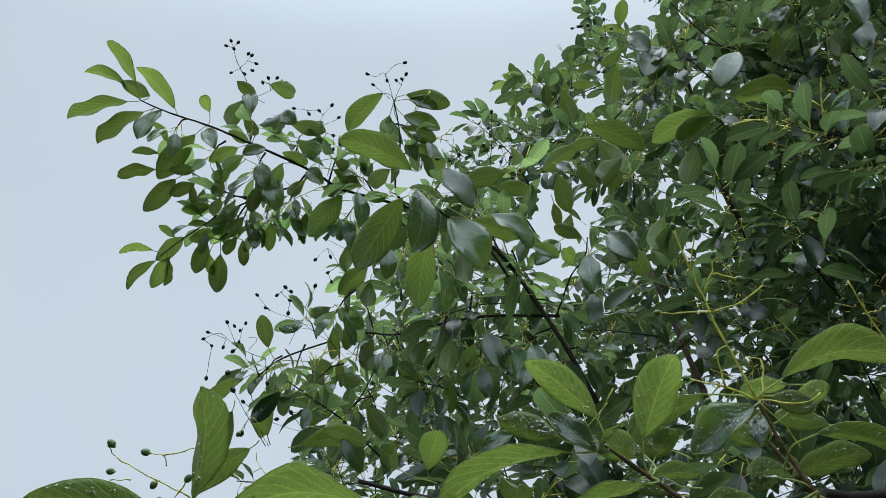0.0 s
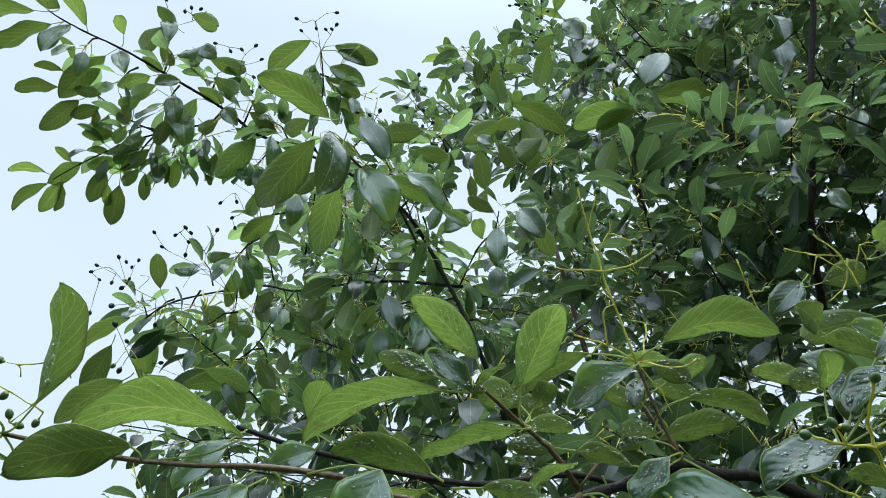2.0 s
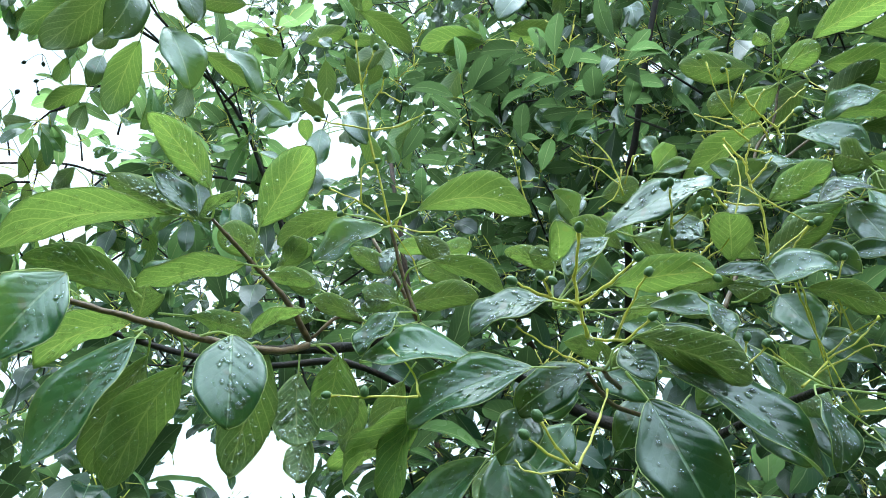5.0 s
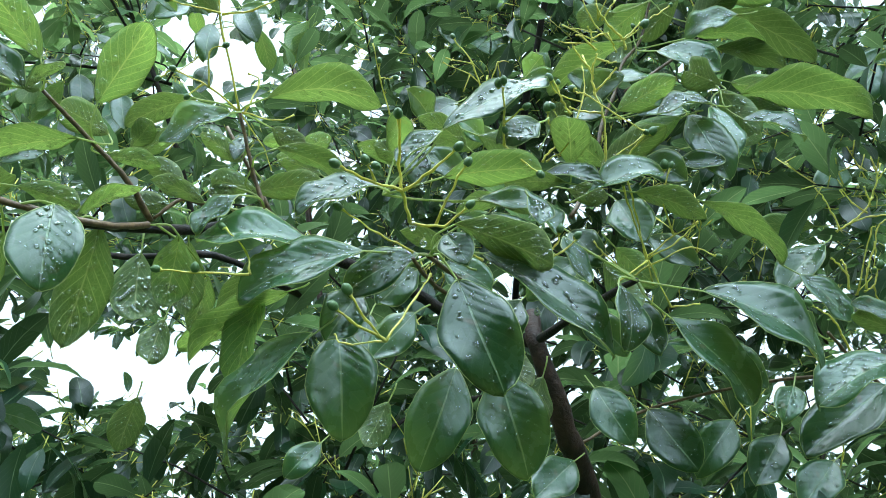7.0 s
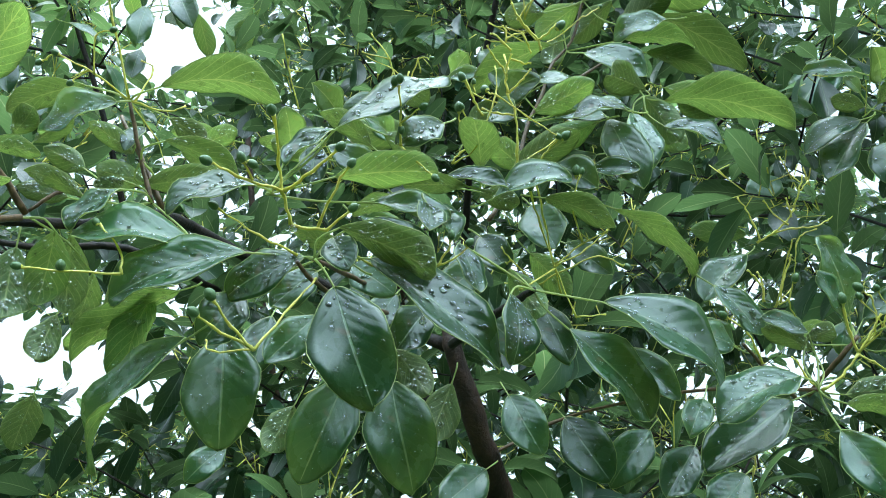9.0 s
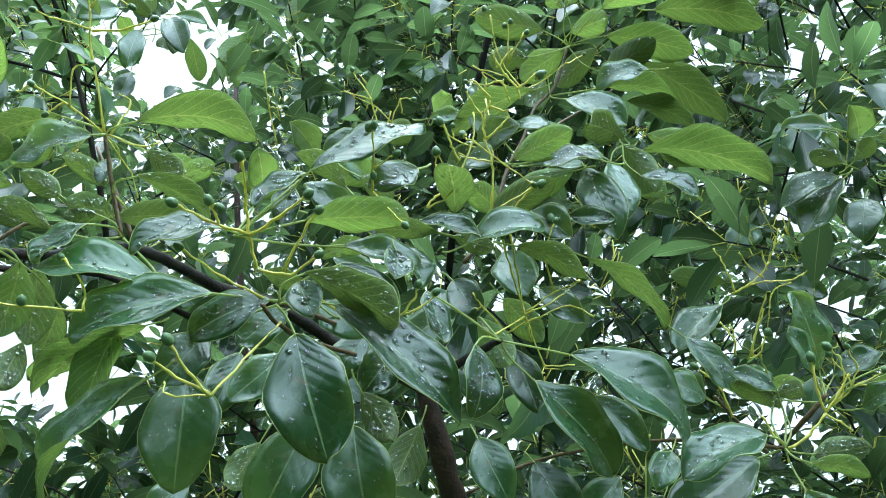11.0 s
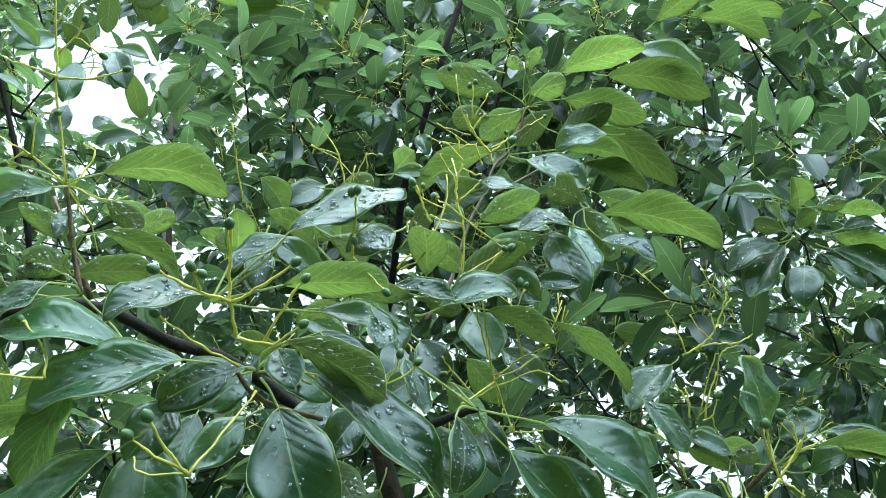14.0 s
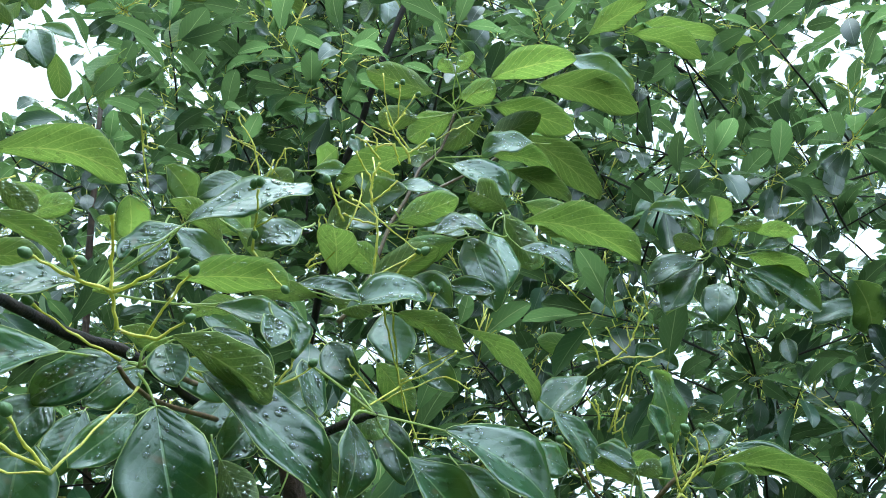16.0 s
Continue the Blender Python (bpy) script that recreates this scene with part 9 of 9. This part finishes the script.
sprig((0.102, 1.235, 2.521), (0.110, 1.149, 2.624), 4)
sprig((0.112, 1.213, 2.517), (0.143, 1.188, 2.549), 3)
sprig((0.052, 1.086, 2.431), (0.059, 1.065, 2.458), 3)
sprig((0.410, 1.287, 2.924), (0.293, 1.244, 2.942), 8)
sprig((0.397, 1.384, 2.903), (0.346, 1.348, 2.948), 6)

# ---- the crown behind ----
HUB = Vector((0.25, 0.14, 1.62))
SPECKS = np.random.default_rng(23)
for _ in range(34):
    az, el = np.radians(SPECKS.uniform(-14, 38)), np.radians(SPECKS.uniform(2, 15))
    GAPS.append(((math.sin(az) * math.cos(el), math.cos(az) * math.cos(el), math.sin(el)), SPECKS.uniform(0.1, 0.8)))
for _ in range(22):
    az, el = np.radians(SPECKS.uniform(-5, 75)), np.radians(SPECKS.uniform(15, 48))
    GAPS.append(((math.sin(az) * math.cos(el), math.cos(az) * math.cos(el), math.sin(el)), SPECKS.uniform(0.0, 0.3)))
GAP_WAYS = np.array([w for w, _ in GAPS])
GAP_WAYS /= np.linalg.norm(GAP_WAYS, axis=1, keepdims=True)
GAP_WIDE = np.array([w for _, w in GAPS])
SIDE_STEP, SIDE_WAY = np.array((-0.09, 0.0, 0.01)), np.array((-0.006, 0.985, 0.172))


def open_sky(p, more=0.0):
    """Whether a place lies in one of the gaps of the crown."""
    d = np.array(p - HUB)
    side = d + SIDE_STEP
    if side @ SIDE_WAY > np.linalg.norm(side) * math.cos(radians(3.1 + more)):
        return True
    return bool(np.any(GAP_WAYS @ d > np.linalg.norm(d) * np.cos(np.radians(GAP_WIDE + more))))


def inside(p, margin):
    """Whether a place belongs to the crown: right of its edge, and not in one of its gaps."""
    d = p - HUB
    if d.dot(Vector(EDGES[0])) < 0.15 or d.dot(Vector(EDGES[1])) < margin:
        return False
    return not open_sky(p)


def fill(number, near, deep, az, el, count, size):
    """Sprays scattered through a part of the crown, seen from the middle of the walk."""
    made = 0
    while made < number:
        made += 1
        a, e = radians(rng.uniform(*az)), radians(rng.uniform(*el))
        r = (near ** 2 + (deep ** 2 - near ** 2) * rng.random()) ** 0.5
        d = Vector((math.sin(a) * math.cos(e), math.cos(a) * math.cos(e), math.sin(e)))
        p = HUB + d * r
        if not inside(p, 0.03 if deep < 2 else 0.13):
            continue
        way = -d * rng.uniform(0.1, 0.9) + Vector((rng.normal(-0.3, 0.6), rng.normal(0, 0.4), rng.uniform(-0.2, 0.8)))
        spray(p, way, int(rng.integers(*count)), size)


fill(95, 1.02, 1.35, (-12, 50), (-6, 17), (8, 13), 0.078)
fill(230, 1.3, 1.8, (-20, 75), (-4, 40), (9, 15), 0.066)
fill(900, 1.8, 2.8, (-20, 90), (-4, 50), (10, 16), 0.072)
# next: unseen sprays overhead, crown carried on upwards to shade what is below
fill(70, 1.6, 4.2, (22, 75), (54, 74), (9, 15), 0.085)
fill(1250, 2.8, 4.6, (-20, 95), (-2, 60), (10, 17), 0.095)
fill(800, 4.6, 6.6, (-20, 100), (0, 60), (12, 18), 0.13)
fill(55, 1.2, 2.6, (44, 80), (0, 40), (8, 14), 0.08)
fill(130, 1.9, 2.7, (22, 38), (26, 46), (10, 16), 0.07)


def join_foliage(skin, label):
    v, f, uv = (np.concatenate(a) for a in JOINED[skin])
    me = bpy.data.meshes.new("foliage")
    me.vertices.add(len(v))
    me.vertices.foreach_set("co", v.astype(np.float32).ravel())
    me.loops.add(4 * len(f))
    me.loops.foreach_set("vertex_index", f.astype(np.int32).ravel())
    me.polygons.add(len(f))
    me.polygons.foreach_set("loop_start", np.arange(0, 4 * len(f), 4, dtype=np.int32))
    me.polygons.foreach_set("use_smooth", np.ones(len(f), dtype=bool))
    me.materials.append(skin)
    layer = me.uv_layers.new(name="blade")
    layer.data.foreach_set("uv", uv.astype(np.float32)[f.ravel()].ravel())
    me.update(calc_edges=True)
    ob = part("foliage", me, far_tree, None, label)
    tagged(ob, kind="stuff")


def join_twigs(mat, name, label):
    v, f = [], []
    for pts, r0, r1, m in TWIGS:
        if m is not mat:
            continue
        n = len(pts)
        tv, tf = tube(pts, [r0 + (r1 - r0) * i / (n - 1) for i in range(n)], 4)
        at = len(v)
        v += tv
        f += [tuple(at + i for i in q) for q in tf]
    ob = part(name, mesh_from(name, v, f, [mat]), far_tree, None, label)
    tagged(ob, kind="stuff")


# crown leaves coloured for shade, outer ones for light
join_foliage(M_SHADED_LEAF, "dense crown leaves, with shade put into their dark green")
join_foliage(M_LIT_LEAF, "leaves of the outer twigs, with light put into their green")
join_twigs(M_BARK, "fine_twig", "thin dark twigs of the crown")
join_twigs(M_STALK, "fine_leaf_stalk", "thin yellow-green leaf stalks")
